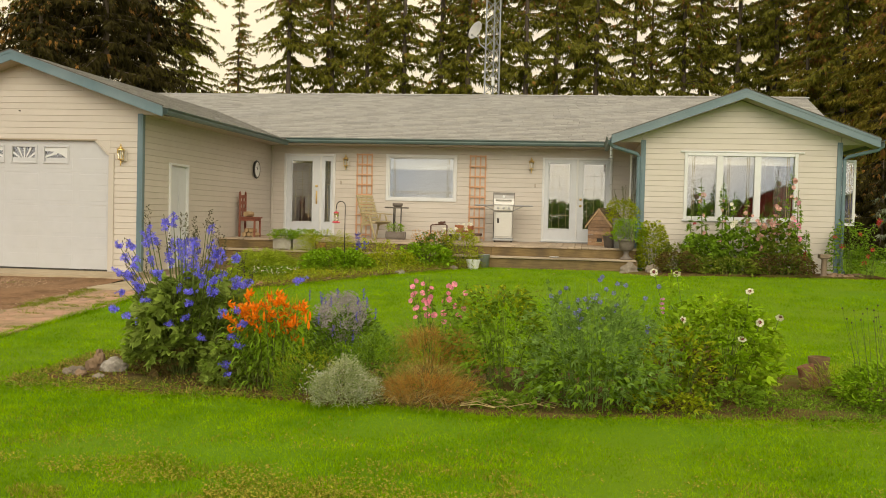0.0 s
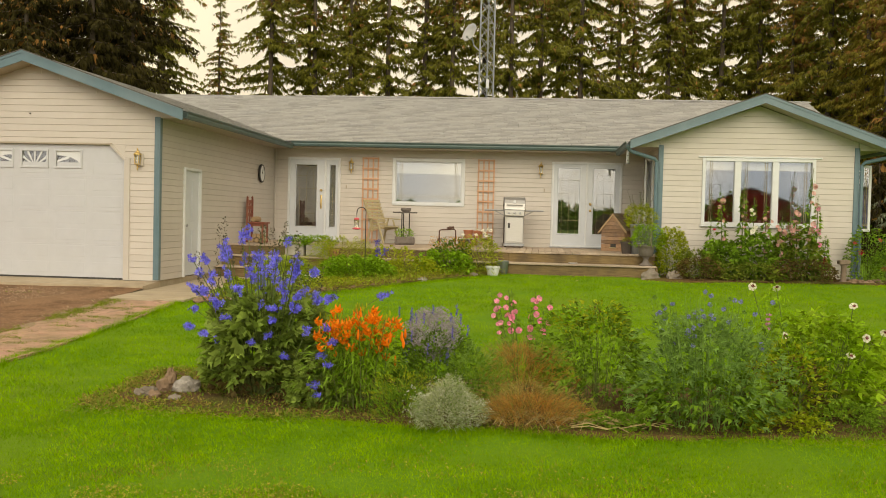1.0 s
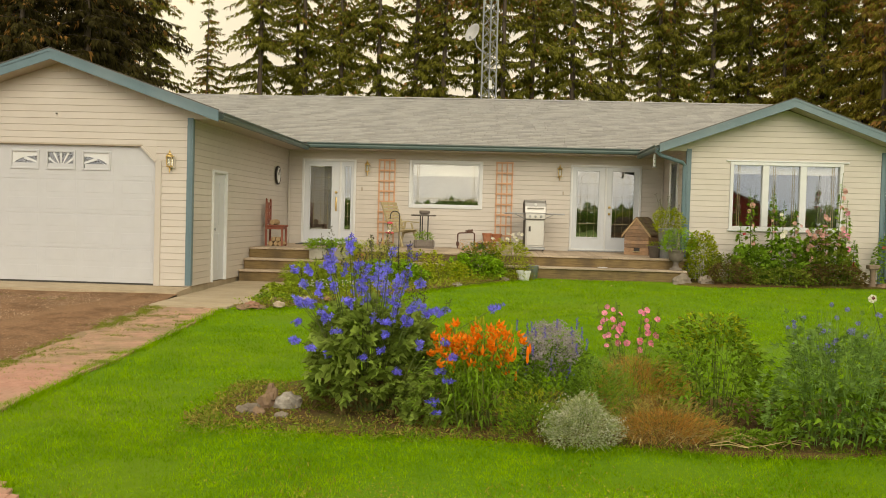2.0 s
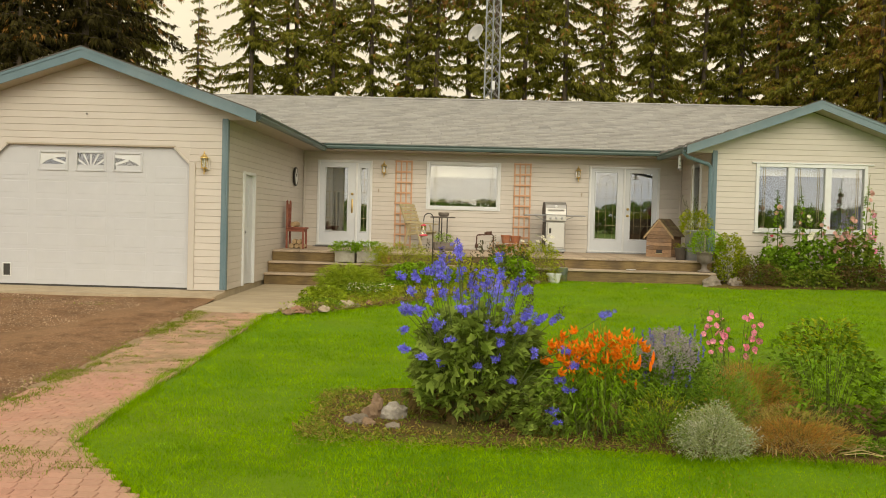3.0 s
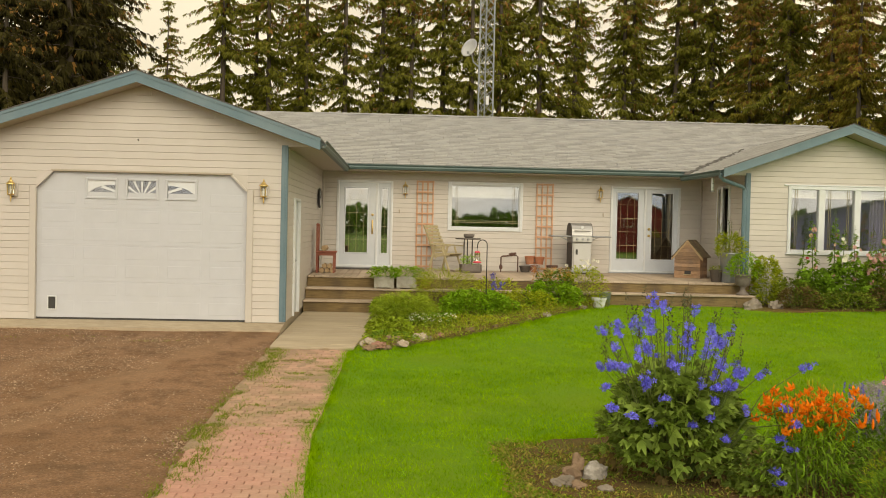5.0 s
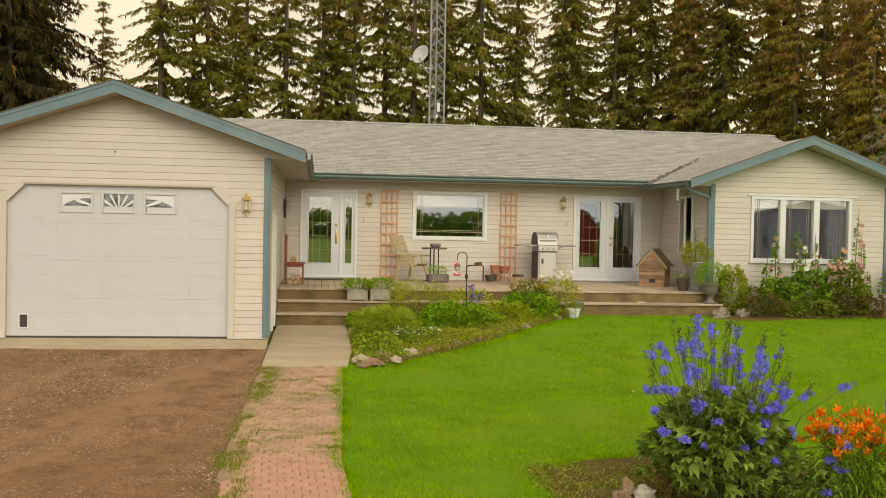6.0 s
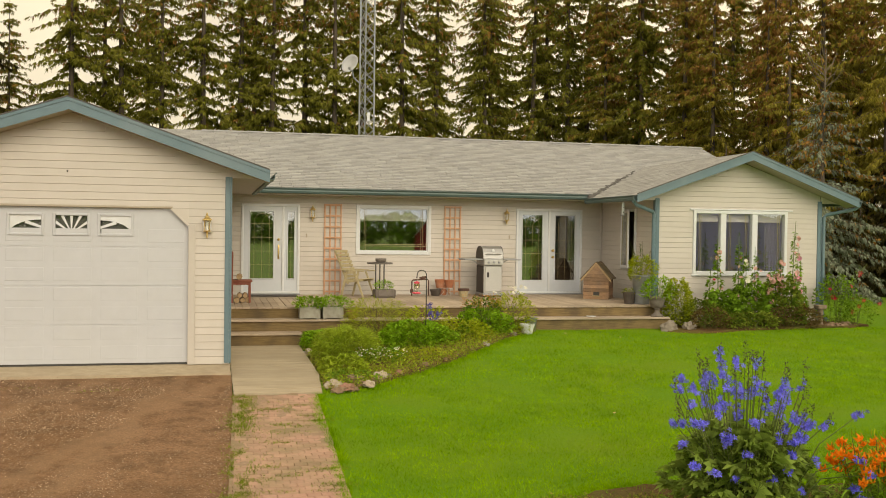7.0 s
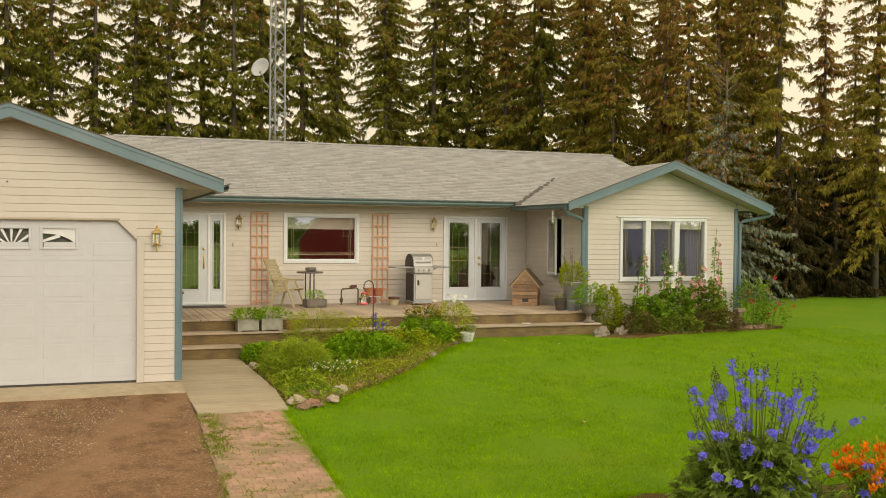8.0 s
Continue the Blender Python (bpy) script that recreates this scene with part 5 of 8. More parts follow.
# black plate in the opening stands in for the shade inside
part("doorway", Geo().box((-0.06, -dp - 0.006, 0.085), (0.085, -dp - 0.002, 0.167)), M["black"], t, "black plate for the shaded inside of the doorway")
part("sill", Geo().box((-0.075, -dp - 0.05, 0.07), (0.10, -dp - 0.018, 0.088), 0.004), M["palewood"], t, "pale doorway sill")
part("back", Geo().prism([(-hw, dp - 0.02, 0), (hw, dp - 0.02, 0), (hw, dp - 0.02, eh), (0, dp - 0.02, ah), (-hw, dp - 0.02, eh)], (0, 0, 0), (0, 0.02, 0)), M["cratewood"], t)
for s in (-1, 1):
    part("fascia", Geo().prism([(s * (hw + 0.06), -dp - 0.05, eh - 0.055), (0, -dp - 0.05, ah + 0.03), (0, -dp - 0.05, ah - 0.03), (s * (hw + 0.06), -dp - 0.05, eh - 0.11)], (0, 0, 0), (0, 0.022, 0)), M["firewood"], t, "pale fascia board")
    for k in range(5):
        f0, f1 = k / 5, (k + 1) / 5 + 0.05
        for j in range(4):
            y0, y1 = -dp - 0.05 + j * 0.175, -dp - 0.05 + (j + 1) * 0.175 - 0.006
            xa, za = s * (hw + 0.07) * (1 - f0), eh - 0.05 + (ah - eh + 0.08) * f0
            xb, zb = s * (hw + 0.07) * max(0, 1 - f1), eh - 0.05 + (ah - eh + 0.08) * min(1, f1)
            part("shake", Geo().prism([(xa, y0, za + 0.028), (xb, y0, zb + 0.006), (xb, y1, zb + 0.006), (xa, y1, za + 0.028)], (0, 0, 0), (0, 0, -0.014)), M["cedar_shake"], t)

# pots by the wing corner
pot("square_pot", (8.57, 4.35, DECK), 0.15, 0.26, "darkpot", "dark brown pot on the deck edge")
t = thing("zinc_churn", (8.83, 4.30, DECK), "tall dull zinc tub filled with plants", "tub")
part("tub", Geo().lathe([(0.165, 0), (0.17, 0.01), (0.21, 0.60), (0.222, 0.61), (0.222, 0.63), (0.20, 0.63), (0.19, 0.5), (0.02, 0.5)], 20), M["zinc"], t, "", True)
part("hoop", Geo().lathe([(0.186, 0.20), (0.192, 0.215), (0.187, 0.23)], 20), M["zinc"], t)
t = thing("garden_urn", (8.90, 3.66, 0.363), "footed grey-brown garden urn on the step", "urn")
part("foot", Geo().lathe([(0.13, 0.0), (0.13, 0.03), (0.075, 0.06), (0.05, 0.11), (0.055, 0.16), (0.09, 0.19)], 18), M["urn"], t, "", True)
part("bowl", Geo().lathe([(0.085, 0.185), (0.14, 0.21), (0.155, 0.32), (0.17, 0.385), (0.195, 0.40), (0.19, 0.42), (0.165, 0.42), (0.14, 0.36), (0.01, 0.36)], 18), M["urn"], t, "", True)

# plate on the step
t = thing("saucer", (7.42, 3.66, 0.363), "white china saucer lying on the long step", "saucer")
part("dish", Geo().lathe([(0.05, 0.001), (0.10, 0.012), (0.105, 0.02), (0.09, 0.014), (0.01, 0.008)], 18), M["white"], t, "", True)

# planter boxes on the step
for x in (1.58, 2.03):
    t = thing("planter_box", (x, 3.66, 0.363), "whitewashed wooden planter box with leafy greens", "planter", "step planters")
    for y in (-0.15, 0.13):
        part("side_board", Geo().box((-0.2, y, 0.02), (0.2, y + 0.02, 0.24), 0.005), M["whitewash"], t)
    for xx in (-0.2, 0.18):
        part("end_board", Geo().box((xx, -0.13, 0.02), (xx + 0.02, 0.13, 0.24), 0.005), M["whitewash"], t)
    part("earth", Geo().box((-0.18, -0.13, 0.03), (0.18, 0.13, 0.2)), M["soil"], t)
    for xx in (-0.16, 0.16):
        part("foot", Geo().box((xx - 0.03, -0.14, 0.0), (xx + 0.03, 0.14, 0.02)), M["whitewash"], t)

# shepherd's crook with a feeder
hx, hy = 3.45, 1.52
hz = gz(hy, hx)
t = thing("shepherds_crook", (hx, hy, hz), "black iron shepherd's crook in the bed", "hook")
part("staff", Geo().tube([(0, 0, -0.05), (0, 0, 1.28)] + [(-0.085 + 0.085 * math.cos(a), 0, 1.28 + 0.085 * math.sin(a)) for a in (0.4, 0.8, 1.2, 1.6, 2.0, 2.4, 2.8, 3.1)] + [(-0.175, 0, 1.22)], 0.009, 6), M["black"], t, "", True)
t = thing("hummingbird_feeder", (hx - 0.175, hy, hz + 1.22), "pink and clear hummingbird feeder hanging from the crook", "bird feeder")
part("wire", Geo().tube([(0, 0, 0.01), (0, 0, -0.06)], 0.003, 5), M["black"], t)
part("cap", Geo().lathe([(0.05, -0.09), (0.052, -0.07), (0.02, -0.055), (0.004, -0.05)], 12), M["pinkplastic"], t)
part("bottle", Geo().lathe([(0.045, -0.24), (0.05, -0.22), (0.05, -0.10), (0.04, -0.085)], 12), M["lampglass"], t, "", True)
part("base", Geo().lathe([(0.03, -0.28), (0.075, -0.272), (0.08, -0.255), (0.05, -0.24)], 14), M["pinkplastic"], t)

# white pot and a grey pail on the lawn's edge
pot("white_pot", (5.80, 2.95, gz(2.95) - 0.01), 0.15, 0.20, "white", "white plastic flower pot at the bed's end")
t = thing("grey_pail", (5.98, 3.28, gz(3.28) - 0.01), "grey-blue metal pail beside the steps", "pail")
part("pail", Geo().lathe([(0.10, 0), (0.13, 0.28), (0.137, 0.29), (0.125, 0.29), (0.1, 0.1), (0.01, 0.1)], 16), M["zinc"], t, "", True)

# concrete pedestal by the wing bed
M["rock_tan2"] = mat("weathered_buff_concrete", (0.27, 0.20, 0.14), (0.20, 0.145, 0.10), 12, 0.9, 0.4, stain=(0.13, 0.11, 0.08), sscale=6, sfac=0.5)
t = thing("stone_pedestal", (12.85, 3.75, gz(3.75) - 0.01), "small buff concrete pedestal with a flat cap", "pedestal")
part("cap", Geo().box((-0.11, -0.10, 0.38), (0.11, 0.10, 0.47), 0.015), M["rock_tan2"], t)
part("shaft", Geo().lathe([(0.08, 0.0), (0.08, 0.03), (0.06, 0.06), (0.055, 0.34), (0.08, 0.38)], 12), M["rock_tan2"], t, "", True)


# ---- stones ----
def stone(loc, size, seed, m, label, name="rock", rz=0):
    rr = random.Random(seed)
    bm = bmesh.new()
    bmesh.ops.create_icosphere(bm, subdivisions=3, radius=1.0)
    off = Vector((rr.random() * 50, rr.random() * 50, 0))
    for v in bm.verts:
        k = 1 + 0.5 * noise.noise(v.co * 1.2 + off) + 0.26 * noise.noise(v.co * 3.2 + off) + 0.10 * noise.noise(v.co * 8 + off)
        v.co = Vector((v.co.x * size[0] * k, v.co.y * size[1] * k, max(-0.35, v.co.z * k) * size[2]))
    me = bpy.data.meshes.new(name)
    bm.to_mesh(me)
    bm.free()
    me.materials.append(m)
    ob = new(name, me)
    ob.matrix_basis = pose(loc[0], loc[1], loc[2], 0, 0, rz)
    return tagged(ob, label, "rock", "garden rocks")


M["rock_grey"] = mat("grey_field_stone", (0.25, 0.21, 0.165), (0.16, 0.13, 0.10), 9, 0.9, 0.5, stain=(0.32, 0.28, 0.23), sscale=6, sfac=0.5)
M["rock_tan"] = mat("tan_field_stone", (0.27, 0.18, 0.11), (0.18, 0.115, 0.07), 9, 0.9, 0.5, stain=(0.24, 0.16, 0.11), sscale=5, sfac=0.5)
M["rock_quartz"] = mat("white_streaked_stone", (0.46, 0.43, 0.38), (0.22, 0.19, 0.16), 16, 0.85, 0.7, stain=(0.12, 0.10, 0.08), sscale=10, sfac=0.85)
M["rock_red"] = mat("reddish_stone", (0.36, 0.20, 0.14), (0.26, 0.13, 0.09), 10, 0.9, 0.5)
M["rock_pale"] = mat("pale_buff_stone", (0.46, 0.38, 0.29), (0.36, 0.28, 0.21), 9, 0.9, 0.4, stain=(0.50, 0.45, 0.38), sscale=6, sfac=0.5)
bz = -0.43
for i, (x, y, dz, sx, sy, sz, m, lab) in enumerate((
        (3.33, -8.15, 0.05, 0.11, 0.10, 0.10, "rock_tan", "tan field stone at the bed's edge"),
        (3.52, -8.10, 0.05, 0.13, 0.11, 0.11, "rock_quartz", "white-streaked field stone at the bed's edge"),
        (3.20, -8.32, 0.03, 0.08, 0.07, 0.06, "rock_grey", "small grey stone at the bed's edge"),
        (3.34, -8.40, 0.03, 0.085, 0.06, 0.05, "rock_tan", "flat tan stone at the bed's edge"),
        (3.55, -8.47, 0.02, 0.065, 0.05, 0.045, "rock_grey", "small grey stone at the bed's edge"),
        (3.26, -8.33, 0.04, 0.07, 0.06, 0.07, "rock_grey", "grey stone at the bed's edge"),
        (3.38, -8.12, 0.16, 0.06, 0.06, 0.11, "rock_tan", "upright tan stone on the rock pile"))):
    stone((x, y, bz + dz * 0.8), (sx * 0.92, sy * 0.92, sz * 0.9), 20 + i, M[m], lab, rz=i * 37)
stone((8.93, 3.15, 0.15), (0.17, 0.14, 0.15), 41, M["rock_grey"], "large grey boulder beside the steps", "boulder")
stone((9.43, 3.2, 0.15), (0.16, 0.13, 0.14), 42, M["rock_grey"], "grey boulder half hidden by leaves", "boulder", 50)
rr = random.Random(8)
curve = [(1.42, -1.92), (1.62, -1.78), (1.9, -1.45), (1.55, -1.55), (1.78, -1.25), (2.1, -1.2), (2.35, -0.9), (2.75, -0.5), (3.1, -0.15), (3.45, 0.2), (3.8, 0.55), (4.2, 1.05), (4.5, 1.5), (4.8, 2.0), (5.1, 2.45), (5.4, 2.75)]
for i, (x, y) in enumerate(curve):
    s = rr.uniform(0.05, 0.11) * (1.25 if i < 6 else 0.75)
    stone((x + rr.uniform(-.06, .06), y + rr.uniform(-.06, .06), gz(y, x) + s * 0.25), (s * 1.2, s, s * 0.75), 60 + i, M[rr.choice(("rock_tan", "rock_grey", "rock_quartz", "rock_tan"))], "rounded edging stone along the deck bed", rz=rr.random() * 180)
for i, (x, y, k) in enumerate(((1.44, -1.62, 0.10), (1.60, -1.90, 0.09), (1.95, -1.66, 0.08), (1.52, -1.30, 0.07), (2.22, -1.02, 0.10), (2.55, -0.80, 0.06), (1.44, 2.05, 0.09), (3.05, -0.30, 0.06))):
    stone((x, y, gz(y, x) + 0.05), (k * 1.25, k, k * 0.8), 140 + i, M[("rock_pale", "rock_red", "rock_pale", "rock_tan")[i % 4]], "pale rounded stone at the deck bed's corner", rz=i * 53)
for i, (x, y) in enumerate(((12.98, 3.55), (13.15, 3.5), (13.32, 3.6), (13.5, 3.75))):
    stone((x, y, gz(y) + 0.03), (0.12, 0.09, 0.06), 90 + i, M["rock_tan"], "flat tan stone at the pedestal's foot", rz=i * 40)

# hollow log and stump in the island bed
t = thing("hollow_log", (10.23, -7.25, -0.42), "short reddish hollow log standing in the bed", "log")
M["logwood"] = mat("reddish_bark_log", (0.26, 0.105, 0.06), (0.15, 0.06, 0.035), 9, 0.9, 0.5, stretch=(3, 3, 0.7), stain=(0.42, 0.30, 0.20), sscale=5, sfac=0.7)
g = Geo().lathe([(0.085, 0), (0.09, 0.06), (0.08, 0.11), (0.088, 0.16), (0.076, 0.22), (0.082, 0.25), (0.06, 0.255), (0.05, 0.1), (0.01, 0.09)], 14)
part("trunk", g.moved(pose(0, 0, 0, 0, -18, 0)), M["logwood"], t, "", True)
M["stumpwood"] = mat("weathered_brown_stump", (0.19, 0.11, 0.05), (0.11, 0.065, 0.032), 10, 0.9, 0.5, stretch=(3, 3, 0.7), stain=(0.10, 0.065, 0.035), sscale=7, sfac=0.7)
t = thing("tree_stump", (10.35, -6.95, -0.42), "low brown hollow stump behind the log", "stump")
part("stump", Geo().lathe([(0.13, 0), (0.105, 0.06), (0.11, 0.13), (0.095, 0.20), (0.108, 0.29), (0.085, 0.295), (0.075, 0.17), (0.01, 0.16)], 14), M["stumpwood"], t, "", True)

# ---- lattice mast behind the house ----
t = thing("lattice_mast", (4.71, 17.6, 0.2), "galvanised three-legged lattice mast behind the roof", "mast")
legs = [(-0.265, -0.15), (0.265, -0.15), (0.0, 0.30)]
HT = 13.0
for lx, ly in legs:
    part("leg", Geo().tube([(lx, ly, 0), (lx * 0.86, ly * 0.86, HT)], 0.028, 8), M["galv"], t)
nb = 32
for k in range(nb):
    z0, z1 = k * HT / nb, (k + 1) * HT / nb
    for i in range(3):
        a, b = legs[i], legs[(i + 1) % 3]
        f0, f1 = 1 - 0.14 * z0 / HT, 1 - 0.14 * z1 / HT
        g = Geo().tube([(a[0] * f0, a[1] * f0, z0), (b[0] * f1, b[1] * f1, z1)], 0.011, 5).tube([(b[0] * f0, b[1] * f0, z0), (a[0] * f1, a[1] * f1, z1)], 0.011, 5)
        part("brace", g, M["galv"], t)
part("junction_box", Geo().box((0.0, -0.26, 5.55), (0.1, -0.18, 5.85), 0.01), M["white"], t)
d = thing("satellite_dish", (4.16, 17.35, 7.62), "small grey satellite dish on the mast", "satellite dish")
M["dish"] = mat("grey_dish_paint", (0.48, 0.48, 0.48), (0.42, 0.42, 0.42), 8, 0.5, 0.05)
g = Geo().lathe([(0.02, 0.0), (0.14, 0.015), (0.26, 0.055), (0.33, 0.10), (0.335, 0.095), (0.26, 0.045), (0.14, 0.005), (0.02, -0.012)], 24, (0, 0, 0), 'z')
part("reflector", g.moved(pose(0, 0, 0, 62, 0, 0) @ pose(0, 0, 0, 0, 0, 0) @ Matrix.Rotation(radians(-42), 4, 'Y')), M["dish"], d, "", True)
part("feed_arm", Geo().tube([(0.05, -0.05, -0.25), (-0.12, -0.45, -0.22)], 0.014, 6), M["galv"], d)
part("feed_horn", Geo().lathe([(0.03, -0.05), (0.045, 0.03)], 8, (-0.12, -0.45, -0.2)), M["galv"], d)
part("mount", Geo().tube([(0.02, 0.05, -0.1), (0.10, 0.10, -0.42), (0.34, 0.12, -0.62)], 0.025, 8), M["galv"], d)

# ---- planting ----
def leaves(P, D, L, Wd, rng, lobes=1, spread=0.9, droop=0.15, up=0.8, wide=0.45):
    """Folded pointed blades at P along D; with lobes, a palmate fan of them. Returns vertices and quads."""
    n = len(P)
    if n == 0:
        return np.zeros((0, 3)), np.zeros((0, 4), int)
    L = np.broadcast_to(L, (n,)).reshape(n, 1)
    Wd = np.broadcast_to(Wd, (n,)).reshape(n, 1)
    D = D / np.maximum(1e-6, np.linalg.norm(D, axis=1, keepdims=True))
    N = rng.normal(0, 0.5, (n, 3)) + np.array([0, 0, up])
    N = N - D * np.sum(N * D, axis=1, keepdims=True)
    N /= np.maximum(1e-6, np.linalg.norm(N, axis=1, keepdims=True))
    S = np.cross(D, N)
    vs = []
    for k in range(lobes):
        a = 0.0 if lobes == 1 else spread * (2 * k / (lobes - 1) - 1)
        d = D * math.cos(a) + S * math.sin(a)
        s = np.cross(d, N)
        ll = L * (1 - 0.3 * abs(a) / max(spread, 0.01)) if lobes > 1 else L
        w = Wd * (0.6 if lobes > 1 else 1.0)
        down = np.array([0, 0, -1.0]) * droop * ll
        q = np.stack([P, P + d * ll * wide + s * w / 2 + N * w * 0.18, P + d * ll + down, P + d * ll * wide - s * w / 2 + N * w * 0.18], axis=1)
        vs.append(q)
    V = np.concatenate(vs, axis=0).reshape(-1, 3)
    return V, np.arange(len(V)).reshape(-1, 4)


def unit(a):
    return a / np.maximum(1e-6, np.linalg.norm(a, axis=-1, keepdims=True))


def foliage(name, V, material, parent, label=""):
    return strew(name, V, np.arange(len(V)).reshape(-1, 4), material, parent, label)


def dome(rng, n, rx, ry, h, low=0.05, shell=0.45):
    """Points in a rounded clump, most of them near its skin, and their outward ways."""
    th = rng.uniform(0, 2 * math.pi, n)
    z = rng.uniform(low, 1.0, n) ** 0.85
    prof = np.sqrt(np.clip(1 - np.abs(z - 0.42) ** 2.2 / 0.36, 0.02, 1))
    r = prof * (1 - shell * rng.random(n) ** 2)
    lump = 1 + 0.18 * np.sin(3 * th + rng.random() * 6) + 0.12 * np.sin(5 * th + z * 5)
    P = np.stack([np.cos(th) * r * rx * lump, np.sin(th) * r * ry * lump, z * h * (1 + 0.1 * np.sin(4 * th + 1))], axis=1)
    D = np.stack([np.cos(th), np.sin(th), 0.25 + z * 0.7], axis=1) + rng.normal(0, 0.45, (n, 3))
    return P, D


def stalks(rng, n, rx, ry, h, r=0.004, lean=0.5, base=0.35):
    """Thin curved stems from a tight foot; returns geometry and the stems' points."""
    g, lines = Geo(), []
    for i in range(n):
        a, k = rng.uniform(0, 2 * math.pi), math.sqrt(rng.random())
        b = Vector((math.cos(a) * rx * base * k, math.sin(a) * ry * base * k, -0.02))
        hh = h * rng.uniform(0.8, 1.05)
        tip = Vector((math.cos(a) * rx * k, math.sin(a) * ry * k, hh)) + Vector((rng.normal(0, 0.04), rng.normal(0, 0.04), 0))
        mid = b.lerp(tip, 0.5) + Vector((-(tip.x - b.x) * 0.15, -(tip.y - b.y) * 0.15, hh * 0.06 * lean))
        pts = [b, b.lerp(mid, 0.55), mid, mid.lerp(tip, 0.55), tip]
        g.tube(pts, [r, r, r * 0.85, r * 0.7, r * 0.45], 4, False)
        lines.append(pts)
    return g, lines


def along(pts, f):
    f = min(max(f, 0), 0.999) * (len(pts) - 1)
    i = int(f)
    return pts[i].lerp(pts[i + 1], f - i)


def florets(rng, C, size, petals, cup=0.3, face=None, wide=0.62, fat=2.6):
    """Open flowers at C: petals round an axis. Returns vertices of quads."""
    n = len(C)
    A = unit(rng.normal(0, 0.5, (n, 3)) + (np.array([0, -0.7, 0.35]) if face is None else face))
    U = unit(np.cross(A, np.array([0.3, 0.2, 0.9])))
    Q = np.cross(A, U)
    out = []
    size = np.broadcast_to(size, (n,)).reshape(n, 1)
    for k in range(petals):
        a = 2 * math.pi * k / petals
        d = U * math.cos(a) + Q * math.sin(a)
        s = np.cross(A, d)
        w = size * fat / petals
        out.append(np.stack([C, C + d * size * wide + s * w / 2 + A * size * cup, C + d * size + A * size * cup * 0.9, C + d * size * wide - s * w / 2 + A * size * cup], axis=1))
    return np.concatenate(out, axis=0).reshape(-1, 3)


def fol(name, c1, c2, island=0.34, trans=0.38, rough=0.6, spec=0.15, scale=3):
    return mat(name, c1, c2, scale, rough, 0, island=island, trans=trans, spec=spec)


M["leaf_dark"] = fol("dark_green_leaves", (0.115, 0.215, 0.025), (0.165, 0.285, 0.033))
M["leaf_delph"] = fol("deep_green_lobed_leaves", (0.205, 0.30, 0.055), (0.30, 0.40, 0.08), 0.4, 0.4)
M["leaf_mid"] = fol("mid_green_leaves", (0.15, 0.275, 0.024), (0.22, 0.36, 0.034), 0.42)
M["leaf_bright"] = fol("bright_green_leaves", (0.19, 0.365, 0.02), (0.285, 0.465, 0.03), 0.4)
M["leaf_yellow"] = fol("yellow_green_leaves", (0.30, 0.39, 0.018), (0.40, 0.42, 0.034))
M["leaf_blue"] = fol("grey_green_leaves", (0.17, 0.30, 0.065), (0.235, 0.375, 0.095))
M["leaf_silver"] = fol("silver_grey_twigs", (0.33, 0.40, 0.18), (0.44, 0.48, 0.27))
M["leaf_brown"] = fol("browning_leaves", (0.192, 0.120, 0.042), (0.132, 0.108, 0.036))
M["leaf_olive"] = fol("olive_green_leaves", (0.17, 0.235, 0.03), (0.26, 0.30, 0.046), 0.45)
M["leaf_lime"] = fol("lime_green_leaves", (0.26, 0.37, 0.028), (0.36, 0.44, 0.045), 0.4)
M["leaf_mallow"] = fol("fresh_green_mallow_leaves", (0.24, 0.42, 0.022), (0.34, 0.50, 0.034), 0.42)
M["stem"] = fol("green_stems", (0.098, 0.154, 0.035), (0.126, 0.140, 0.042), 0.15, 0.0)
M["seedpod"] = fol("olive_seed_spikes", (0.075, 0.085, 0.035), (0.10, 0.085, 0.05), 0.3, 0.0)
M["f_blue"] = fol("violet_blue_petals", (0.12, 0.12, 0.70), (0.23, 0.22, 0.90), 0.4, 0.35)
M["f_deepblue"] = fol("deep_violet_petals", (0.10, 0.085, 0.36), (0.15, 0.13, 0.45), 0.3, 0.2)
M["f_steel"] = fol("steel_blue_globes", (0.23, 0.26, 0.50), (0.30, 0.33, 0.58), 0.3, 0.2)
M["f_orange"] = fol("orange_lily_petals", (0.93, 0.20, 0.016), (0.96, 0.32, 0.03), 0.25, 0.45)
M["f_pink"] = fol("pink_mallow_petals", (0.85, 0.20, 0.36), (0.90, 0.38, 0.50), 0.3, 0.3)
M["f_peach"] = fol("peach_pink_petals", (0.56, 0.27, 0.25), (0.66, 0.40, 0.33), 0.3, 0.3)
M["f_white"] = fol("creamy_white_petals", (0.80, 0.76, 0.60), (0.82, 0.80, 0.68), 0.08, 0.3)
M["f_red"] = fol("crimson_petals", (0.42, 0.012, 0.03), (0.50, 0.03, 0.05), 0.2, 0.25)
M["f_lilac"] = fol("pale_lilac_flowers", (0.26, 0.23, 0.25), (0.36, 0.33, 0.33), 0.3, 0.2)
M["f_grey"] = fol("grey_white_seed_heads", (0.46, 0.47, 0.36), (0.58, 0.58, 0.46), 0.2, 0.2)
M["f_centre"] = fol("maroon_flower_eye", (0.12, 0.01, 0.02), (0.16, 0.02, 0.02), 0.1, 0.0)
M["f_magenta"] = fol("magenta_petals", (0.50, 0.17, 0.33), (0.56, 0.24, 0.40), 0.2, 0.2)
M["straw"] = fol("rusty_straw", (0.52, 0.24, 0.05), (0.42, 0.25, 0.065), 0.35, 0.2)
M["straw_pale"] = fol("pale_straw", (0.50, 0.40, 0.19), (0.38, 0.29, 0.13), 0.3, 0.1)
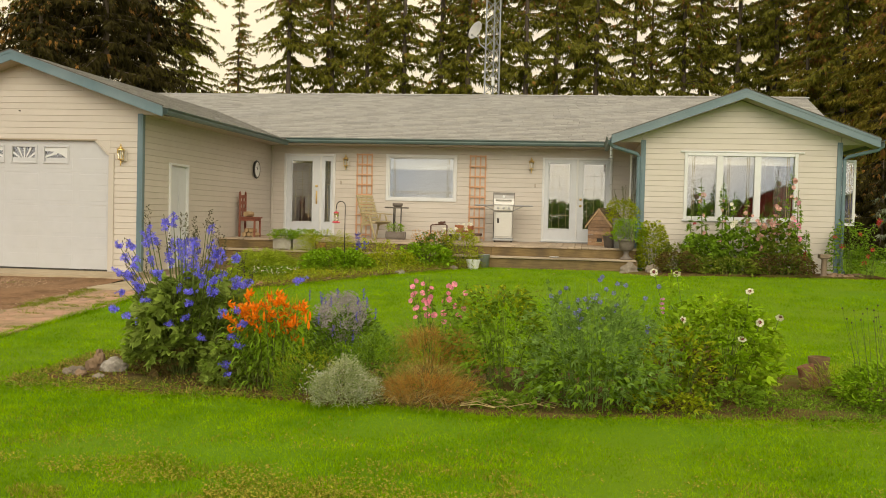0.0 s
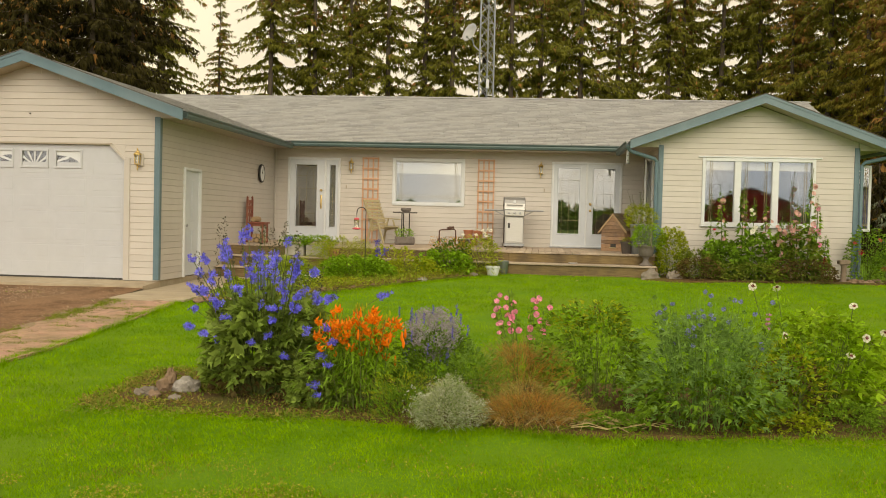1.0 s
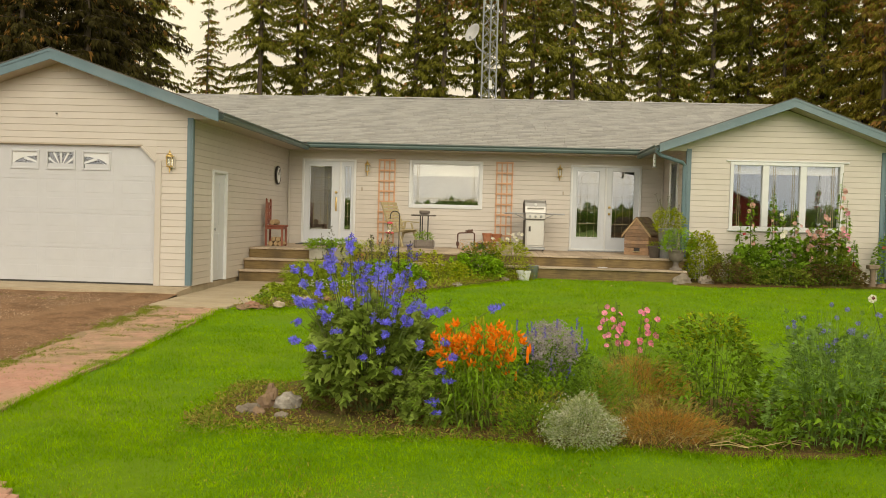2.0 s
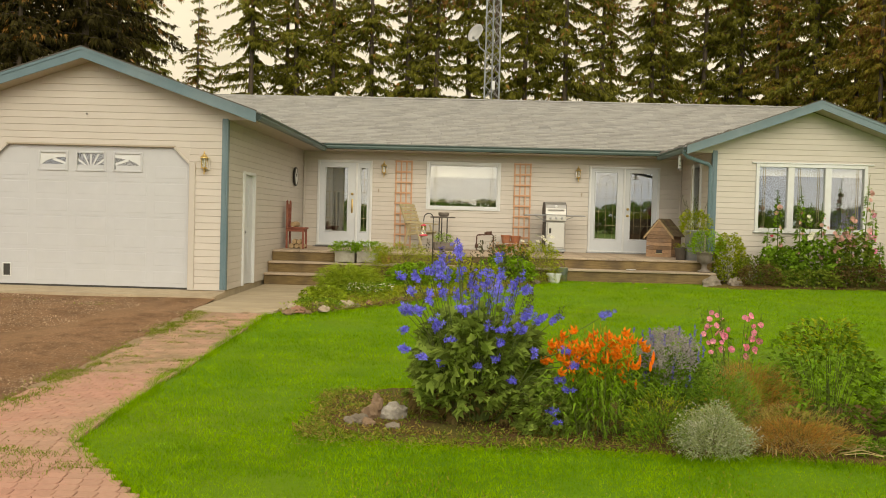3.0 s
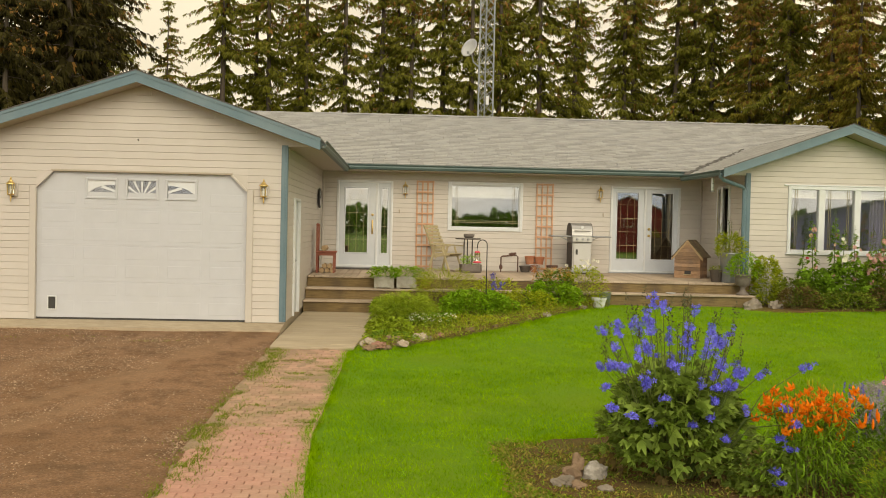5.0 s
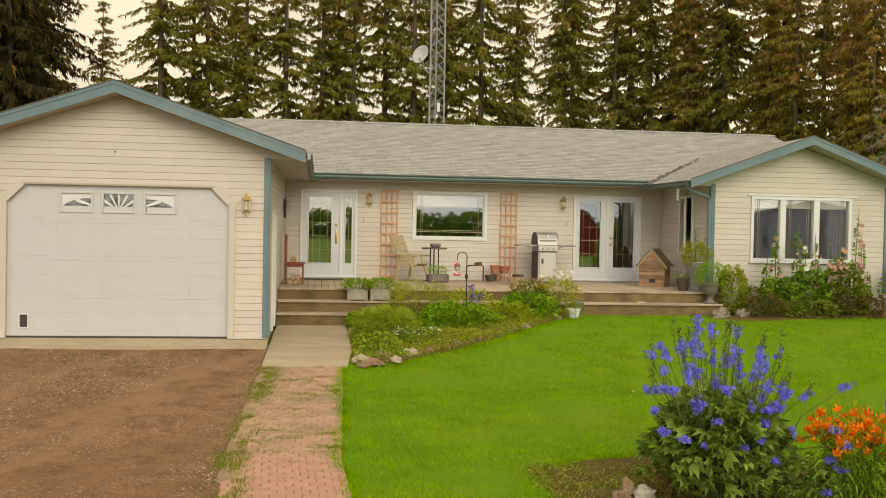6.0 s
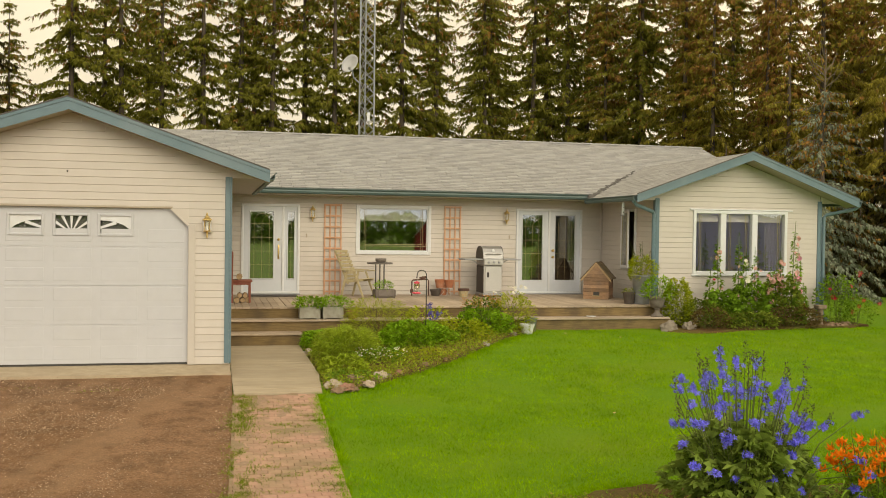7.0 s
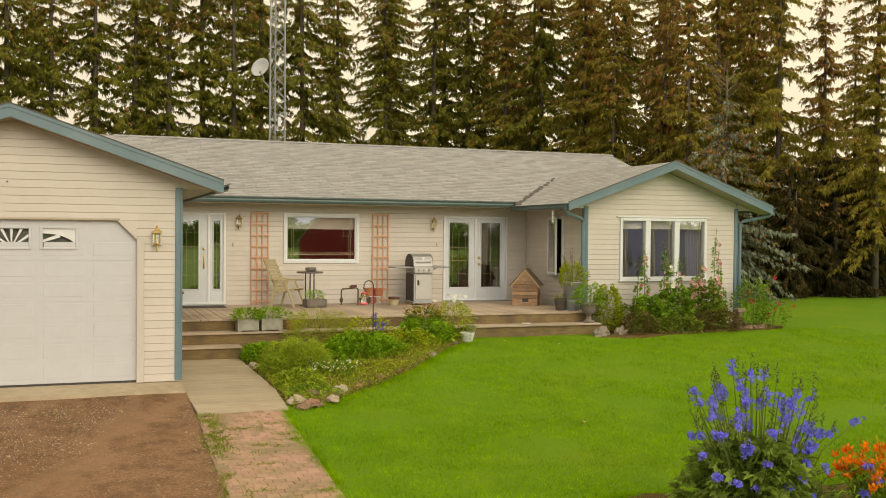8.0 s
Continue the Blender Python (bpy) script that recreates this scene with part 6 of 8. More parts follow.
M["hay_olive"] = fol("olive_dry_grass", (0.297, 0.270, 0.059), (0.378, 0.270, 0.076), 0.3, 0.2)


def plant(name, x, y, label, group="", z=None):
    return thing(name, (x, y, (gz(y, x) if z is None else z)), label, "plant", group)


def leafy(t, seed, n, rx, ry, h, L, Wd, m, lobes=1, stems=10, spread=0.9, droop=0.2, low=0.05, name="foliage", shell=0.45, up=0.8):
    rng = np.random.default_rng(seed)
    P, D = dome(rng, n, rx, ry, h, low, shell)
    V, _ = leaves(P, D, rng.uniform(0.7, 1.15, n) * L, rng.uniform(0.8, 1.2, n) * Wd, rng, lobes, spread, droop, up)
    foliage(name, V, M[m], t)
    if stems:
        g, lines = stalks(rng, stems, rx * 0.85, ry * 0.85, h * 0.9)
        part("stem_clump", g, M["stem"], t)
        return lines
    return []


# -- island bed: soil --
outline = [(2.76, -7.9), (2.88, -8.42), (3.3, -8.84), (4.05, -8.98), (5.0, -8.94), (5.9, -9.04), (6.6, -9.0), (7.3, -9.12), (7.95, -9.1), (8.6, -8.94), (9.7, -8.78), (10.5, -8.65), (11.4, -8.5), (12.6, -8.2), (12.8, -7.2), (11.8, -6.6), (10.3, -6.5), (8.6, -6.7), (7.0, -6.75), (5.6, -6.9), (4.6, -6.75), (3.9, -6.5), (3.3, -6.65), (2.85, -7.1)]


def soil_patch(name, poly, label, seed):
    c = Vector((sum(p[0] for p in poly) / len(poly), sum(p[1] for p in poly) / len(poly)))
    rings = (1.0, 0.97, 0.9, 0.78, 0.6, 0.4, 0.2)
    pts = []
    for i, p in enumerate(poly):
        q = poly[(i + 1) % len(poly)]
        for k in range(4):
            pts.append(Vector(p).lerp(Vector(q), k / 4))
    vs, n = [], len(pts)
    for j, r in enumerate(rings):
        for i, p in enumerate(pts):
            w = p + (c - p) * (1 - r)
            if j == 0:
                w += Vector((noise.noise((p.x * 2, p.y * 2, seed)), noise.noise((p.x * 2, p.y * 2, seed + 9)))) * 0.12
            vs.append((w.x, w.y, gz(w.y, w.x) + (-0.03 if j == 0 else 0.022 + 0.035 * noise.noise((w.x * 3, w.y * 3, seed)))))
    fs = [(j * n + i, j * n + (i + 1) % n, (j + 1) * n + (i + 1) % n, (j + 1) * n + i) for j in range(len(rings) - 1) for i in range(n)]
    fs.append(tuple((len(rings) - 1) * n + i for i in range(n)))
    return tagged(part(name, Geo().add(vs, fs), M["soil"]), label, "flower bed", kind="structure")


soil_patch("flower_bed_island", outline, "dark bare soil of the island flower bed", 2.0)
deck_bed = [(1.33, -1.95), (1.95, -1.62), (2.5, -1.0), (3.2, -0.35), (3.9, 0.45), (4.5, 1.3), (5.0, 2.05), (5.5, 2.65), (6.05, 3.1), (6.05, 3.48), (4.5, 3.48), (3.0, 3.48), (1.42, 3.48), (1.38, 1.5), (1.36, 0.0)]
soil_patch("flower_bed_deck", deck_bed, "overgrown soil bed before the deck", 5.0)
wing_bed = [(8.75, 2.95), (9.6, 2.75), (10.6, 3.0), (11.6, 3.2), (12.6, 3.3), (13.4, 3.35), (14.1, 3.7), (14.0, 4.6), (13.3, 4.4), (11.5, 4.42), (9.3, 4.42), (9.15, 3.6)]
soil_patch("flower_bed_wing", wing_bed, "planted soil bed under the wing window", 7.0)

# -- delphinium --
t = plant("delphinium", 4.22, -8.02, "large clump of violet-blue delphinium with lobed leaves", z=-0.43)
rng = np.random.default_rng(31)
P, D = dome(rng, 780, 0.56, 0.50, 0.90, 0.14, 0.65)
V, _ = leaves(P, D, rng.uniform(0.07, 0.165, 780), rng.uniform(0.075, 0.13, 780), rng, 5, 1.2, 0.28, 0.9)
foliage("foliage", V, M["leaf_delph"], t)
P, D = dome(rng, 120, 0.50, 0.42, 0.30, 0.02, 0.6)
V, _ = leaves(P, D, rng.uniform(0.06, 0.11, 120), 0.05, rng, 5, 1.2, 0.5)
foliage("withered_foliage", V, M["leaf_brown"], t, "browned lower leaves")
g, sp, pods = Geo(), [], []
tips = []
for i in range(58):
    a = rng.uniform(0, 2 * math.pi)
    k = math.sqrt(rng.random())
    tips.append((math.cos(a) * 0.66 * k - 0.04, math.sin(a) * 0.50 * k, (1.66 - 0.40 * k) * rng.uniform(0.66, 1.04), 0.9 if rng.random() < 0.74 else 0.0))
# outliers that lean far out, low flowers among them
tips += [(-0.64, -0.1, 0.80, 1), (-0.60, 0.0, 0.98, 1), (-0.52, -0.2, 1.02, 1), (-0.62, -0.3, 0.66, 1), (-0.45, -0.35, 0.60, 1), (-0.30, -0.42, 0.56, 1),
         (0.40, -0.3, 0.86, 1), (0.55, -0.1, 0.98, 1), (0.70, -0.2, 0.96, 1), (0.62, 0.1, 0.94, 1), (0.74, -0.60, 0.72, 1), (0.80, -0.62, 0.60, 1), (0.70, -0.60, 0.48, 1), (0.76, -0.64, 0.40, 1), (0.64, -0.64, 0.22, 1), (0.68, -0.66, 0.13, 1),
         (-0.35, -0.38, 0.95, 1), (-0.12, -0.42, 1.05, 1), (0.10, -0.42, 0.92, 1), (0.28, -0.36, 1.08, 1), (-0.22, -0.45, 0.78, 1), (0.42, -0.36, 1.0, 1), (-0.02, -0.40, 1.22, 1), (0.2, -0.44, 0.76, 1), (-0.42, -0.3, 1.16, 1), (0.02, -0.3, 1.36, 1),
         (0.95, -0.1, 0.60, 0.5), (1.18, 0.0, 1.00, 0.4), (0.18, -0.45, 0.62, 1), (0.02, -0.45, 0.55, 1), (0.30, -0.40, 0.42, 1), (0.5, -0.35, 0.66, 1)]
for x, y, h, fl in tips:
    b = Vector((x * 0.25, y * 0.25, 0))
    tip = Vector((x, y, h))
    lean = abs(x) > 0.55 or h < 0.7
    mid = b.lerp(tip, 0.5) + Vector((0, 0, 0.22 if lean else 0.05))
    pts = [b, b.lerp(mid, 0.6), mid, mid.lerp(tip, 0.6), tip]
    g.tube(pts, [0.007, 0.006, 0.005, 0.004, 0.003], 4, False)
    n = int(rng.uniform(9, 24)) if fl else 0
    f0 = rng.uniform(0.82, 0.91) if h > 0.9 else 0.94
    for f in rng.uniform(f0, 0.98, n):
        p = along(pts, f)
        sp.append((p.x + rng.normal(0, 0.019), p.y + rng.normal(0, 0.019), p.z + rng.normal(0, 0.012)))
    if (not fl) or (h > 0.9 and rng.random() < 0.45):
        ln = rng.uniform(0.1, 0.24)
        for f in np.linspace(0, 1, 26):
            pods.append((tip.x + (tip.x - mid.x) * 0.1 * f + rng.normal(0, 0.010), tip.y + rng.normal(0, 0.010), tip.z - 0.04 + ln * f))
part("stem_clump", g, M["stem"], t)
foliage("bloom", florets(rng, np.array(sp), rng.uniform(0.020, 0.030, len(sp)), 5, 0.15), M["f_blue"], t, "violet-blue flower spikes")
pods = np.array(pods)
V, _ = leaves(pods, unit(rng.normal(0, 1, pods.shape) + np.array([0, 0, 1.2])), 0.030, 0.012, rng)
foliage("seed_spike_spray", V, M["seedpod"], t, "spent olive seed spikes")

# -- tiger lilies --
t = plant("tiger_lily", 5.22, -8.50, "clump of orange tiger lilies with narrow leaves", z=-0.43)
rng = np.random.default_rng(32)
g, lines = stalks(rng, 27, 0.38, 0.30, 0.86, 0.0045, 0.3, 0.55)
part("stem_clump", g, M["stem"], t)
P, D = [], []
for pts in lines:
    for f in np.linspace(0.18, 0.90, 34):
        p = along(pts, f)
        a = rng.uniform(0, 2 * math.pi)
        P.append(p)
        D.append((math.cos(a), math.sin(a), 0.55))
V, _ = leaves(np.array(P), np.array(D), rng.uniform(0.10, 0.19, len(P)), 0.016, rng, 1, 1, 0.55, 1.5)
foliage("foliage", V, M["leaf_bright"], t, "narrow bright green leaves")
P, D = dome(rng, 900, 0.46, 0.34, 0.58, 0.02, 0.6)
V, _ = leaves(P, D, rng.uniform(0.08, 0.14, 900), 0.018, rng, 1, 1, 0.55, 1.2)
foliage("lower_foliage", V, M["leaf_mid"], t)
Vp, buds, gbuds = [], Geo(), Geo()
for i, pts in enumerate(lines):
    tip = pts[-1]
    for j in range(int(rng.integers(3, 6))):
        c = Vector((tip.x + rng.normal(0, 0.06), tip.y + rng.normal(0, 0.05), tip.z - 0.01 - 0.045 * j + rng.normal(0, 0.02)))
        ax = Vector((rng.normal(0, 0.5), -0.6 + rng.normal(0, 0.3), -0.55)).normalized()
        if rng.random() < 0.25:
            buds.lathe([(0.002, 0.0), (0.011, 0.02), (0.012, 0.05), (0.006, 0.08), (0.001, 0.09)], 6, (c.x + 0.12, c.y, c.z - 0.14))
            continue
        u = ax.orthogonal().normalized()
        v = ax.cross(u)
        for k in range(6):
            a = 2 * math.pi * k / 6 + i
            d = u * math.cos(a) + v * math.sin(a)
            s = ax.cross(d)
            p0, p1, p2, p3 = c, c + ax * 0.030 + d * 0.015, c + ax * 0.027 + d * 0.036, c - ax * 0.007 + d * 0.043
            Vp += [p0 - s * 0.003, p0 + s * 0.003, p1 + s * 0.011, p1 - s * 0.011]
            Vp += [p1 - s * 0.011, p1 + s * 0.011, p2 + s * 0.012, p2 - s * 0.012]
            Vp += [p2 - s * 0.012, p2 + s * 0.012, p3 + s * 0.002, p3 - s * 0.002]
    for j in range(2):
        gbuds.lathe([(0.002, 0.0), (0.006, 0.015), (0.006, 0.035), (0.001, 0.05)], 5, (tip.x + rng.normal(0, 0.02), tip.y + rng.normal(0, 0.02), tip.z))
foliage("bloom", np.array([tuple(p) for p in Vp]), M["f_orange"], t, "recurved orange petals")
part("bud_spray", buds, M["f_orange"], t)
part("green_bud_spray", gbuds, M["leaf_yellow"], t)

# -- lilac-grey mound with violet spikes --
t = plant("veronica", 5.85, -8.28, "grey-lilac flowering clump with violet spikes", z=-0.43)
rng = np.random.default_rng(33)
leafy(t, 331, 2200, 0.38, 0.34, 0.64, 0.07, 0.022, "leaf_dark", stems=14, shell=0.7)
D = unit(rng.normal(0, 1, (4200, 3)))
P = D * (0.7 + 0.35 * rng.random((4200, 1))) * np.array([0.24, 0.22, 0.22]) + np.array([-0.02, 0, 0.66])
P = P + 0.03 * np.sin(P[:, [1, 2, 0]] * 40)
foliage("flower_cloud", florets(rng, P, 0.009, 4, 0.1), M["f_lilac"], t, "pale lilac flower heads")
C = []
for i in range(34):
    a, k = rng.uniform(0, 6.28), rng.uniform(0.5, 1.1)
    x, y, z = math.cos(a) * 0.30 * k, math.sin(a) * 0.28 * k, rng.uniform(0.35, 0.86)
    for f in np.linspace(0, 0.09, 12):
        C.append((x + rng.normal(0, 0.004), y + rng.normal(0, 0.004), z + f))
foliage("spike_spray", florets(rng, np.array(C), 0.011, 4, 0.2), M["f_deepblue"], t, "deep violet flower spikes")
# -- low grey-white mound --
t = plant("babys_breath", 6.03, -9.06, "low mound of grey-white baby's breath", z=-0.43)
rng = np.random.default_rng(34)
P, D = dome(rng, 4200, 0.27, 0.22, 0.30, 0.03, 0.85)
P[:, 2] *= 1 + 0.30 * np.sin(P[:, 0] * 17 + 1.0) * np.cos(P[:, 1] * 13)
V, _ = leaves(P, D, rng.uniform(0.04, 0.10, 4200), 0.0045, rng)
foliage("twig_tuft", V, M["leaf_silver"], t)
P, D = dome(rng, 1500, 0.30, 0.25, 0.34, 0.08, 0.5)
P[:, 2] *= 1 + 0.30 * np.sin(P[:, 0] * 17 + 1.0) * np.cos(P[:, 1] * 13)
foliage("bloom", florets(rng, P, 0.0065, 4, 0.1), M["f_grey"], t, "tiny grey-white flowers")


def fuzz(t, seed, n, rx, ry, h, m, L=0.10, w=0.004, name="stalk_tuft", low=0.03):
    rng = np.random.default_rng(seed)
    P, D = dome(rng, n, rx, ry, h, low, 0.6)
    V, _ = leaves(P, D + np.array([0, 0, 0.6]), rng.uniform(0.6, 1.3, n) * L, w, rng, 1, 1, 0.3)
    foliage(name, V, M[m], t)


t = plant("dried_yarrow", 6.62, -7.95, "rusty orange clump of dried fine stalks", z=-0.42)
fuzz(t, 35, 3000, 0.38, 0.32, 0.46, "straw", 0.12, 0.0045)
fuzz(t, 351, 2200, 0.46, 0.36, 0.52, "hay_olive", name="dry_blade_tuft")
fuzz(t, 352, 900, 0.46, 0.36, 0.68, "leaf_blue", 0.08, 0.003, "fine_twig_tuft", 0.4)
t = plant("dried_grass", 6.72, -8.85, "low straw-coloured clump of dead grass", z=-0.43)
fuzz(t, 36, 1900, 0.44, 0.26, 0.30, "hay_olive")
fuzz(t, 361, 2600, 0.40, 0.24, 0.20, "straw", name="dry_blade_tuft")
g = Geo()
rng = np.random.default_rng(37)
for i in range(40):
    x, y, a = rng.uniform(-0.4, 0.4), rng.uniform(-0.25, 0.25), rng.uniform(0, 6.28)
    g.tube([(x, y, 0.02), (x + 0.09 * math.cos(a), y + 0.09 * math.sin(a), 0.10), (x + 0.2 * math.cos(a), y + 0.2 * math.sin(a), 0.06)], 0.0025, 4, False)
part("stalk_tuft", g, M["straw_pale"], t)

# -- pink mallow --
t = plant("pink_mallow", 6.62, -7.42, "tall pink-flowered mallow on thin stems", z=-0.42)
rng = np.random.default_rng(38)
g, lines = stalks(rng, 13, 0.34, 0.22, 1.02, 0.005, 0.2, 0.4)
part("stem_clump", g, M["stem"], t)
C, P, D = [], [], []
for pts in lines:
    for f in rng.uniform(0.60, 1.0, 3):
        p = along(pts, f)
        C.append((p.x + rng.normal(0, 0.02), p.y - 0.02, p.z))
    for f in rng.uniform(0.1, 0.95, 16):
        P.append(along(pts, f))
        D.append(rng.normal(0, 1, 3))
V, _ = leaves(np.array(P), np.array(D), 0.06, 0.035, rng, 3, 0.8)
foliage("foliage", V, M["leaf_mid"], t)
foliage("bloom", florets(rng, np.array(C), rng.uniform(0.022, 0.036, len(C)), 5, 0.3, np.array([0, -0.9, 0.2]), 0.8, 5.2), M["f_pink"], t, "rose-pink open flowers")

# -- leafy green clump --
t = plant("goldenrod", 7.28, -7.95, "dense leafy green clump with yellowish tips", z=-0.42)
lines = leafy(t, 39, 1500, 0.46, 0.40, 0.84, 0.09, 0.034, "leaf_mid", stems=26, droop=0.35)
leafy(t, 391, 420, 0.40, 0.34, 0.88, 0.06, 0.02, "leaf_yellow", stems=0, low=0.7, name="young_growth")
rng = np.random.default_rng(392)
C = np.array([(tip.x * 1.05, tip.y, 0.80 + rng.uniform(0, 0.14)) for pts in lines[:9] for tip in [pts[-1]] for _ in range(16)])
V, _ = leaves(C + rng.normal(0, 0.02, C.shape), rng.normal(0, 1, C.shape), 0.03, 0.008, rng)
foliage("spike_spray", V, M["leaf_brown"], t, "brownish spent tips")
# dead stalks on the soil
t = plant("cut_stalks", 7.15, -8.85, "pale cut stalks lying on the soil", z=-0.43)
g = Geo()
for i in range(26):
    x, y, a = rng.uniform(-0.35, 0.45), rng.uniform(-0.2, 0.2), rng.normal(0, 0.5)
    ln = rng.uniform(0.15, 0.4)
    g.tube([(x, y, 0.04), (x + ln * 0.5, y + a * 0.1, 0.06 + rng.uniform(0, 0.03)), (x + ln, y + a * 0.2, 0.04)], 0.004, 4, False)
part("stalk_tuft", g, M["straw_pale"], t)

# -- globe thistle --
t = plant("globe_thistle", 8.12, -8.62, "tall globe thistle with jagged grey-green leaves", z=-0.43)
leafy(t, 40, 1500, 0.60, 0.48, 0.86, 0.085, 0.026, "leaf_blue", lobes=3, stems=0, spread=0.6, droop=0.2, shell=0.7)
leafy(t, 401, 460, 0.54, 0.44, 0.42, 0.12, 0.055, "leaf_mid", lobes=3, stems=0, spread=0.6, droop=0.4, name="lower_foliage")
rng = np.random.default_rng(41)
g, lines = stalks(rng, 58, 0.64, 0.48, 1.06, 0.004, 0.2, 0.5)
lines = [[p * float(f) for p in pts] for pts, f in zip(lines, rng.uniform(0.72, 1.05, len(lines)))]
part("stem_clump", g, M["leaf_blue"], t)
C, C2 = [], []
for i, pts in enumerate(lines):
    p = pts[-1]
    q = np.array(p)
    dirs = unit(rng.normal(0, 1, (46, 3)))
    (C if rng.random() < 0.62 else C2).append((q, dirs))
for nm, lst, m, lab in (("blue_globe_spray", C, "f_steel", "steel-blue spiky flower globes"), ("grey_globe_spray", C2, "leaf_blue", "unopened grey-green globes")):
    P = np.concatenate([np.repeat(q[None], 46, 0) for q, d in lst])
    D = np.concatenate([d for q, d in lst])
    V, _ = leaves(P + D * 0.004, D, 0.019, 0.010, rng, 1, 1, 0.0, 0.3, 0.7)
    foliage(nm, V, M[m], t, lab)
P = np.array([along(pts, f) for pts in lines for f in rng.uniform(0.5, 0.95, 5)])
V, _ = leaves(P, rng.normal(0, 1, P.shape), 0.07, 0.012, rng)
foliage("upper_foliage", V, M["leaf_blue"], t)

# -- yellowing clump with a magenta spike --
t = plant("yellowing_phlox", 8.88, -8.25, "yellowing leafy clump with brown stems", z=-0.43)
leafy(t, 42, 520, 0.36, 0.34, 0.62, 0.08, 0.026, "leaf_yellow", stems=16)
leafy(t, 421, 260, 0.34, 0.32, 0.50, 0.08, 0.026, "leaf_brown", stems=0, name="withered_foliage")
leafy(t, 422, 320, 0.40, 0.36, 0.74, 0.08, 0.03, "leaf_mid", stems=0, name="green_foliage")
rng = np.random.default_rng(43)
C = np.array([(-0.17 + rng.normal(0, 0.010), 0.0 + rng.normal(0, 0.010), z) for z in np.repeat(np.linspace(0.80, 0.92, 4), 9)])
foliage("bloom", florets(rng, C, 0.014, 5, 0.1), M["f_magenta"], t, "magenta flower spike")

# -- white hibiscus mallow --
t = plant("white_mallow", 9.30, -7.85, "bushy mallow with cream flowers and maroon eyes", z=-0.42)
leafy(t, 44, 900, 0.48, 0.42, 0.84, 0.11, 0.055, "leaf_mallow", lobes=3, stems=24, spread=0.7, droop=0.3)
leafy(t, 441, 160, 0.40, 0.36, 0.36, 0.14, 0.06, "leaf_lime", lobes=1, stems=0, name="lower_foliage")
rng = np.random.default_rng(45)
FL = [(0.20, -0.1, 0.98), (0.27, -0.25, 0.72), (0.47, -0.1, 0.76), (0.10, -0.4, 0.58), (-0.44, 0.0, 1.12), (-0.38, -0.1, 0.70), (-0.64, 0.05, 1.12), (0.40, 0.0, 0.66)]
g = Geo()
for x, y, z in FL:
    g.tube([(x * 0.4, y * 0.4, 0.1), (x * 0.8, y * 0.8, z * 0.6), (x, y + 0.01, z)], 0.004, 4, False)
part("stem_clump", g, M["stem"], t)
C = np.array(FL)
face = np.array([-0.1, -0.95, 0.25])
foliage("bloom", florets(np.random.default_rng(4), C, 0.040, 6, 0.2, face, 0.78, 4.8), M["f_white"], t, "creamy white open flowers")
foliage("eye_spray", florets(np.random.default_rng(4), C + np.array([-0.003, -0.030, 0.008]), 0.016, 6, 0.1, face, 0.8, 4.8), M["f_centre"], t, "dark maroon eyes")
rng = np.random.default_rng(46)
P = np.array([(-0.48 + rng.normal(0, 0.06), rng.normal(0, 0.05), rng.uniform(0.6, 1.15)) for _ in range(150)])
V, _ = leaves(P, rng.normal(0, 1, P.shape), 0.05, 0.022, rng)
foliage("tall_shoot", V, M["leaf_mallow"], t)

# -- seed-headed plant and low bush at the bed's end --
t = plant("coneflower", 10.84, -7.95, "thin stems with dark button seed heads over low leaves", z=-0.42)
leafy(t, 47, 2200, 0.60, 0.44, 0.34, 0.08, 0.026, "leaf_bright", stems=0)
leafy(t, 471, 420, 0.58, 0.42, 0.62, 0.09, 0.007, "leaf_lime", stems=0, name="fine_foliage")
rng = np.random.default_rng(48)
g, lines = stalks(rng, 30, 0.62, 0.4, 0.86, 0.003, 0.1, 0.7)
part("stem_clump", g, M["stem"], t)
sg = Geo()
for pts in lines:
    p = pts[-1]
    sg.lathe([(0.003, -0.006), (0.008, 0.0), (0.007, 0.008), (0.002, 0.013)], 6, tuple(p))
part("seed_head_spray", sg, M["seedpod"], t, "dark button seed heads")
t = plant("coarse_grass", 10.38, -7.42, "coarse grass tufts round the log and stump", z=-0.42)
fuzz(t, 620, 420, 0.26, 0.16, 0.24, "leaf_lime", 0.12, 0.006, "blade_tuft")
fuzz(t, 621, 260, 0.30, 0.18, 0.16, "hay_olive", 0.10, 0.006, "dry_blade_tuft")
t = plant("catmint", 11.75, -7.8, "low spreading grey-green bush at the bed's end", z=-0.42)
leafy(t, 49, 900, 0.65, 0.5, 0.55, 0.07, 0.02, "leaf_mid", stems=0)

# soft greens that fill the gaps between the clumps
t = plant("bindweed_tangle", 4.84, -8.45, "dark leafy weeds between delphinium and lilies", z=-0.43)
leafy(t, 610, 300, 0.30, 0.24, 0.38, 0.08, 0.06, "leaf_delph", lobes=5, stems=8, spread=1.1, droop=0.3)
t = plant("love_in_a_mist", 5.66, -8.95, "low feathery green seedlings", z=-0.43)
fuzz(t, 611, 900, 0.24, 0.18, 0.28, "leaf_mid", 0.09, 0.005, "blade_tuft")
fuzz(t, 612, 500, 0.3, 0.2, 0.40, "leaf_yellow", 0.08, 0.005, "young_blade_tuft")
t = plant("meadow_rue", 6.22, -8.55, "airy yellow-green foliage between the clumps", z=-0.43)
fuzz(t, 613, 2200, 0.28, 0.24, 0.50, "leaf_mid", 0.08, 0.006, "blade_tuft")
fuzz(t, 614, 800, 0.3, 0.26, 0.56, "leaf_blue", 0.07, 0.005, "fine_blade_tuft")

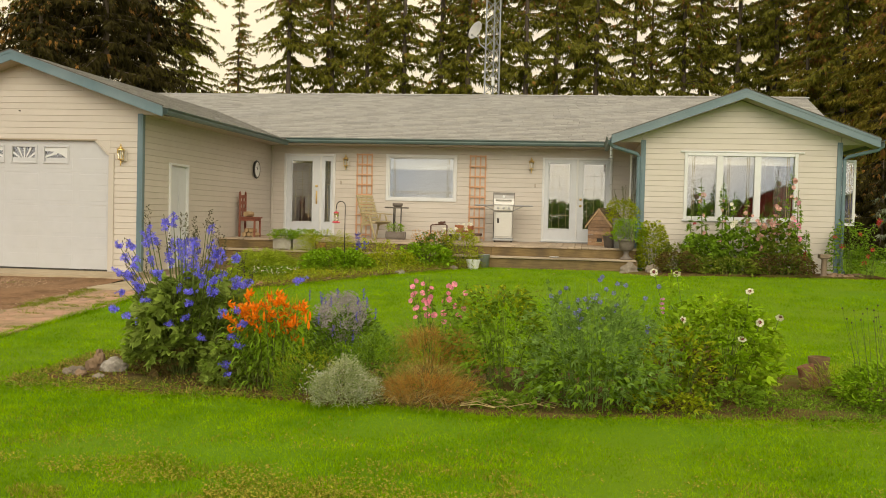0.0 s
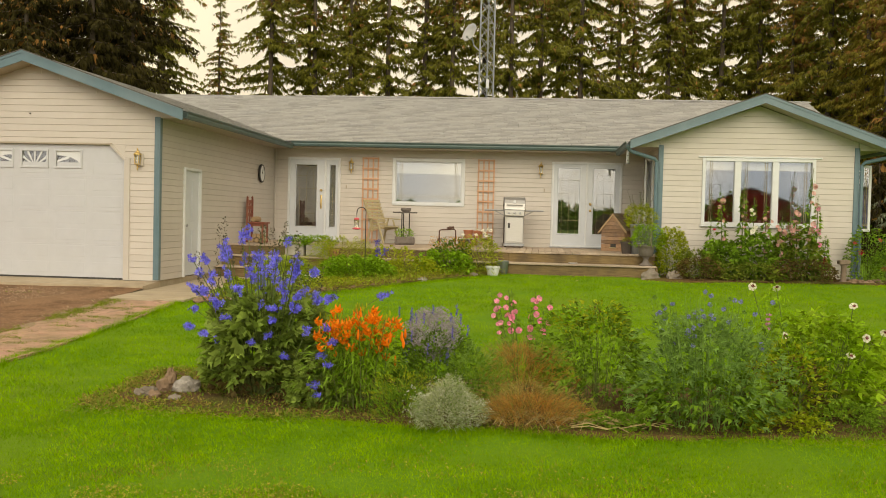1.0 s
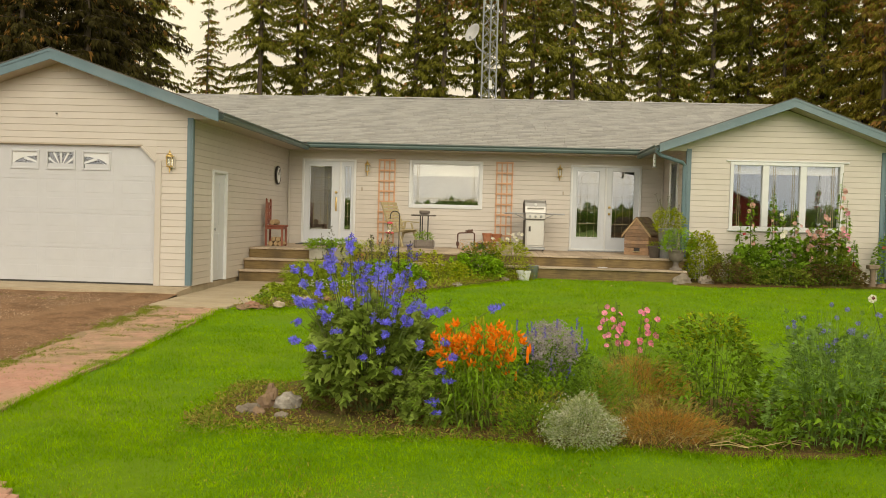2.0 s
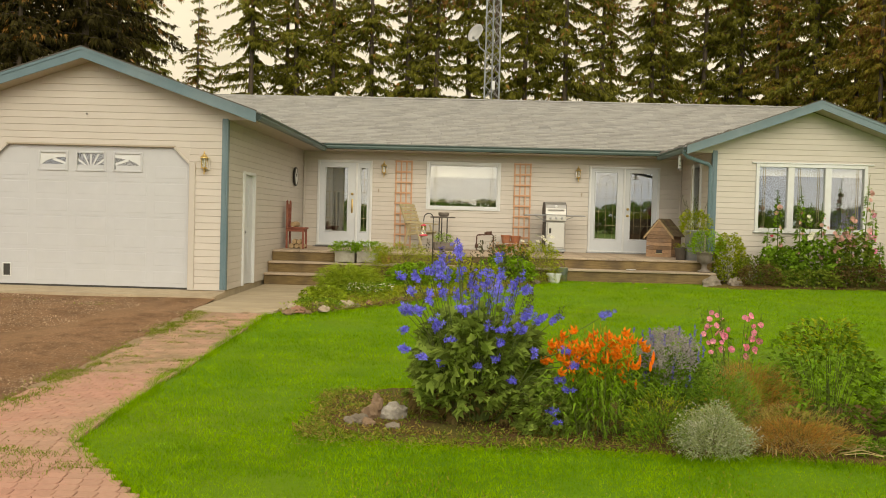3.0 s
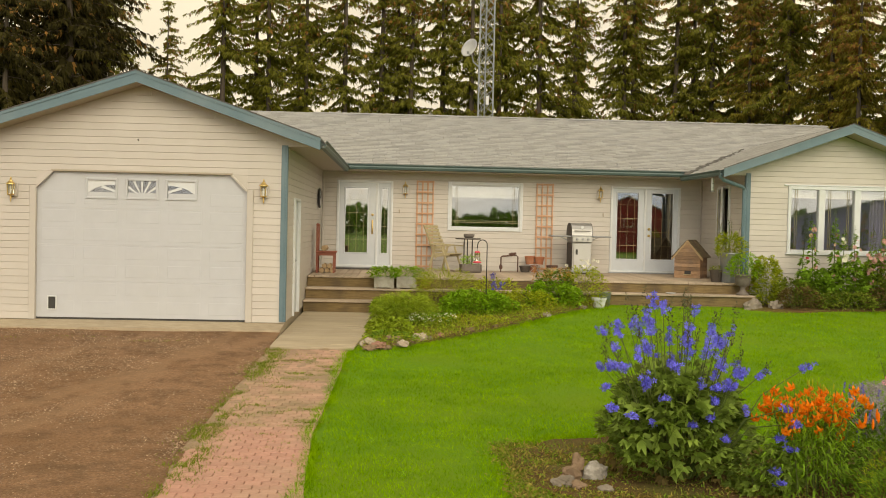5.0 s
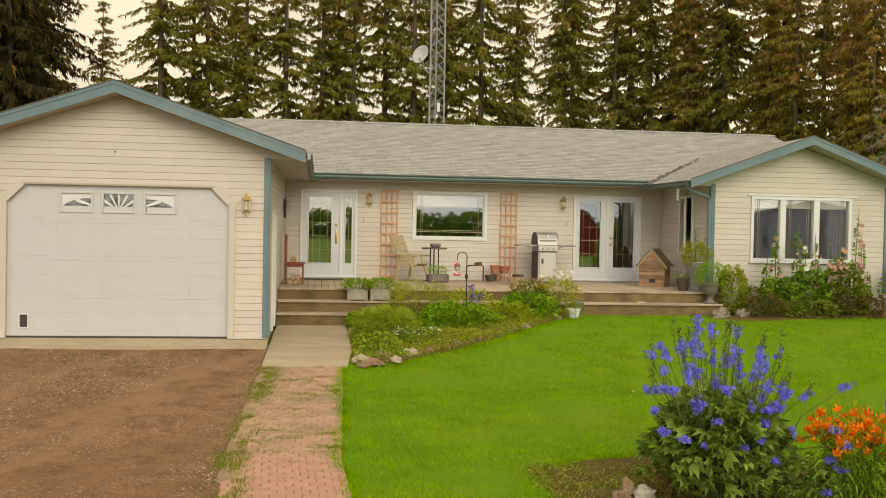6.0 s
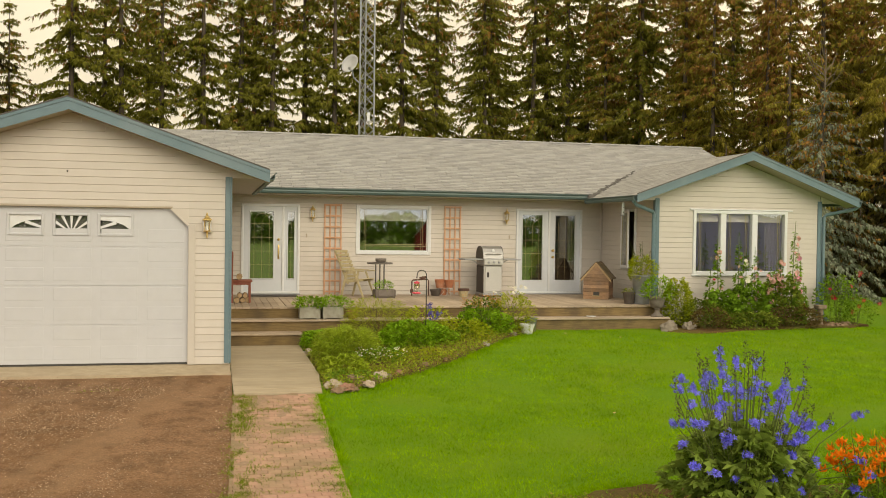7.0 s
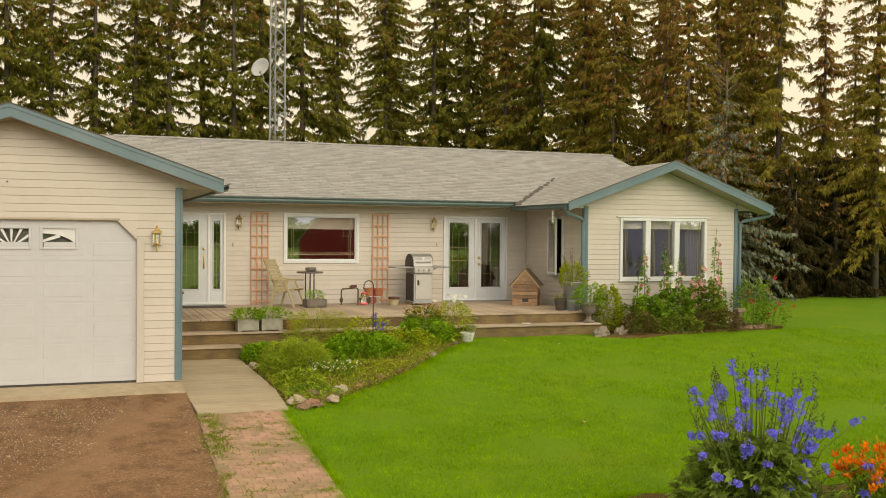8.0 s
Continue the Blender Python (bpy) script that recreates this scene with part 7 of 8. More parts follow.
for i, (x, y, rx, h, m, lab) in enumerate(((8.75, -8.72, 0.30, 0.16, "leaf_yellow", "low yellowing clover at the bed's edge"), (9.35, -8.5, 0.34, 0.22, "leaf_mid", "low green clover at the bed's edge"),
                                          (7.35, -8.85, 0.26, 0.12, "leaf_mid", "low green clover at the bed's edge"))):
    t = plant("clover", x, y, lab, "edge weeds", z=-0.43)
    leafy(t, 640 + i, 420, rx, rx * 0.6, h, 0.05, 0.022, m, 3, stems=0, spread=0.8)
# weeds and litter on the island bed's soil
rng = np.random.default_rng(50)
n = 11000
P = np.stack([rng.uniform(2.85, 11.5, n), rng.uniform(-9.15, -6.8, n)], axis=1)
keep = (P[:, 1] < -8.75) | (P[:, 0] < 4.0) | (rng.random(n) < 0.4)
P = P[keep]
P3 = np.stack([P[:, 0], P[:, 1], np.array([gz(v) for v in P[:, 1]]) + 0.015], axis=1)
V, _ = leaves(P3, np.stack([rng.normal(0, 1, len(P)), rng.normal(0, 1, len(P)), rng.uniform(0.0, 0.5, len(P))], axis=1), rng.uniform(0.03, 0.08, len(P)), 0.004, rng)
strew("straw_litter", V, np.arange(len(V)).reshape(-1, 4), M["hay_olive"], None, "dry straw and leaf litter on the bed", "stuff")
P = np.stack([rng.uniform(2.85, 11.8, 9000), rng.uniform(-9.25, -6.7, 9000)], axis=1)
P[2700:2900] = np.stack([rng.uniform(9.5, 11.2, 200), rng.uniform(-8.7, -7.4, 200)], axis=1)
P = np.concatenate([P[:2600], P[2600:2900].repeat(22, 0) + rng.normal(0, 0.07, (6600, 2))])
nw = len(P)
P3 = np.stack([P[:, 0], P[:, 1], np.array([gz(v) for v in P[:, 1]]) + 0.015], axis=1)
V, _ = leaves(P3, np.stack([rng.normal(0, .7, nw), rng.normal(0, .7, nw), rng.uniform(0.3, 1.0, nw)], axis=1), rng.uniform(0.03, 0.075, nw), 0.010, rng)
strew("bed_weeds", V, np.arange(len(V)).reshape(-1, 4), M["leaf_mid"], None, "small green weeds in the bed", "stuff")

n = 13000
cx = 2.85 + 2.6 * rng.random(320) ** 1.5
cy = rng.uniform(-8.95, -6.9, 320)
k = rng.integers(0, 320, n)
P = np.stack([cx[k] + rng.normal(0, 0.07, n), cy[k] + rng.normal(0, 0.06, n)], axis=1)
P3 = np.stack([P[:, 0], P[:, 1], np.array([gz(v) for v in P[:, 1]]) + 0.012], axis=1)
V, _ = leaves(P3, np.stack([rng.normal(0, .8, n), rng.normal(0, .8, n), rng.uniform(0.15, 0.9, n)], axis=1), rng.uniform(0.025, 0.065, n), 0.013, rng)
half = len(V) // 8 * 4
strew("creeping_weeds", V[:half], np.arange(half).reshape(-1, 4), M["hay_olive"], None, "dry olive creeping weeds over the bare soil", "stuff")
strew("creeping_weeds", V[half:], np.arange(len(V) - half).reshape(-1, 4), M["leaf_olive"], None, "green creeping weeds over the bare soil", "stuff")

# -- bed before the deck --
for i, (nm, x, y, rx, ry, h, n, L, w, m, lob, lab) in enumerate((
        ("rhubarb_clump", 1.78, 2.75, 0.36, 0.40, 0.30, 320, 0.11, 0.05, "leaf_bright", 3, "leafy green clump under the planters"),
        ("dill_clump", 2.02, 1.0, 0.52, 0.66, 0.50, 700, 0.15, 0.015, "leaf_lime", 5, "feathery bright green clump"),
        ("lady_mantle", 1.78, -0.35, 0.34, 0.45, 0.26, 300, 0.08, 0.04, "leaf_lime", 3, "low yellow-green leafy clump"),
        ("cranesbill", 3.25, 1.62, 0.62, 0.62, 0.42, 1300, 0.06, 0.045, "leaf_bright", 3, "rounded mound of dense green leaves"),
        ("tall_grass_clump", 2.75, 2.75, 0.60, 0.42, 0.72, 1900, 0.16, 0.006, "leaf_yellow", 1, "soft yellow-green grassy clump"),
        ("alyssum", 2.45, 0.35, 0.45, 0.40, 0.25, 420, 0.05, 0.02, "leaf_mid", 1, "low green edging plant"),
        ("sedum_clump", 4.25, 2.05, 0.50, 0.50, 0.38, 620, 0.06, 0.025, "leaf_yellow", 1, "low olive-green clump at the bed's edge"),
        ("spurge_clump", 3.75, 2.9, 0.45, 0.40, 0.50, 520, 0.09, 0.018, "leaf_yellow", 1, "loose yellow-green clump by the step"),
        ("mint_clump", 4.85, 2.75, 0.50, 0.42, 0.46, 720, 0.08, 0.04, "leaf_bright", 1, "bright green leafy clump"),
        ("bergamot", 4.95, 3.12, 0.40, 0.28, 0.64, 620, 0.08, 0.025, "leaf_dark", 1, "dark leafy clump with russet heads"),
        ("daisy_clump", 5.52, 3.05, 0.38, 0.32, 0.74, 900, 0.09, 0.014, "leaf_yellow", 1, "tall green clump with white daisies"),
        ("creeping_thyme", 3.05, 0.45, 0.55, 0.45, 0.16, 420, 0.05, 0.018, "leaf_yellow", 1, "creeping olive mat beside the lawn"),
        ("moss_phlox", 1.75, -1.15, 0.36, 0.42, 0.16, 300, 0.05, 0.02, "leaf_mid", 1, "low green mat among the stones"))):
    t = plant(nm, x, y, lab, "deck bed plants")
    leafy(t, 100 + i, int(n * 1.5), rx, ry, h * 0.98, L * 1.2, w * 1.3, m, lob, stems=8, spread=0.8, droop=0.3)
    rng = np.random.default_rng(200 + i)
    if nm == "daisy_clump":
        C = np.stack([rng.uniform(-0.36, 0.36, 9), rng.uniform(-0.3, 0.1, 9), rng.uniform(0.78, 0.92, 9)], axis=1)
        foliage("bloom", florets(rng, C, 0.05, 8, 0.05, np.array([0, -0.5, 0.9])), M["f_white"], t, "white daisy flowers")
    if nm == "bergamot":
        C = np.stack([rng.uniform(-0.45, 0.3, 520), rng.uniform(-0.3, 0.15, 520), rng.uniform(0.5, 0.76, 520)], axis=1)
        V, _ = leaves(C, rng.normal(0, 1, C.shape), 0.04, 0.014, rng)
        foliage("seed_head_spray", V, M["straw"], t, "russet seed heads")
    if nm == "alyssum":
        C = np.stack([rng.uniform(-0.4, 0.4, 110), rng.uniform(-0.35, 0.35, 110), rng.uniform(0.14, 0.27, 110)], axis=1)
        foliage("bloom", florets(rng, C, 0.016, 4, 0.1, np.array([0, -0.4, 0.8])), M["f_white"], t, "small white flowers")
t = plant("bellflower", 3.62, 1.95, "violet bellflower spike rising from the bed", "deck bed plants")
rng = np.random.default_rng(230)
C = np.array([(rng.normal(0, 0.03), rng.normal(0, 0.03), z) for z in rng.uniform(0.40, 0.72, 26)] + [(0.12 + rng.normal(0, 0.03), 0, z) for z in rng.uniform(0.42, 0.56, 9)])
foliage("bloom", florets(rng, C, 0.036, 5, 0.3), M["f_deepblue"], t, "deep violet bells")
part("stem_clump", Geo().tube([(0, 0, 0), (0, 0, 0.72)], 0.004, 4).tube([(0.02, 0, 0), (0.12, 0, 0.56)], 0.004, 4), M["stem"], t)
# greens in planters and pots
for i, (x, y, z, rx, ry, h, n, L, w, m, lab, nm) in enumerate((
        (1.58, 3.66, 0.56, 0.27, 0.22, 0.21, 800, 0.08, 0.016, "leaf_bright", "feathery greens growing in the planter box", "carrot_greens"),
        (2.05, 3.66, 0.56, 0.30, 0.22, 0.22, 800, 0.08, 0.016, "leaf_bright", "feathery greens growing in the planter box", "carrot_greens"),
        (3.52, 6.42, 0.74, 0.18, 0.12, 0.20, 420, 0.10, 0.009, "leaf_bright", "grassy green plant in the stone trough", "trough_plant"),
        (8.83, 4.30, 1.08, 0.28, 0.26, 0.50, 900, 0.09, 0.022, "leaf_yellow", "yellow-green plant in the zinc tub", "tub_plant"),
        (8.92, 3.68, 0.70, 0.32, 0.28, 0.46, 900, 0.08, 0.02, "leaf_bright", "trailing greens spilling from the urn", "urn_plant"),
        (8.57, 4.35, 0.79, 0.13, 0.12, 0.12, 120, 0.05, 0.015, "leaf_yellow", "small plant in the dark pot", "pot_plant"))):
    t = plant(nm, x, y, lab, "", z)
    leafy(t, 300 + i, n, rx, ry, h, L, w, m, 1, stems=8)
t = plant("tall_mullein", 8.86, 4.32, "thin upright seed stalks in the zinc tub", "", 1.1)
rng = np.random.default_rng(310)
g, lines = stalks(rng, 7, 0.30, 0.12, 0.85, 0.004, 0.1, 0.4)
part("stem_clump", g, M["stem"], t)
C = np.array([along(p, f) for p in lines for f in rng.uniform(0.55, 1.0, 22)])
V, _ = leaves(C + rng.normal(0, 0.008, C.shape), rng.normal(0, 1, C.shape) + np.array([0, 0, 1]), 0.03, 0.011, rng)
foliage("seed_spike_spray", V, M["seedpod"], t)

# -- bed under the wing window --
for i, (nm, x, y, rx, ry, h, n, L, w, m, lob, lab) in enumerate((
        ("spirea", 9.42, 3.75, 0.30, 0.28, 0.95, 1500, 0.085, 0.026, "leaf_yellow", 1, "yellow-green bush beside the urn"),
        ("currant_bush", 9.95, 3.65, 0.48, 0.40, 0.56, 620, 0.06, 0.04, "leaf_olive", 3, "dark olive bush by the wing wall"),
        ("russet_bush", 9.85, 3.2, 0.40, 0.26, 0.42, 460, 0.06, 0.03, "leaf_brown", 1, "low russet-green ground cover"),
        ("hollyhock_leaves", 10.45, 3.70, 0.40, 0.34, 0.72, 260, 0.13, 0.10, "leaf_mid", 3, "clump of broad bright hollyhock leaves"),
        ("hollyhock_leaves", 11.15, 3.75, 0.46, 0.36, 0.86, 200, 0.13, 0.10, "leaf_mid", 3, "clump of broad hollyhock leaves"),
        ("hollyhock_leaves", 11.95, 3.80, 0.46, 0.36, 0.98, 210, 0.13, 0.10, "leaf_olive", 3, "clump of broad hollyhock leaves"),
        ("lily_of_the_valley", 10.9, 3.22, 0.62, 0.24, 0.34, 480, 0.09, 0.03, "leaf_olive", 1, "low yellowish ground cover along the lawn"),
        ("lily_of_the_valley", 12.0, 3.35, 0.66, 0.26, 0.42, 540, 0.09, 0.03, "leaf_brown", 1, "low browning ground cover along the lawn"),
        ("rose_bush", 13.35, 3.95, 0.42, 0.38, 1.05, 560, 0.07, 0.04, "leaf_mid", 1, "leafy rose bush at the wing's corner"),
        ("rose_bush", 13.75, 3.75, 0.42, 0.36, 0.62, 420, 0.06, 0.035, "leaf_mid", 1, "low leafy rose bush by the corner"))):
    t = plant(nm, x, y, lab, "wing bed plants")
    leafy(t, 400 + i, int(n * 1.6), rx, ry, h, L, w * 1.1, m, lob, stems=10, spread=0.8, droop=0.3)
    rng = np.random.default_rng(450 + i)
    if nm == "rose_bush":
        C = np.stack([rng.uniform(-0.4, 0.45, 3), rng.uniform(-0.4, -0.2, 3), rng.uniform(0.35, 0.9, 3)], axis=1)
        foliage("bloom", florets(rng, C, 0.05, 6, 0.4, np.array([0, -0.9, 0.3]), 0.75), M["f_red"], t, "crimson flowers")


def hollyhock(x, y, h, seed, m, n_fl, label):
    t = plant("hollyhock", x, y, label, "hollyhocks")
    rng = np.random.default_rng(seed)
    lean = rng.normal(0, 0.05)
    pts = [Vector((lean * f * f, 0, h * f)) for f in (0, 0.25, 0.5, 0.75, 1.0)]
    part("stem", Geo().tube(pts, [0.013, 0.011, 0.009, 0.007, 0.004], 6), M["stem"], t)
    P, D, S = [], [], []
    for f in rng.uniform(0.05, 0.92, 95) ** 1.15:
        p = along(pts, f)
        a = rng.uniform(0, 6.28)
        o = 0.20 * (1 - f) + 0.03
        P.append((p.x + math.cos(a) * o * 0.4, p.y + math.sin(a) * o * 0.4, p.z))
        D.append((math.cos(a), math.sin(a), 0.1))
        S.append(0.13 * (1 - f) + 0.05)
    V, _ = leaves(np.array(P), np.array(D), np.array(S), np.array(S) * 0.7, rng, 3, 0.85, 0.35)
    foliage("foliage", V, M["leaf_mid"], t)
    C = np.array([(lean * f * f + rng.normal(0, 0.05), -0.06 + rng.normal(0, 0.03), h * f) for f in rng.uniform(0.32, 0.86, n_fl)])
    foliage("bloom", florets(rng, C, rng.uniform(0.034, 0.062, n_fl), 5, 0.3, np.array([0, -0.95, 0.15]), 0.8, 5.2), M[m], t)
    P = np.array([(lean * f * f + rng.normal(0, 0.02), rng.normal(0, 0.02), h * f) for f in rng.uniform(0.75, 1.0, 26)])
    V, _ = leaves(P, rng.normal(0, 1, P.shape), 0.03, 0.018, rng)
    foliage("bud_spray", V, M["leaf_dark"], t)


for i, (x, h, m, n_fl, lab) in enumerate((
        (10.18, 1.25, "f_red", 2, "young dark-leaved hollyhock stalk"), (10.45, 1.95, "f_peach", 5, "tall hollyhock with peach flowers against the window"),
        (10.82, 2.05, "f_peach", 4, "tall hollyhock with peach flowers against the window"), (11.05, 1.70, "f_white", 7, "hollyhock with creamy white flowers"),
        (11.32, 1.72, "f_peach", 9, "hollyhock with pink flowers under the window"), (11.55, 1.30, "f_peach", 14, "hollyhock with dusky peach flowers"),
        (11.78, 1.35, "f_peach", 14, "hollyhock with dusky peach flowers"), (11.95, 1.65, "f_peach", 12, "hollyhock with creamy white flowers"),
        (12.12, 2.30, "f_peach", 12, "tallest hollyhock with pink flowers beside the window"), (12.32, 1.75, "f_pink", 5, "hollyhock with pink flowers by the wall"),
        (12.5, 0.95, "f_red", 3, "short hollyhock with crimson flowers"))):
    hollyhock(x, 3.82 + 0.1 * math.sin(i * 2.1), h, 500 + i, m, n_fl, lab)
t = plant("climbing_rose", 13.3, 4.0, "lanky rose cane with a crimson bloom", "wing bed plants")
part("cane", Geo().tube([(0.1, 0, 0), (0.35, -0.05, 0.7), (0.62, -0.08, 1.15), (0.80, -0.1, 1.35)], 0.006, 5), M["stem"], t)
rng = np.random.default_rng(530)
foliage("bloom", florets(rng, np.array([(0.62, -0.12, 1.15), (0.60, -0.12, 1.12), (-0.1, -0.2, 0.62), (0.3, -0.3, 0.3)]), 0.06, 6, 0.4, np.array([0, -0.9, 0.3]), 0.8), M["f_red"], t, "crimson blooms")
P = np.array([(0.35 + 0.4 * f + rng.normal(0, 0.05), rng.normal(0, 0.05), 0.7 + 0.6 * f + rng.normal(0, 0.05)) for f in rng.random(60)])
V, _ = leaves(P, rng.normal(0, 1, P.shape), 0.05, 0.03, rng)
foliage("foliage", V, M["leaf_mid"], t)

# ground cover that knits the deck bed together
rng = np.random.default_rng(600)
for nm, m, n, L, w, hi in (("bed_ground_cover", "leaf_lime", 5600, 0.06, 0.022, 0.12), ("bed_grass", "leaf_yellow", 3200, 0.12, 0.006, 0.10), ("bed_litter", "hay_olive", 11000, 0.09, 0.008, 0.04)):
    X, Y = rng.uniform(1.3, 6.1, n * 2), rng.uniform(-1.95, 3.5, n * 2)
    c = np.zeros(len(X), bool)
    for i in range(len(deck_bed)):
        (x0, y0), (x1, y1) = deck_bed[i], deck_bed[(i + 1) % len(deck_bed)]
        c ^= ((y0 > Y) != (y1 > Y)) & (X < (x1 - x0) * (Y - y0) / (y1 - y0 + 1e-12) + x0)
    X, Y = X[c], Y[c]
    Z = np.array([gz(b, a) for a, b in zip(X, Y)]) + 0.02 + rng.random(len(X)) * hi
    V, _ = leaves(np.stack([X, Y, Z], 1), rng.normal(0, 0.7, (len(X), 3)) + np.array([0, 0, 0.4]), rng.uniform(0.7, 1.3, len(X)) * L, w, rng)
    strew(nm, V, np.arange(len(V)).reshape(-1, 4), M[m], None, "low mixed greenery covering the deck bed", "stuff")

# ---- trees ----
M["needle_blue"] = fol("blue_spruce_needles", (0.185, 0.215, 0.145), (0.265, 0.29, 0.21), 0.35, 0.2)
M["needle_brown"] = fol("rusty_needles_and_cones", (0.32, 0.155, 0.036), (0.23, 0.125, 0.036), 0.3, 0.1)


def spruce(seed, H, R, z0, label, m="needle", brown=0.09, thin=0.0, k_s=1.0):
    """Spruce with whorled drooping boughs that carry hanging sprays of needles."""
    rng = np.random.default_rng(seed)
    t = thing("spruce_tree", (0, 0, 0), label, "tree", "shelterbelt spruces")
    part("trunk", Geo().tube([(0, 0, -0.1), (0.03, 0, H * 0.3), (-0.03, 0.02, H * 0.65), (0, 0, H * 0.98)], [0.16, 0.12, 0.07, 0.01], 9), M["bark"], t, "", True)
    P, D, L = [], [], []
    boughs = Geo()
    z = z0
    while z < H - 0.15:
        f = z / H
        for k in range(int(rng.integers(5, 8) if z0 > 2 else rng.integers(4, 7))):
            if rng.random() < thin + (0.15 * max(0.0, 1 - f / 0.6) if z0 > 2 else 0.0):
                continue
            a = rng.uniform(0, 2 * math.pi)
            ln = (R * (1 - f) ** 0.6 * rng.uniform(0.55, 1.15)) + 0.12
            d = np.array([math.cos(a), math.sin(a), 0.0])
            rise = 0.25 * (f - 0.35)
            zb = z + rng.uniform(-0.1, 0.1)
            sag = rng.uniform(0.35, 0.75)
            def at(s):
                return d * (s * ln) + np.array([0, 0, zb + rise * s * ln - sag * ln * s * s + 0.22 * ln * s ** 3])
            boughs.tube([at(0), at(0.4), at(0.75), at(1.0)], [0.028 * (1 - f) + 0.008, 0.018 * (1 - f) + 0.006, 0.008, 0.004], 3, False)
            side = np.array([-d[1], d[0], 0.0])
            n = max(4, int(ln / 0.082 / k_s))
            for s in np.linspace(0.05, 1.0, n):
                p = at(s)
                for sg in (-1, 1):
                    out = d * rng.uniform(0.25, 0.9) + side * sg * rng.uniform(0.3, 0.9) + np.array([0, 0, rng.uniform(*((-1.25, 0.0) if z0 > 2 else (-1.5, -0.15)))])
                    P.append(p + rng.normal(0, 0.03, 3))
                    D.append(out)
                    L.append(k_s * rng.uniform(0.15, 0.34) * (0.75 + 0.5 * (1 - s)) * (0.8 + 0.4 * (1 - f)))
            P.append(at(1.0))
            D.append(d + np.array([0, 0, 0.1]))
            L.append(0.2)
        z += rng.uniform(0.32, 0.5) if z0 > 2 else rng.uniform(0.22, 0.36)
    P, D, L = np.array(P), np.array(D), np.array(L)
    V, _ = leaves(P, D, L, L * 0.36, rng, 3, 0.42, 0.3, 0.5, 0.42)
    V = V.reshape(3, -1, 4, 3)
    top = (P[:, 2] > H * 0.55) & (rng.random(len(P)) < brown * 2)
    isb = top | (rng.random(len(P)) < brown * 0.35)
    part("branchwork", boughs, M["bark"], t)
    foliage("crown", V[:, ~isb].reshape(-1, 3), M[m], t)
    foliage("rusty_foliage", V[:, isb].reshape(-1, 3), M["needle_brown"], t, "rusty cones and browned sprays")
    return t


kinds = [spruce(1, 19.0, 2.8, 3.6, "tall dark spruce with drooping boughs behind the house", thin=0.16),
         spruce(2, 17.5, 2.35, 3.6, "slender dark spruce with open boughs behind the house", thin=0.24),
         spruce(3, 20.0, 3.0, 3.6, "tall full spruce with rusty cones behind the house", brown=0.15, thin=0.08),
         spruce(4, 16.2, 2.2, 3.6, "thin ragged spruce in the shelterbelt", thin=0.18),
         spruce(5, 13.2, 3.1, 0.3, "broad old spruce with boughs to the ground, coloured for deep shade", m="needle_shaded", brown=0.05, k_s=1.0),
         spruce(6, 16.2, 2.6, 2.1, "tall olive spruce with rusty cones at the yard's edge", m="needle_olive", brown=0.2),
         # the understorey spruce wears the same shade-coloured needles
         spruce(7, 4.2, 2.0, 0.1, "young dense spruce in the understorey", m="needle_shaded", brown=0.05),
         spruce(12, 15.5, 2.9, 1.6, "tall open spruce with a bare trunk and long level boughs", m="needle_olive", brown=0.12, thin=0.42),
         spruce(13, 11.6, 2.0, 2.0, "spruce with a drooping tip full of rusty cones", m="needle_olive", brown=0.34, thin=0.1)]
GROUNDZ = 0.15


planted = set()


def plant_tree(kind, x, y, s, rz):
    """The first of a kind stands where it is called for itself; the rest are copies of it."""
    at = Matrix.Translation((x, y, GROUNDZ)) @ Matrix.Rotation(radians(rz), 4, 'Z') @ Matrix.Scale(s, 4)
    if kind in planted:
        ob = copy_thing(kinds[kind], Matrix())
    else:
        ob = kinds[kind]
        planted.add(kind)
    ob.matrix_basis = at


row = [(-11.8, 30, 0), (-6.3, 29.5, 0), (-4.3, 30, 1), (-2.6, 30.2, 0), (-0.8, 30.4, 2), (0.9, 31.2, 1), (2.3, 30.6, 3), (3.8, 31, 0), (5.1, 30.2, 1), (6.5, 31.2, 0),
       (8.4, 31, 2), (10.2, 31.5, 3), (12.5, 31, 0), (15.0, 31, 1), (16.6, 30.5, 0), (18.4, 30, 3), (18.6, 26.3, 2),
       (-3.6, 36.5, 3), (7.4, 36.5, 1), (11.4, 37, 3), (14.2, 36, 1), (17.2, 35.5, 2), (19.4, 35, 0), (21.6, 33.5, 2), (23.6, 32, 0), (25.8, 31, 2), (13.6, 33.8, 3)]
rr = random.Random(3)
for i, (x, y, k) in enumerate(row):
    plant_tree(k, x, y, rr.uniform(0.98, 1.16), rr.uniform(0, 360))
plant_tree(3, -8.75, 29.3, 0.72, 40)
plant_tree(1, -5.3, 33.0, 1.05, 130)
plant_tree(3, 1.6, 34.0, 1.1, 210)
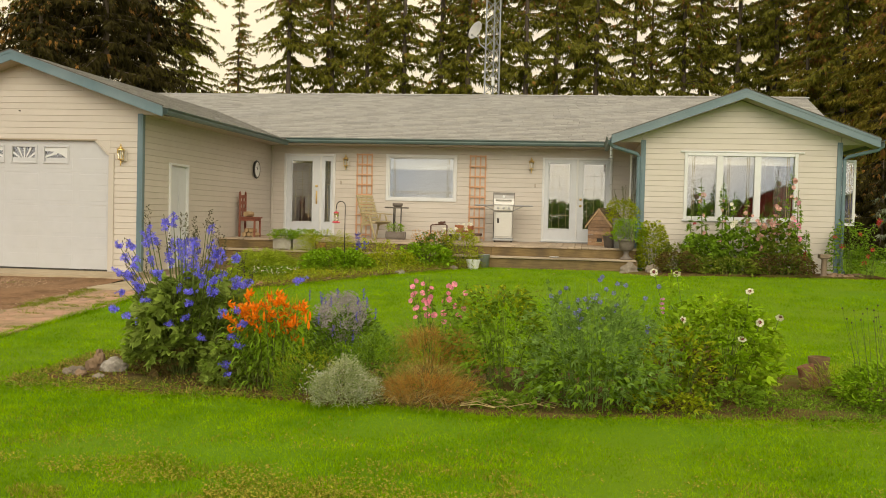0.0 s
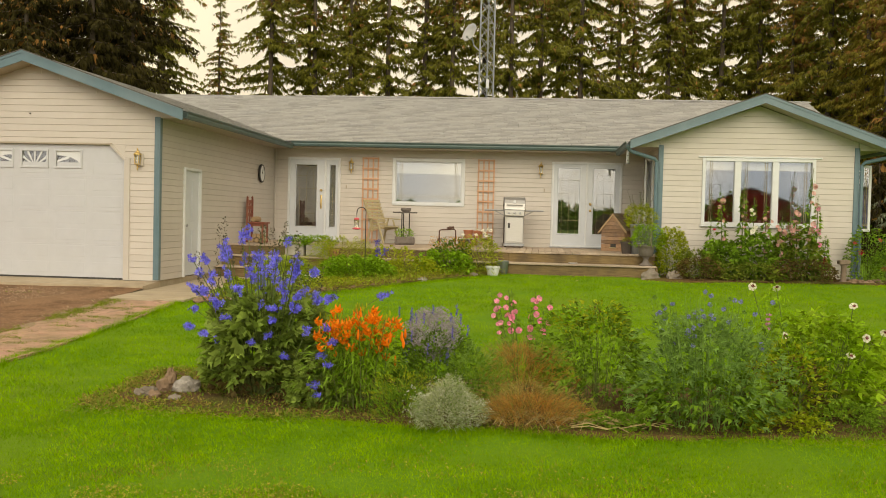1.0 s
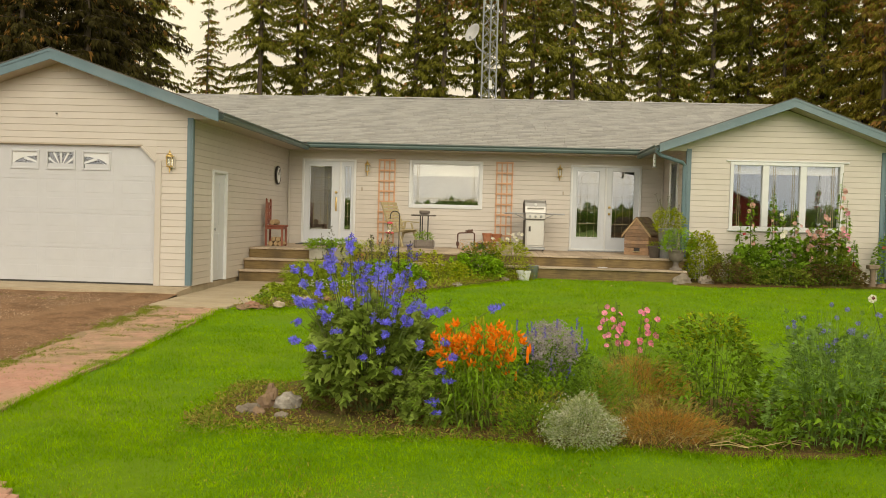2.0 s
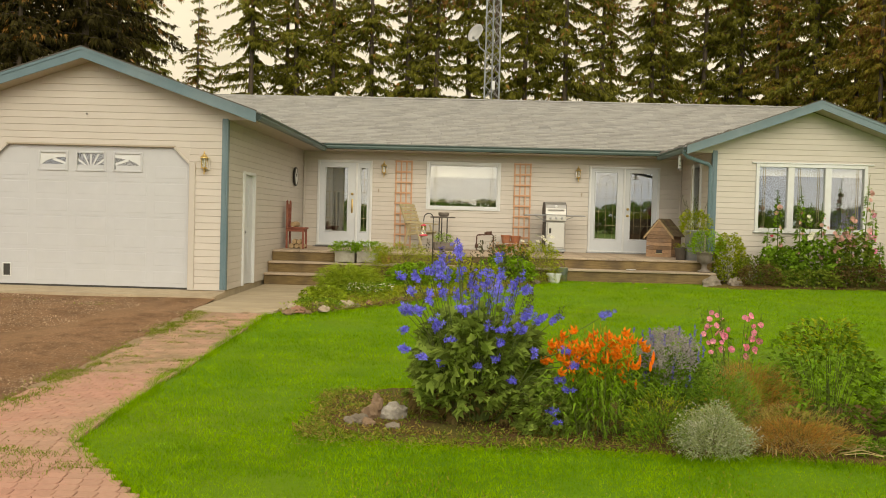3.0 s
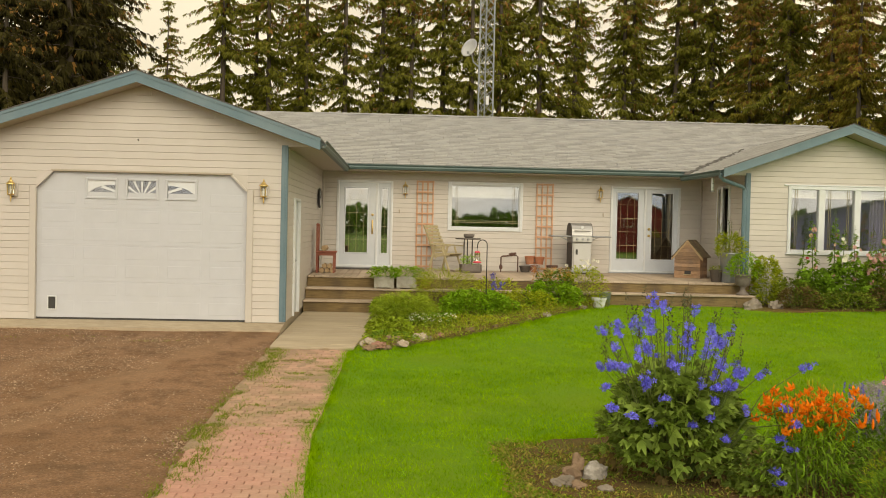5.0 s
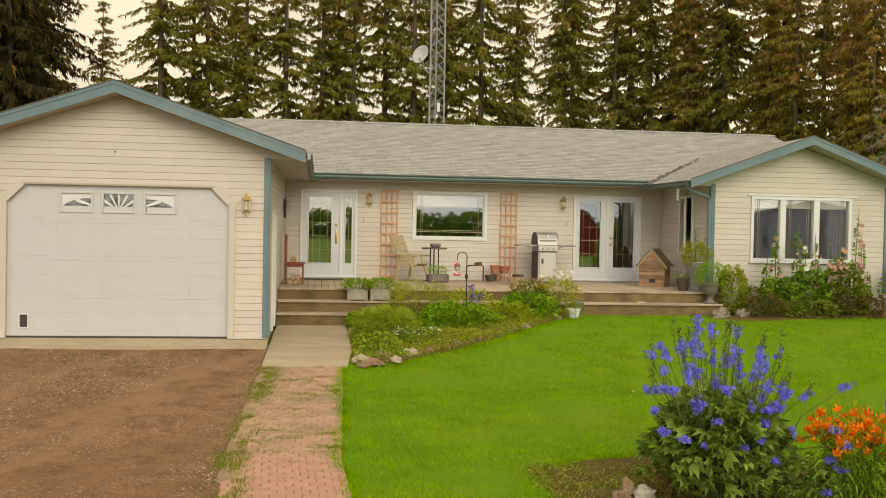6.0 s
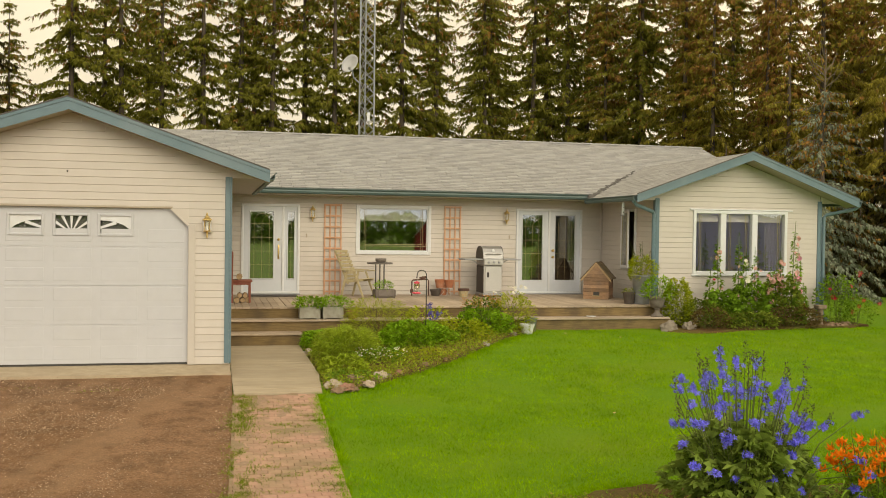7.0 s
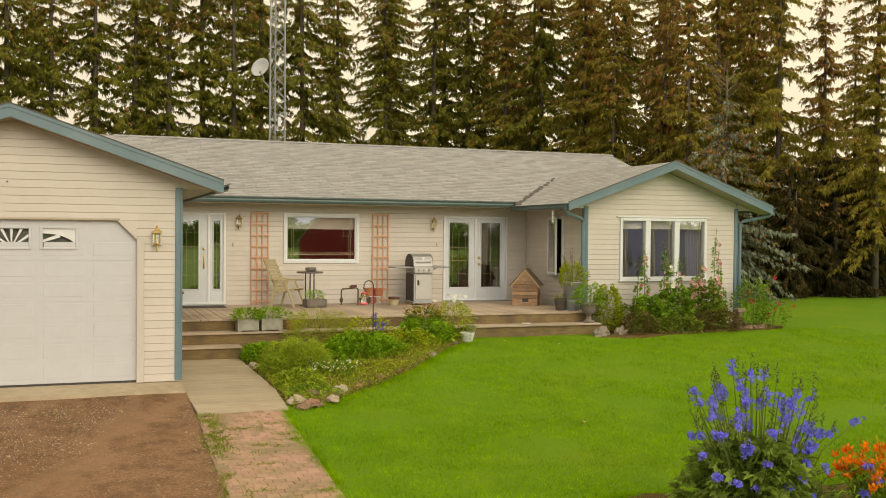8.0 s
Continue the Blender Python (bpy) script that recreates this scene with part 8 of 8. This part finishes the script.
# the belt comes forward round the east end
for x, y, k, s in ((19.2, 23.2, 5, 0.98), (19.0, 20.3, 5, 0.84), (20.6, 19.0, 8, 1.0), (21.4, 16.6, 5, 0.95), (19.6, 15.9, 5, 0.78), (23.6, 17.5, 5, 1.0), (22.6, 14.6, 7, 0.95), (25.2, 15.2, 8, 0.98), (27.4, 16.0, 5, 0.7),
                   (24.1, 11.4, 5, 0.86), (22.4, 21.5, 5, 0.9), (29.5, 13.0, 5, 0.8), (21.2, 26.0, 2, 0.92), (23.8, 24.5, 5, 1.05), (26.0, 22.5, 5, 1.0), (17.4, 27.6, 5, 0.9), (24.6, 19.4, 2, 0.85),
                   (19.3, 15.8, 6, 1.0), (22.6, 16.8, 6, 1.1), (24.6, 14.9, 6, 1.0), (26.8, 14.2, 6, 1.0), (16.6, 19.5, 6, 1.1), (18.6, 18.5, 6, 1.3), (28.5, 15.5, 6, 1.2), (22.9, 13.7, 6, 0.7), (17.0, 14.6, 6, 0.75), (18.9, 13.9, 6, 0.7), (20.6, 13.7, 6, 0.8), (24.5, 13.2, 6, 0.8), (20.2, 12.6, 6, 0.7), (21.6, 12.4, 6, 0.9), (23.0, 12.0, 6, 0.8), (25.4, 12.2, 6, 1.0), (22.0, 13.2, 6, 1.2), (23.8, 13.0, 6, 1.3), (21.0, 24.0, 6, 1.3), (24.0, 20.0, 6, 1.3), (27.0, 18.0, 6, 1.3)):
    plant_tree(k, x, y, s, rr.uniform(0, 360))
g = sheet([14.5, 17, 19, 21, 24, 28, 34, 45], [13.6, 14.4, 16, 20, 26, 34, 44], 0.012, 0.02)
# litter brown deepened to carry the shade under the trees
M["litter"] = mat("shade_darkened_needle_litter", (0.06, 0.04, 0.022), (0.035, 0.025, 0.014), 18, 0.95, 0.6, stain=(0.05, 0.06, 0.015), sscale=0.8, sfac=0.5)
tagged(part("needle_litter", g, M["litter"]), "brown needle litter under the spruces, darkened for their shade", "ground", kind="structure")
n = 9000
rng = np.random.default_rng(61)
X, Y = rng.uniform(14.0, 34.0, n), 13.4 + np.abs(rng.normal(0, 0.7, n))
V, _ = leaves(np.stack([X, Y, np.full(n, 0.18)], 1), rng.normal(0, 0.35, (n, 3)) + np.array([0, 0, 1.0]), rng.uniform(0.2, 0.5, n), 0.02, rng)
strew("rough_grass", V, np.arange(len(V)).reshape(-1, 4), M["leaf_dark"], None, "long rough grass along the trees' foot", "stuff")
# trees beyond the garage, their deep shade put into the needle colour
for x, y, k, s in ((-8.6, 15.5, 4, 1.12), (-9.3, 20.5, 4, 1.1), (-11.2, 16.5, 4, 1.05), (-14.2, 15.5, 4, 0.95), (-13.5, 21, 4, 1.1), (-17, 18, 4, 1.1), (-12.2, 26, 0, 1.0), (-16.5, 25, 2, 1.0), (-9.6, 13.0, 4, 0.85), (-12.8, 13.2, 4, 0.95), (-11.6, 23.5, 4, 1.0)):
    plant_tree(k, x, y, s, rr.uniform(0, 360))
bs = spruce(9, 6.6, 2.7, 0.3, "young blue spruce with pale boughs and a dead top", m="needle_blue", brown=0.16, k_s=0.6)
bs.location = (17.9, 11.3, GROUNDZ)
g = Geo()
for i in range(16):
    a = rr.uniform(0, 6.28)
    z = rr.uniform(0.2, 1.4)
    g.tube([(0, 0, z), (0.35 * math.cos(a), 0.35 * math.sin(a), z + 0.25), (0.6 * math.cos(a), 0.6 * math.sin(a), z + 0.65)], [0.014, 0.009, 0.004], 4, False)
g.tube([(0, 0, -0.2), (0.05, 0, 1.7)], [0.04, 0.01], 6)
M["deadwood"] = mat("bare_dead_twigs", (0.20, 0.15, 0.11), (0.13, 0.10, 0.07), 12, 0.95, 0.3)
dead = part("dead_top", g, M["deadwood"], bs, "bare dead twigs")
dead.location = (0, 0, 6.0)

# ---- grass blades ----
def inside(poly, X, Y):
    c = np.zeros(len(X), bool)
    n = len(poly)
    for i in range(n):
        (x0, y0), (x1, y1) = poly[i], poly[(i + 1) % n]
        hit = ((y0 > Y) != (y1 > Y)) & (X < (x1 - x0) * (Y - y0) / (y1 - y0 + 1e-12) + x0)
        c ^= hit
    return c


def path_shift(y):
    return np.interp(y, [-14, -10.2, -9.2, -8, -6.5, -4, -2], [4.0, 0.75, 0.03, -0.05, -0.12, -0.05, 0.0])


# bare worn spots in the lawn: x, y, half width
BARE = ((5.99, -11.24, 0.06), (6.03, -11.72, 0.08), (6.62, -11.65, 0.07), (4.75, -11.3, 0.05))


def lawn_points(rng, n, x0, x1, y0, y1):
    X, Y = rng.uniform(x0, x1, n), rng.uniform(y0, y1, n)
    sh = path_shift(Y) + 0.035 * np.sin(Y * 2.3) + 0.025 * np.sin(Y * 6.1 + 1.0) + rng.normal(0, 0.025, n)
    bad = inside(outline, X, Y) | inside(deck_bed, X, Y) | inside(wing_bed, X, Y)
    bad |= (Y > -11.2) & (X < 1.2 + sh)
    bad |= (Y <= -11.2) & (X < 1.0 + sh)
    bad |= (Y > 3.45) & (X < 13.3)
    for bx, by, br in BARE:
        bad |= np.hypot((X - bx) / 1.6, Y - by) < br * rng.uniform(0.6, 1.2, n)
    return X[~bad], Y[~bad]


def blades(name, rng, X, Y, h, w, m, label, dz=-0.012):
    Z = np.interp(Y, GY, GZ)
    k = np.interp(X, [1.35, 3.4], [0.0, 1.0])
    low = np.minimum(Z, -0.17)
    Z = np.where((Y > -1.8) & (X < 3.4), low + (Z - low) * k, Z) + dz
    n = len(X)
    a = rng.uniform(0, 2 * math.pi, n)
    hh = h * rng.uniform(0.6, 1.3, n)
    lx, ly = rng.normal(0, 0.6, n) * hh, rng.normal(0, 0.6, n) * hh
    ww = w * rng.uniform(0.7, 1.3, n) / 2
    c, s = np.cos(a) * ww, np.sin(a) * ww
    V = np.stack([np.stack([X - c, Y - s, Z], 1), np.stack([X + c, Y + s, Z], 1), np.stack([X + lx, Y + ly, Z + hh], 1)], 1).reshape(-1, 3)
    return strew(name, V, np.arange(len(V)).reshape(-1, 3), M[m], None, label, "stuff")


M["blade"] = mat("grass_blades", (0.31, 0.50, 0.010), (0.18, 0.355, 0.007), 4.5, 0.6, 0, island=0.22, trans=0.35, spec=0.08, stain=(0.125, 0.27, 0.006), sscale=1.9, sfac=0.75)
rng = np.random.default_rng(77)
for nm, cnt, box, h, w in (("lawn_blades_near", 190000, (1.2, 11.5, -13.6, -8.8), 0.028, 0.0078), ("lawn_blades_mid", 150000, (1.15, 13.5, -8.8, -1.8), 0.030, 0.009),
                           ("lawn_blades_far", 60000, (1.6, 15.5, -1.8, 3.5), 0.032, 0.012)):
    X, Y = lawn_points(rng, cnt, *box)
    blades(nm, rng, X, Y, h, w, "blade", "short mown grass blades of the lawn")
M["path_weed"] = mat("path_weeds", (0.22, 0.30, 0.025), (0.18, 0.20, 0.035), 4.0, 0.7, 0, island=0.35, trans=0.3, spec=0.1)
# taller fringe round the bed and the path
E_X, E_Y = [], []
for poly, lo, hi in ((outline, 0.0, 0.16), (deck_bed[:9], 0.0, 0.12)):
    for i in range(len(poly) - (0 if poly is outline else 1)):
        p, q = poly[i], poly[(i + 1) % len(poly)]
        n = int(900 * math.dist(p, q))
        f = rng.random(n)
        E_X.append(p[0] + (q[0] - p[0]) * f + rng.normal(0, 0.12, n))
        E_Y.append(p[1] + (q[1] - p[1]) * f + rng.normal(0, 0.10, n))
blades("bed_fringe", rng, np.concatenate(E_X), np.concatenate(E_Y), 0.05, 0.008, "blade", "longer grass fringing the beds")
X, Y = rng.uniform(2.5, 11.5, 60000), -12.3 + np.abs(rng.normal(0, 1.0, 60000))
keep = np.array([noise.noise((a * 0.9, b * 1.6, 1.0)) + 0.6 * noise.noise((a * 3, b * 3, 4.0)) for a, b in zip(X, Y)]) > 0.08
M["thatch"] = mat("olive_thatch_and_clover", (0.33, 0.31, 0.05), (0.24, 0.26, 0.03), 3.0, 0.8, 0, island=0.4, trans=0.2, spec=0.1)
blades("lawn_thatch", rng, X[keep], Y[keep], 0.028, 0.011, "thatch", "yellowing thatch and clover in the lawn")
# darker tufts of coarse grass scattered over the lawn
X, Y = [], []
for i in range(130):
    cx, cy = rng.uniform(1.6, 11.0), rng.uniform(-9.5, 2.6)
    n, k = int(rng.uniform(60, 170)), rng.uniform(0.05, 0.16)
    X.append(cx + rng.normal(0, k * 1.5, n))
    Y.append(cy + rng.normal(0, k, n))
X, Y = np.concatenate(X), np.concatenate(Y)
keep = ~(inside(outline, X, Y) | inside(deck_bed, X, Y)) & (X > 1.3 + path_shift(Y))
blades("lawn_tufts", rng, X[keep], Y[keep], 0.036, 0.009, "leaf_bright", "darker tufts of coarse grass in the lawn")
# clover and knotweed creeping through the thin near edge of the lawn
n = 52000
X, Y = rng.uniform(3.2, 11.0, n), -12.4 + np.abs(rng.normal(0, 0.85, n))
keep = np.array([noise.noise((a * 0.7, b * 1.1, 8.0)) + 0.8 * noise.noise((a * 2.6, b * 2.6, 3.0)) for a, b in zip(X, Y)]) > 0.02
P = np.stack([X, Y, np.interp(Y, GY, GZ) + rng.uniform(0.008, 0.030, n)], 1)[keep]
V, _ = leaves(P, np.stack([rng.normal(0, 1, len(P)), rng.normal(0, 1, len(P)), rng.uniform(0.2, 0.7, len(P))], 1), rng.uniform(0.010, 0.022, len(P)), 0.011, rng, 3, 1.2, 0.1)
M["clover"] = fol("olive_clover_leaflets", (0.34, 0.335, 0.04), (0.41, 0.34, 0.06), 0.35, 0.2)
strew("lawn_clover", V, np.arange(len(V)).reshape(-1, 4), M["clover"], None, "yellowing clover leaflets in the thin lawn", "stuff")
n = 7000
Y = rng.uniform(-10.6, -2.1, n)
blades("path_fringe", rng, 1.15 + path_shift(Y) + 0.035 * np.sin(Y * 2.3) + 0.025 * np.sin(Y * 6.1 + 1.0) + rng.normal(0, 0.035, n), Y, 0.06, 0.008, "blade", "grass edge along the brick path")
# weedy strip between drive and path, and tufts in the joints
n = 14000
Y = rng.uniform(-9.6, -2.0, n)
X = 0.12 + path_shift(Y) + rng.normal(0, 0.10, n)
keep = np.array([noise.noise((a * 2.2, b * 1.3, 12.0)) + 0.7 * noise.noise((a * 7, b * 5, 2.0)) for a, b in zip(X, Y)]) + rng.normal(0, 0.15, n) > 0.10
blades("drive_weeds", rng, X[keep], Y[keep], 0.034, 0.009, "path_weed", "weedy grass between drive and path", 0.012)
X, Y = [], []
for i in range(54):
    cy = rng.uniform(-10.5, -9.0) if i % 3 == 0 else rng.uniform(-6.4, -2.1) if i % 3 == 1 else rng.uniform(-9.0, -2.1)
    cx = rng.uniform(0.15, 1.1) + float(path_shift(np.array(cy)))
    big = i % 3 == 0
    n = int(rng.uniform(40, 190)) if big else int(rng.uniform(40, 150)) if i % 3 == 1 else int(rng.uniform(8, 40))
    X.append(cx + rng.normal(0, 0.10, n))
    Y.append(cy + rng.normal(0, 0.055 if big else 0.035, n))
blades("joint_weeds", rng, np.concatenate(X), np.concatenate(Y), 0.024, 0.009, "path_weed", "weeds in the path joints", 0.014)
X, Y = [], []
for i in range(26):
    cx, cy = rng.uniform(-4.5, -0.1), rng.uniform(-1.6, -0.72)
    n = int(rng.uniform(20, 80))
    X.append(cx + rng.normal(0, 0.15, n))
    Y.append(np.minimum(-0.7, cy + rng.normal(0, 0.04, n)))
blades("apron_weeds", rng, np.concatenate(X), np.concatenate(Y), 0.04, 0.009, "path_weed", "sparse weeds along the apron", 0.02)

M["fallen"] = fol("yellowed_fallen_leaf", (0.62, 0.50, 0.22), (0.52, 0.38, 0.15), 0.2, 0.2)
for x, y, a in ((7.43, 2.2, 20), (6.55, 2.75, 110), (4.9, -3.6, 60)):
    t = part("fallen_leaf", Geo().add([(0, 0, 0), (0.035, 0.025, 0.012), (0.085, 0, 0.004), (0.035, -0.025, 0.012), (0.0, 0, -0.002), (0.035, 0.025, 0.010), (0.085, 0, 0.002), (0.035, -0.025, 0.010)], [(0, 3, 2, 1), (4, 5, 6, 7), (0, 1, 5, 4), (1, 2, 6, 5), (2, 3, 7, 6), (3, 0, 4, 7)]), M["fallen"])
    t.matrix_basis = pose(x, y, gz(y, x) + 0.02, 0, 0, a)
    tagged(t, "yellowed fallen leaf lying on the lawn", "leaf", "fallen leaves")
# gravel stones strewn on the drive
n = 80000
X, Y = rng.uniform(-7.5, 0.0, n), rng.uniform(-11.5, -0.72, n)
patch = np.array([noise.noise((a * 0.8, b * 0.8, 3.0)) + 0.5 * noise.noise((a * 2.5, b * 2.5, 6.0)) for a, b in zip(X, Y)])
keep = (X < 0.06 + path_shift(Y)) & (patch + rng.normal(0, 0.3, n) > 0.05)
X, Y = X[keep], Y[keep]
n = len(X)
Z = np.interp(Y, GY, GZ) + 0.024
n_tr = np.minimum(np.abs(X - 0.47 - 0.457 * Y), np.abs(X + 0.3 - 0.22 * Y))
s = rng.uniform(0.004, 0.012, n) * np.where(n_tr < 0.2, 0.5, 1.0) * np.where(rng.random(n) < 0.04, 1.8, 1.0)
base = np.array([(1, 0, 0), (-0.5, 0.87, 0), (-0.5, -0.87, 0), (0, 0, 0.9)])
V = np.stack([X, Y, Z], 1)[:, None, :] + base[None] * s[:, None, None] * rng.uniform(0.7, 1.3, (n, 4, 1))
F = (np.arange(n) * 4)[:, None, None] + np.array([(0, 1, 3), (1, 2, 3), (2, 0, 3)])[None]
M["pebble"] = mat("gravel_stones", (0.50, 0.36, 0.245), (0.25, 0.15, 0.092), 20, 0.9, 0, island=0.4)
strew("gravel_stones", V.reshape(-1, 3), F.reshape(-1, 3), M["pebble"], None, "loose gravel stones on the drive", "stuff")

# ---- brick path ----
path = part("brick_path", sheet([0.03 + 0.057 * k for k in range(21)], [-11.2 + 0.0916 * k for k in range(101)], 0.012), M["sand"])
for v in path.data.vertices:
    v.co.x += float(path_shift(np.array(v.co.y)))
    px, py = v.co.x, v.co.y
    worn = float(np.interp(py, [-9.5, -6.5, -4.0, -2.4], [0.0, 0.010, 0.017, 0.020])) + float(np.interp(px - float(path_shift(np.array(py))), [0.05, 0.3], [0.016, 0.0]))
    v.co.z = gz(py) + 0.004 + worn * (0.45 + 1.3 * noise.noise((px * 2.6, py * 1.9, 5.0)) + 0.7 * noise.noise((px * 9, py * 9, 2.0)))
tagged(path, "red interlocking paver path with weeds in its joints", "path", kind="structure")
PW, PL = 0.138, 0.118


def paver_outline(x0, x1):
    """Interlocking outline: kinked long sides, slightly waved ends."""
    gap = 0.0024

    def kink(y):
        u = (y / PL) % 1.0
        return 0.008 if 0.28 < u < 0.72 else (-0.008 if u < 0.2 or u > 0.8 else 0.0)

    def wave(x):
        return 0.006 * math.sin(2 * math.pi * x / 0.07)
    ys = [gap * 1.5, PL * 0.2, PL * 0.28, PL * 0.72, PL * 0.8, PL - gap * 1.5]
    xs = [x0 + gap + (x1 - x0 - 2 * gap) * i / 4 for i in range(5)]
    right = [(x1 - gap + kink(y), y) for y in ys]
    left = [(x0 + gap + kink(y), y) for y in ys[::-1]]
    low = [(x + kink(0), gap * 1.5 + wave(x)) for x in xs[1:-1]]
    high = [(x + kink(0), PL - gap * 1.5 + wave(x)) for x in xs[-2:0:-1]]
    return low + right + high + left


def paver_mesh(x0, x1):
    ring_o = paver_outline(x0, x1)
    cx, cy = (x0 + x1) / 2, PL / 2
    ring_i = [(cx + (x - cx) * 0.93, cy + (y - cy) * 0.955) for x, y in ring_o]
    m = len(ring_o)
    vs = [(x, y, -0.03) for x, y in ring_o] + [(x, y, 0.0) for x, y in ring_o] + [(x, y, 0.005) for x, y in ring_i]
    fs = [(k * m + i, k * m + (i + 1) % m, (k + 1) * m + (i + 1) % m, (k + 1) * m + i) for k in range(2) for i in range(m)]
    fs.append(tuple(2 * m + i for i in range(m)))
    return Geo().add(vs, fs)


rr = random.Random(12)
cache, beyond = {}, Geo()
y = -2.06
row_i = 0
while y > -11.0:
    y -= PL
    yc = y + PL / 2
    sh = float(path_shift(np.array(yc)))
    x = 0.07 - (PW / 2 if row_i % 2 else 0.0)
    slope_x = math.degrees(math.atan2(gz(y + PL) - gz(y), PL))
    while x < 1.15:
        a, b = max(0.0, 0.07 - x), min(PW, 1.17 - x)
        if b - a > 0.045:
            dusty = yc > -4.9 + rr.uniform(-1.2, 1.2)
            key = (round(a, 3), round(b, 3), dusty)
            if key not in cache:
                cache[key] = paver_mesh(a, b).mesh("paver")
                cache[key].materials.append(M["paver_dusty" if dusty else "paver"])
            at = pose(x + sh + rr.uniform(-0.002, 0.002), y, gz(y) + 0.016 + rr.uniform(-0.002, 0.002) - (0.004 if dusty else 0), slope_x + rr.uniform(-0.5, 0.5), rr.uniform(-0.7, 0.7), rr.uniform(-0.8, 0.8))
            if y > -6.4:
                g = paver_mesh(a, b)
                beyond.add([at @ Vector(p) for p in g.v], g.f)
            else:
                ob = new("paver", cache[key])
                ob.parent = path
                ob.matrix_basis = at
        x += PW
    row_i += 1
tagged(part("pavers_beyond", beyond, M["paver_dusty"], path), kind="stuff")

# ---- yard behind the camera, seen in the window panes ----
M["barnred"] = mat("barn_red_boards", (0.30, 0.022, 0.025), (0.22, 0.016, 0.02), 3, 0.8, 0.2, stretch=(4, 4, 0.3), stain=(0.18, 0.02, 0.02), sscale=0.6, sfac=0.4)
M["tinroof"] = mat("pale_tin_roof", (0.45, 0.48, 0.54), (0.38, 0.41, 0.46), 2, 0.45, 0.1, metal=0.3)
barn = thing("barn", (33.6, -104.0, gz(-104)), "red board barn with a pale metal gambrel roof", "barn", rz=14)
bw_, bl_ = 6.3, 8.0
sec = [(-bw_, 0), (bw_, 0), (bw_, 2.8), (bw_ * 0.66, 5.6), (0, 7.2), (-bw_ * 0.66, 5.6), (-bw_, 2.8)]
part("wall", Geo().prism([(x, bl_, z) for x, z in sec], (0, 0, 0), (0, -2 * bl_, 0)), M["barnred"], barn)
for s in (-1, 1):
    part("roof", Geo().prism([(s * (bw_ + 0.3), bl_ + 0.3, 2.65), (s * (bw_ * 0.66 + 0.1), bl_ + 0.3, 5.74), (0, bl_ + 0.3, 7.36), (0, bl_ + 0.3, 7.22), (s * bw_ * 0.66, bl_ + 0.3, 5.6), (s * (bw_ + 0.18), bl_ + 0.3, 2.65)], (0, 0, 0), (0, -2 * bl_ - 0.6, 0)), M["tinroof"], barn)
part("loft_window", ring(Geo(), -0.6, 0.6, 3.3, 4.4, 0.1, bl_ + 0.0, bl_ + 0.08), M["white"], barn)
part("barn_door", Geo().box((-1.5, bl_ - 0.05, 0), (1.5, bl_ + 0.06, 2.6), 0.02), M["barnred"], barn)
rng = np.random.default_rng(91)
hedge = thing("far_tree_line", (0, 0, 0), "low dark line of distant trees beyond the field", "trees", kind="stuff")
n = 12000
ang = rng.uniform(math.pi * 1.02, math.pi * 1.98, n)
dist = rng.uniform(215, 240, n)
hgt = rng.random(n) ** 0.8 * (6.0 + 0.7 * np.sin(ang * 31) + 0.5 * np.sin(ang * 77))
P = np.stack([np.cos(ang) * dist, np.sin(ang) * dist, -1.6 + np.maximum(0, hgt)], axis=1)
V, _ = leaves(P, rng.normal(0, 1, (n, 3)) + np.array([0, 0, 0.5]), 2.6, 2.0, rng)
foliage("crowns", V, M["leaf_dark"], hedge)

M["shedblue"] = mat("blue_grey_metal_cladding", (0.38, 0.38, 0.80), (0.33, 0.33, 0.72), 2, 0.5, 0.2, stretch=(5, 5, 0.3))
shed = thing("machine_shed", (41.0, -52.0, gz(-52)), "blue-grey metal-clad machine shed across the yard", "shed", rz=28)
part("wall", Geo().prism([(-9, 0, 0), (9, 0, 0), (9, 0, 3.9), (0, 0, 5.9), (-9, 0, 3.9)], (0, 0, 0), (0, -14, 0)), M["shedblue"], shed)
for s_ in (-1, 1):
    part("roof", Geo().prism([(s_ * 9.3, 0.3, 3.82), (0, 0.3, 5.92), (0, 0.3, 6.04), (s_ * 9.3, 0.3, 3.95)], (0, 0, 0), (0, -14.6, 0)), M["tinroof"], shed)
part("shed_door", Geo().box((-3, 0.0, 0), (3, 0.08, 3.4), 0.02), M["shedblue"], shed)


# parts that hold many tiny pieces
for ob in bpy.data.objects:
    if ob.parent and ob.name.split(".")[0] in ("stem_clump", "branchwork", "bud_spray", "green_bud_spray", "seed_head_spray", "stalk_tuft", "stem_clump", "came", "sunburst", "joist_frame", "rusty_foliage", "stem_clump", "blade_tuft", "fine_blade_tuft", "young_blade_tuft", "fine_twig_tuft", "twig_tuft", "dry_blade_tuft"):
        ob["kind"] = "stuff"
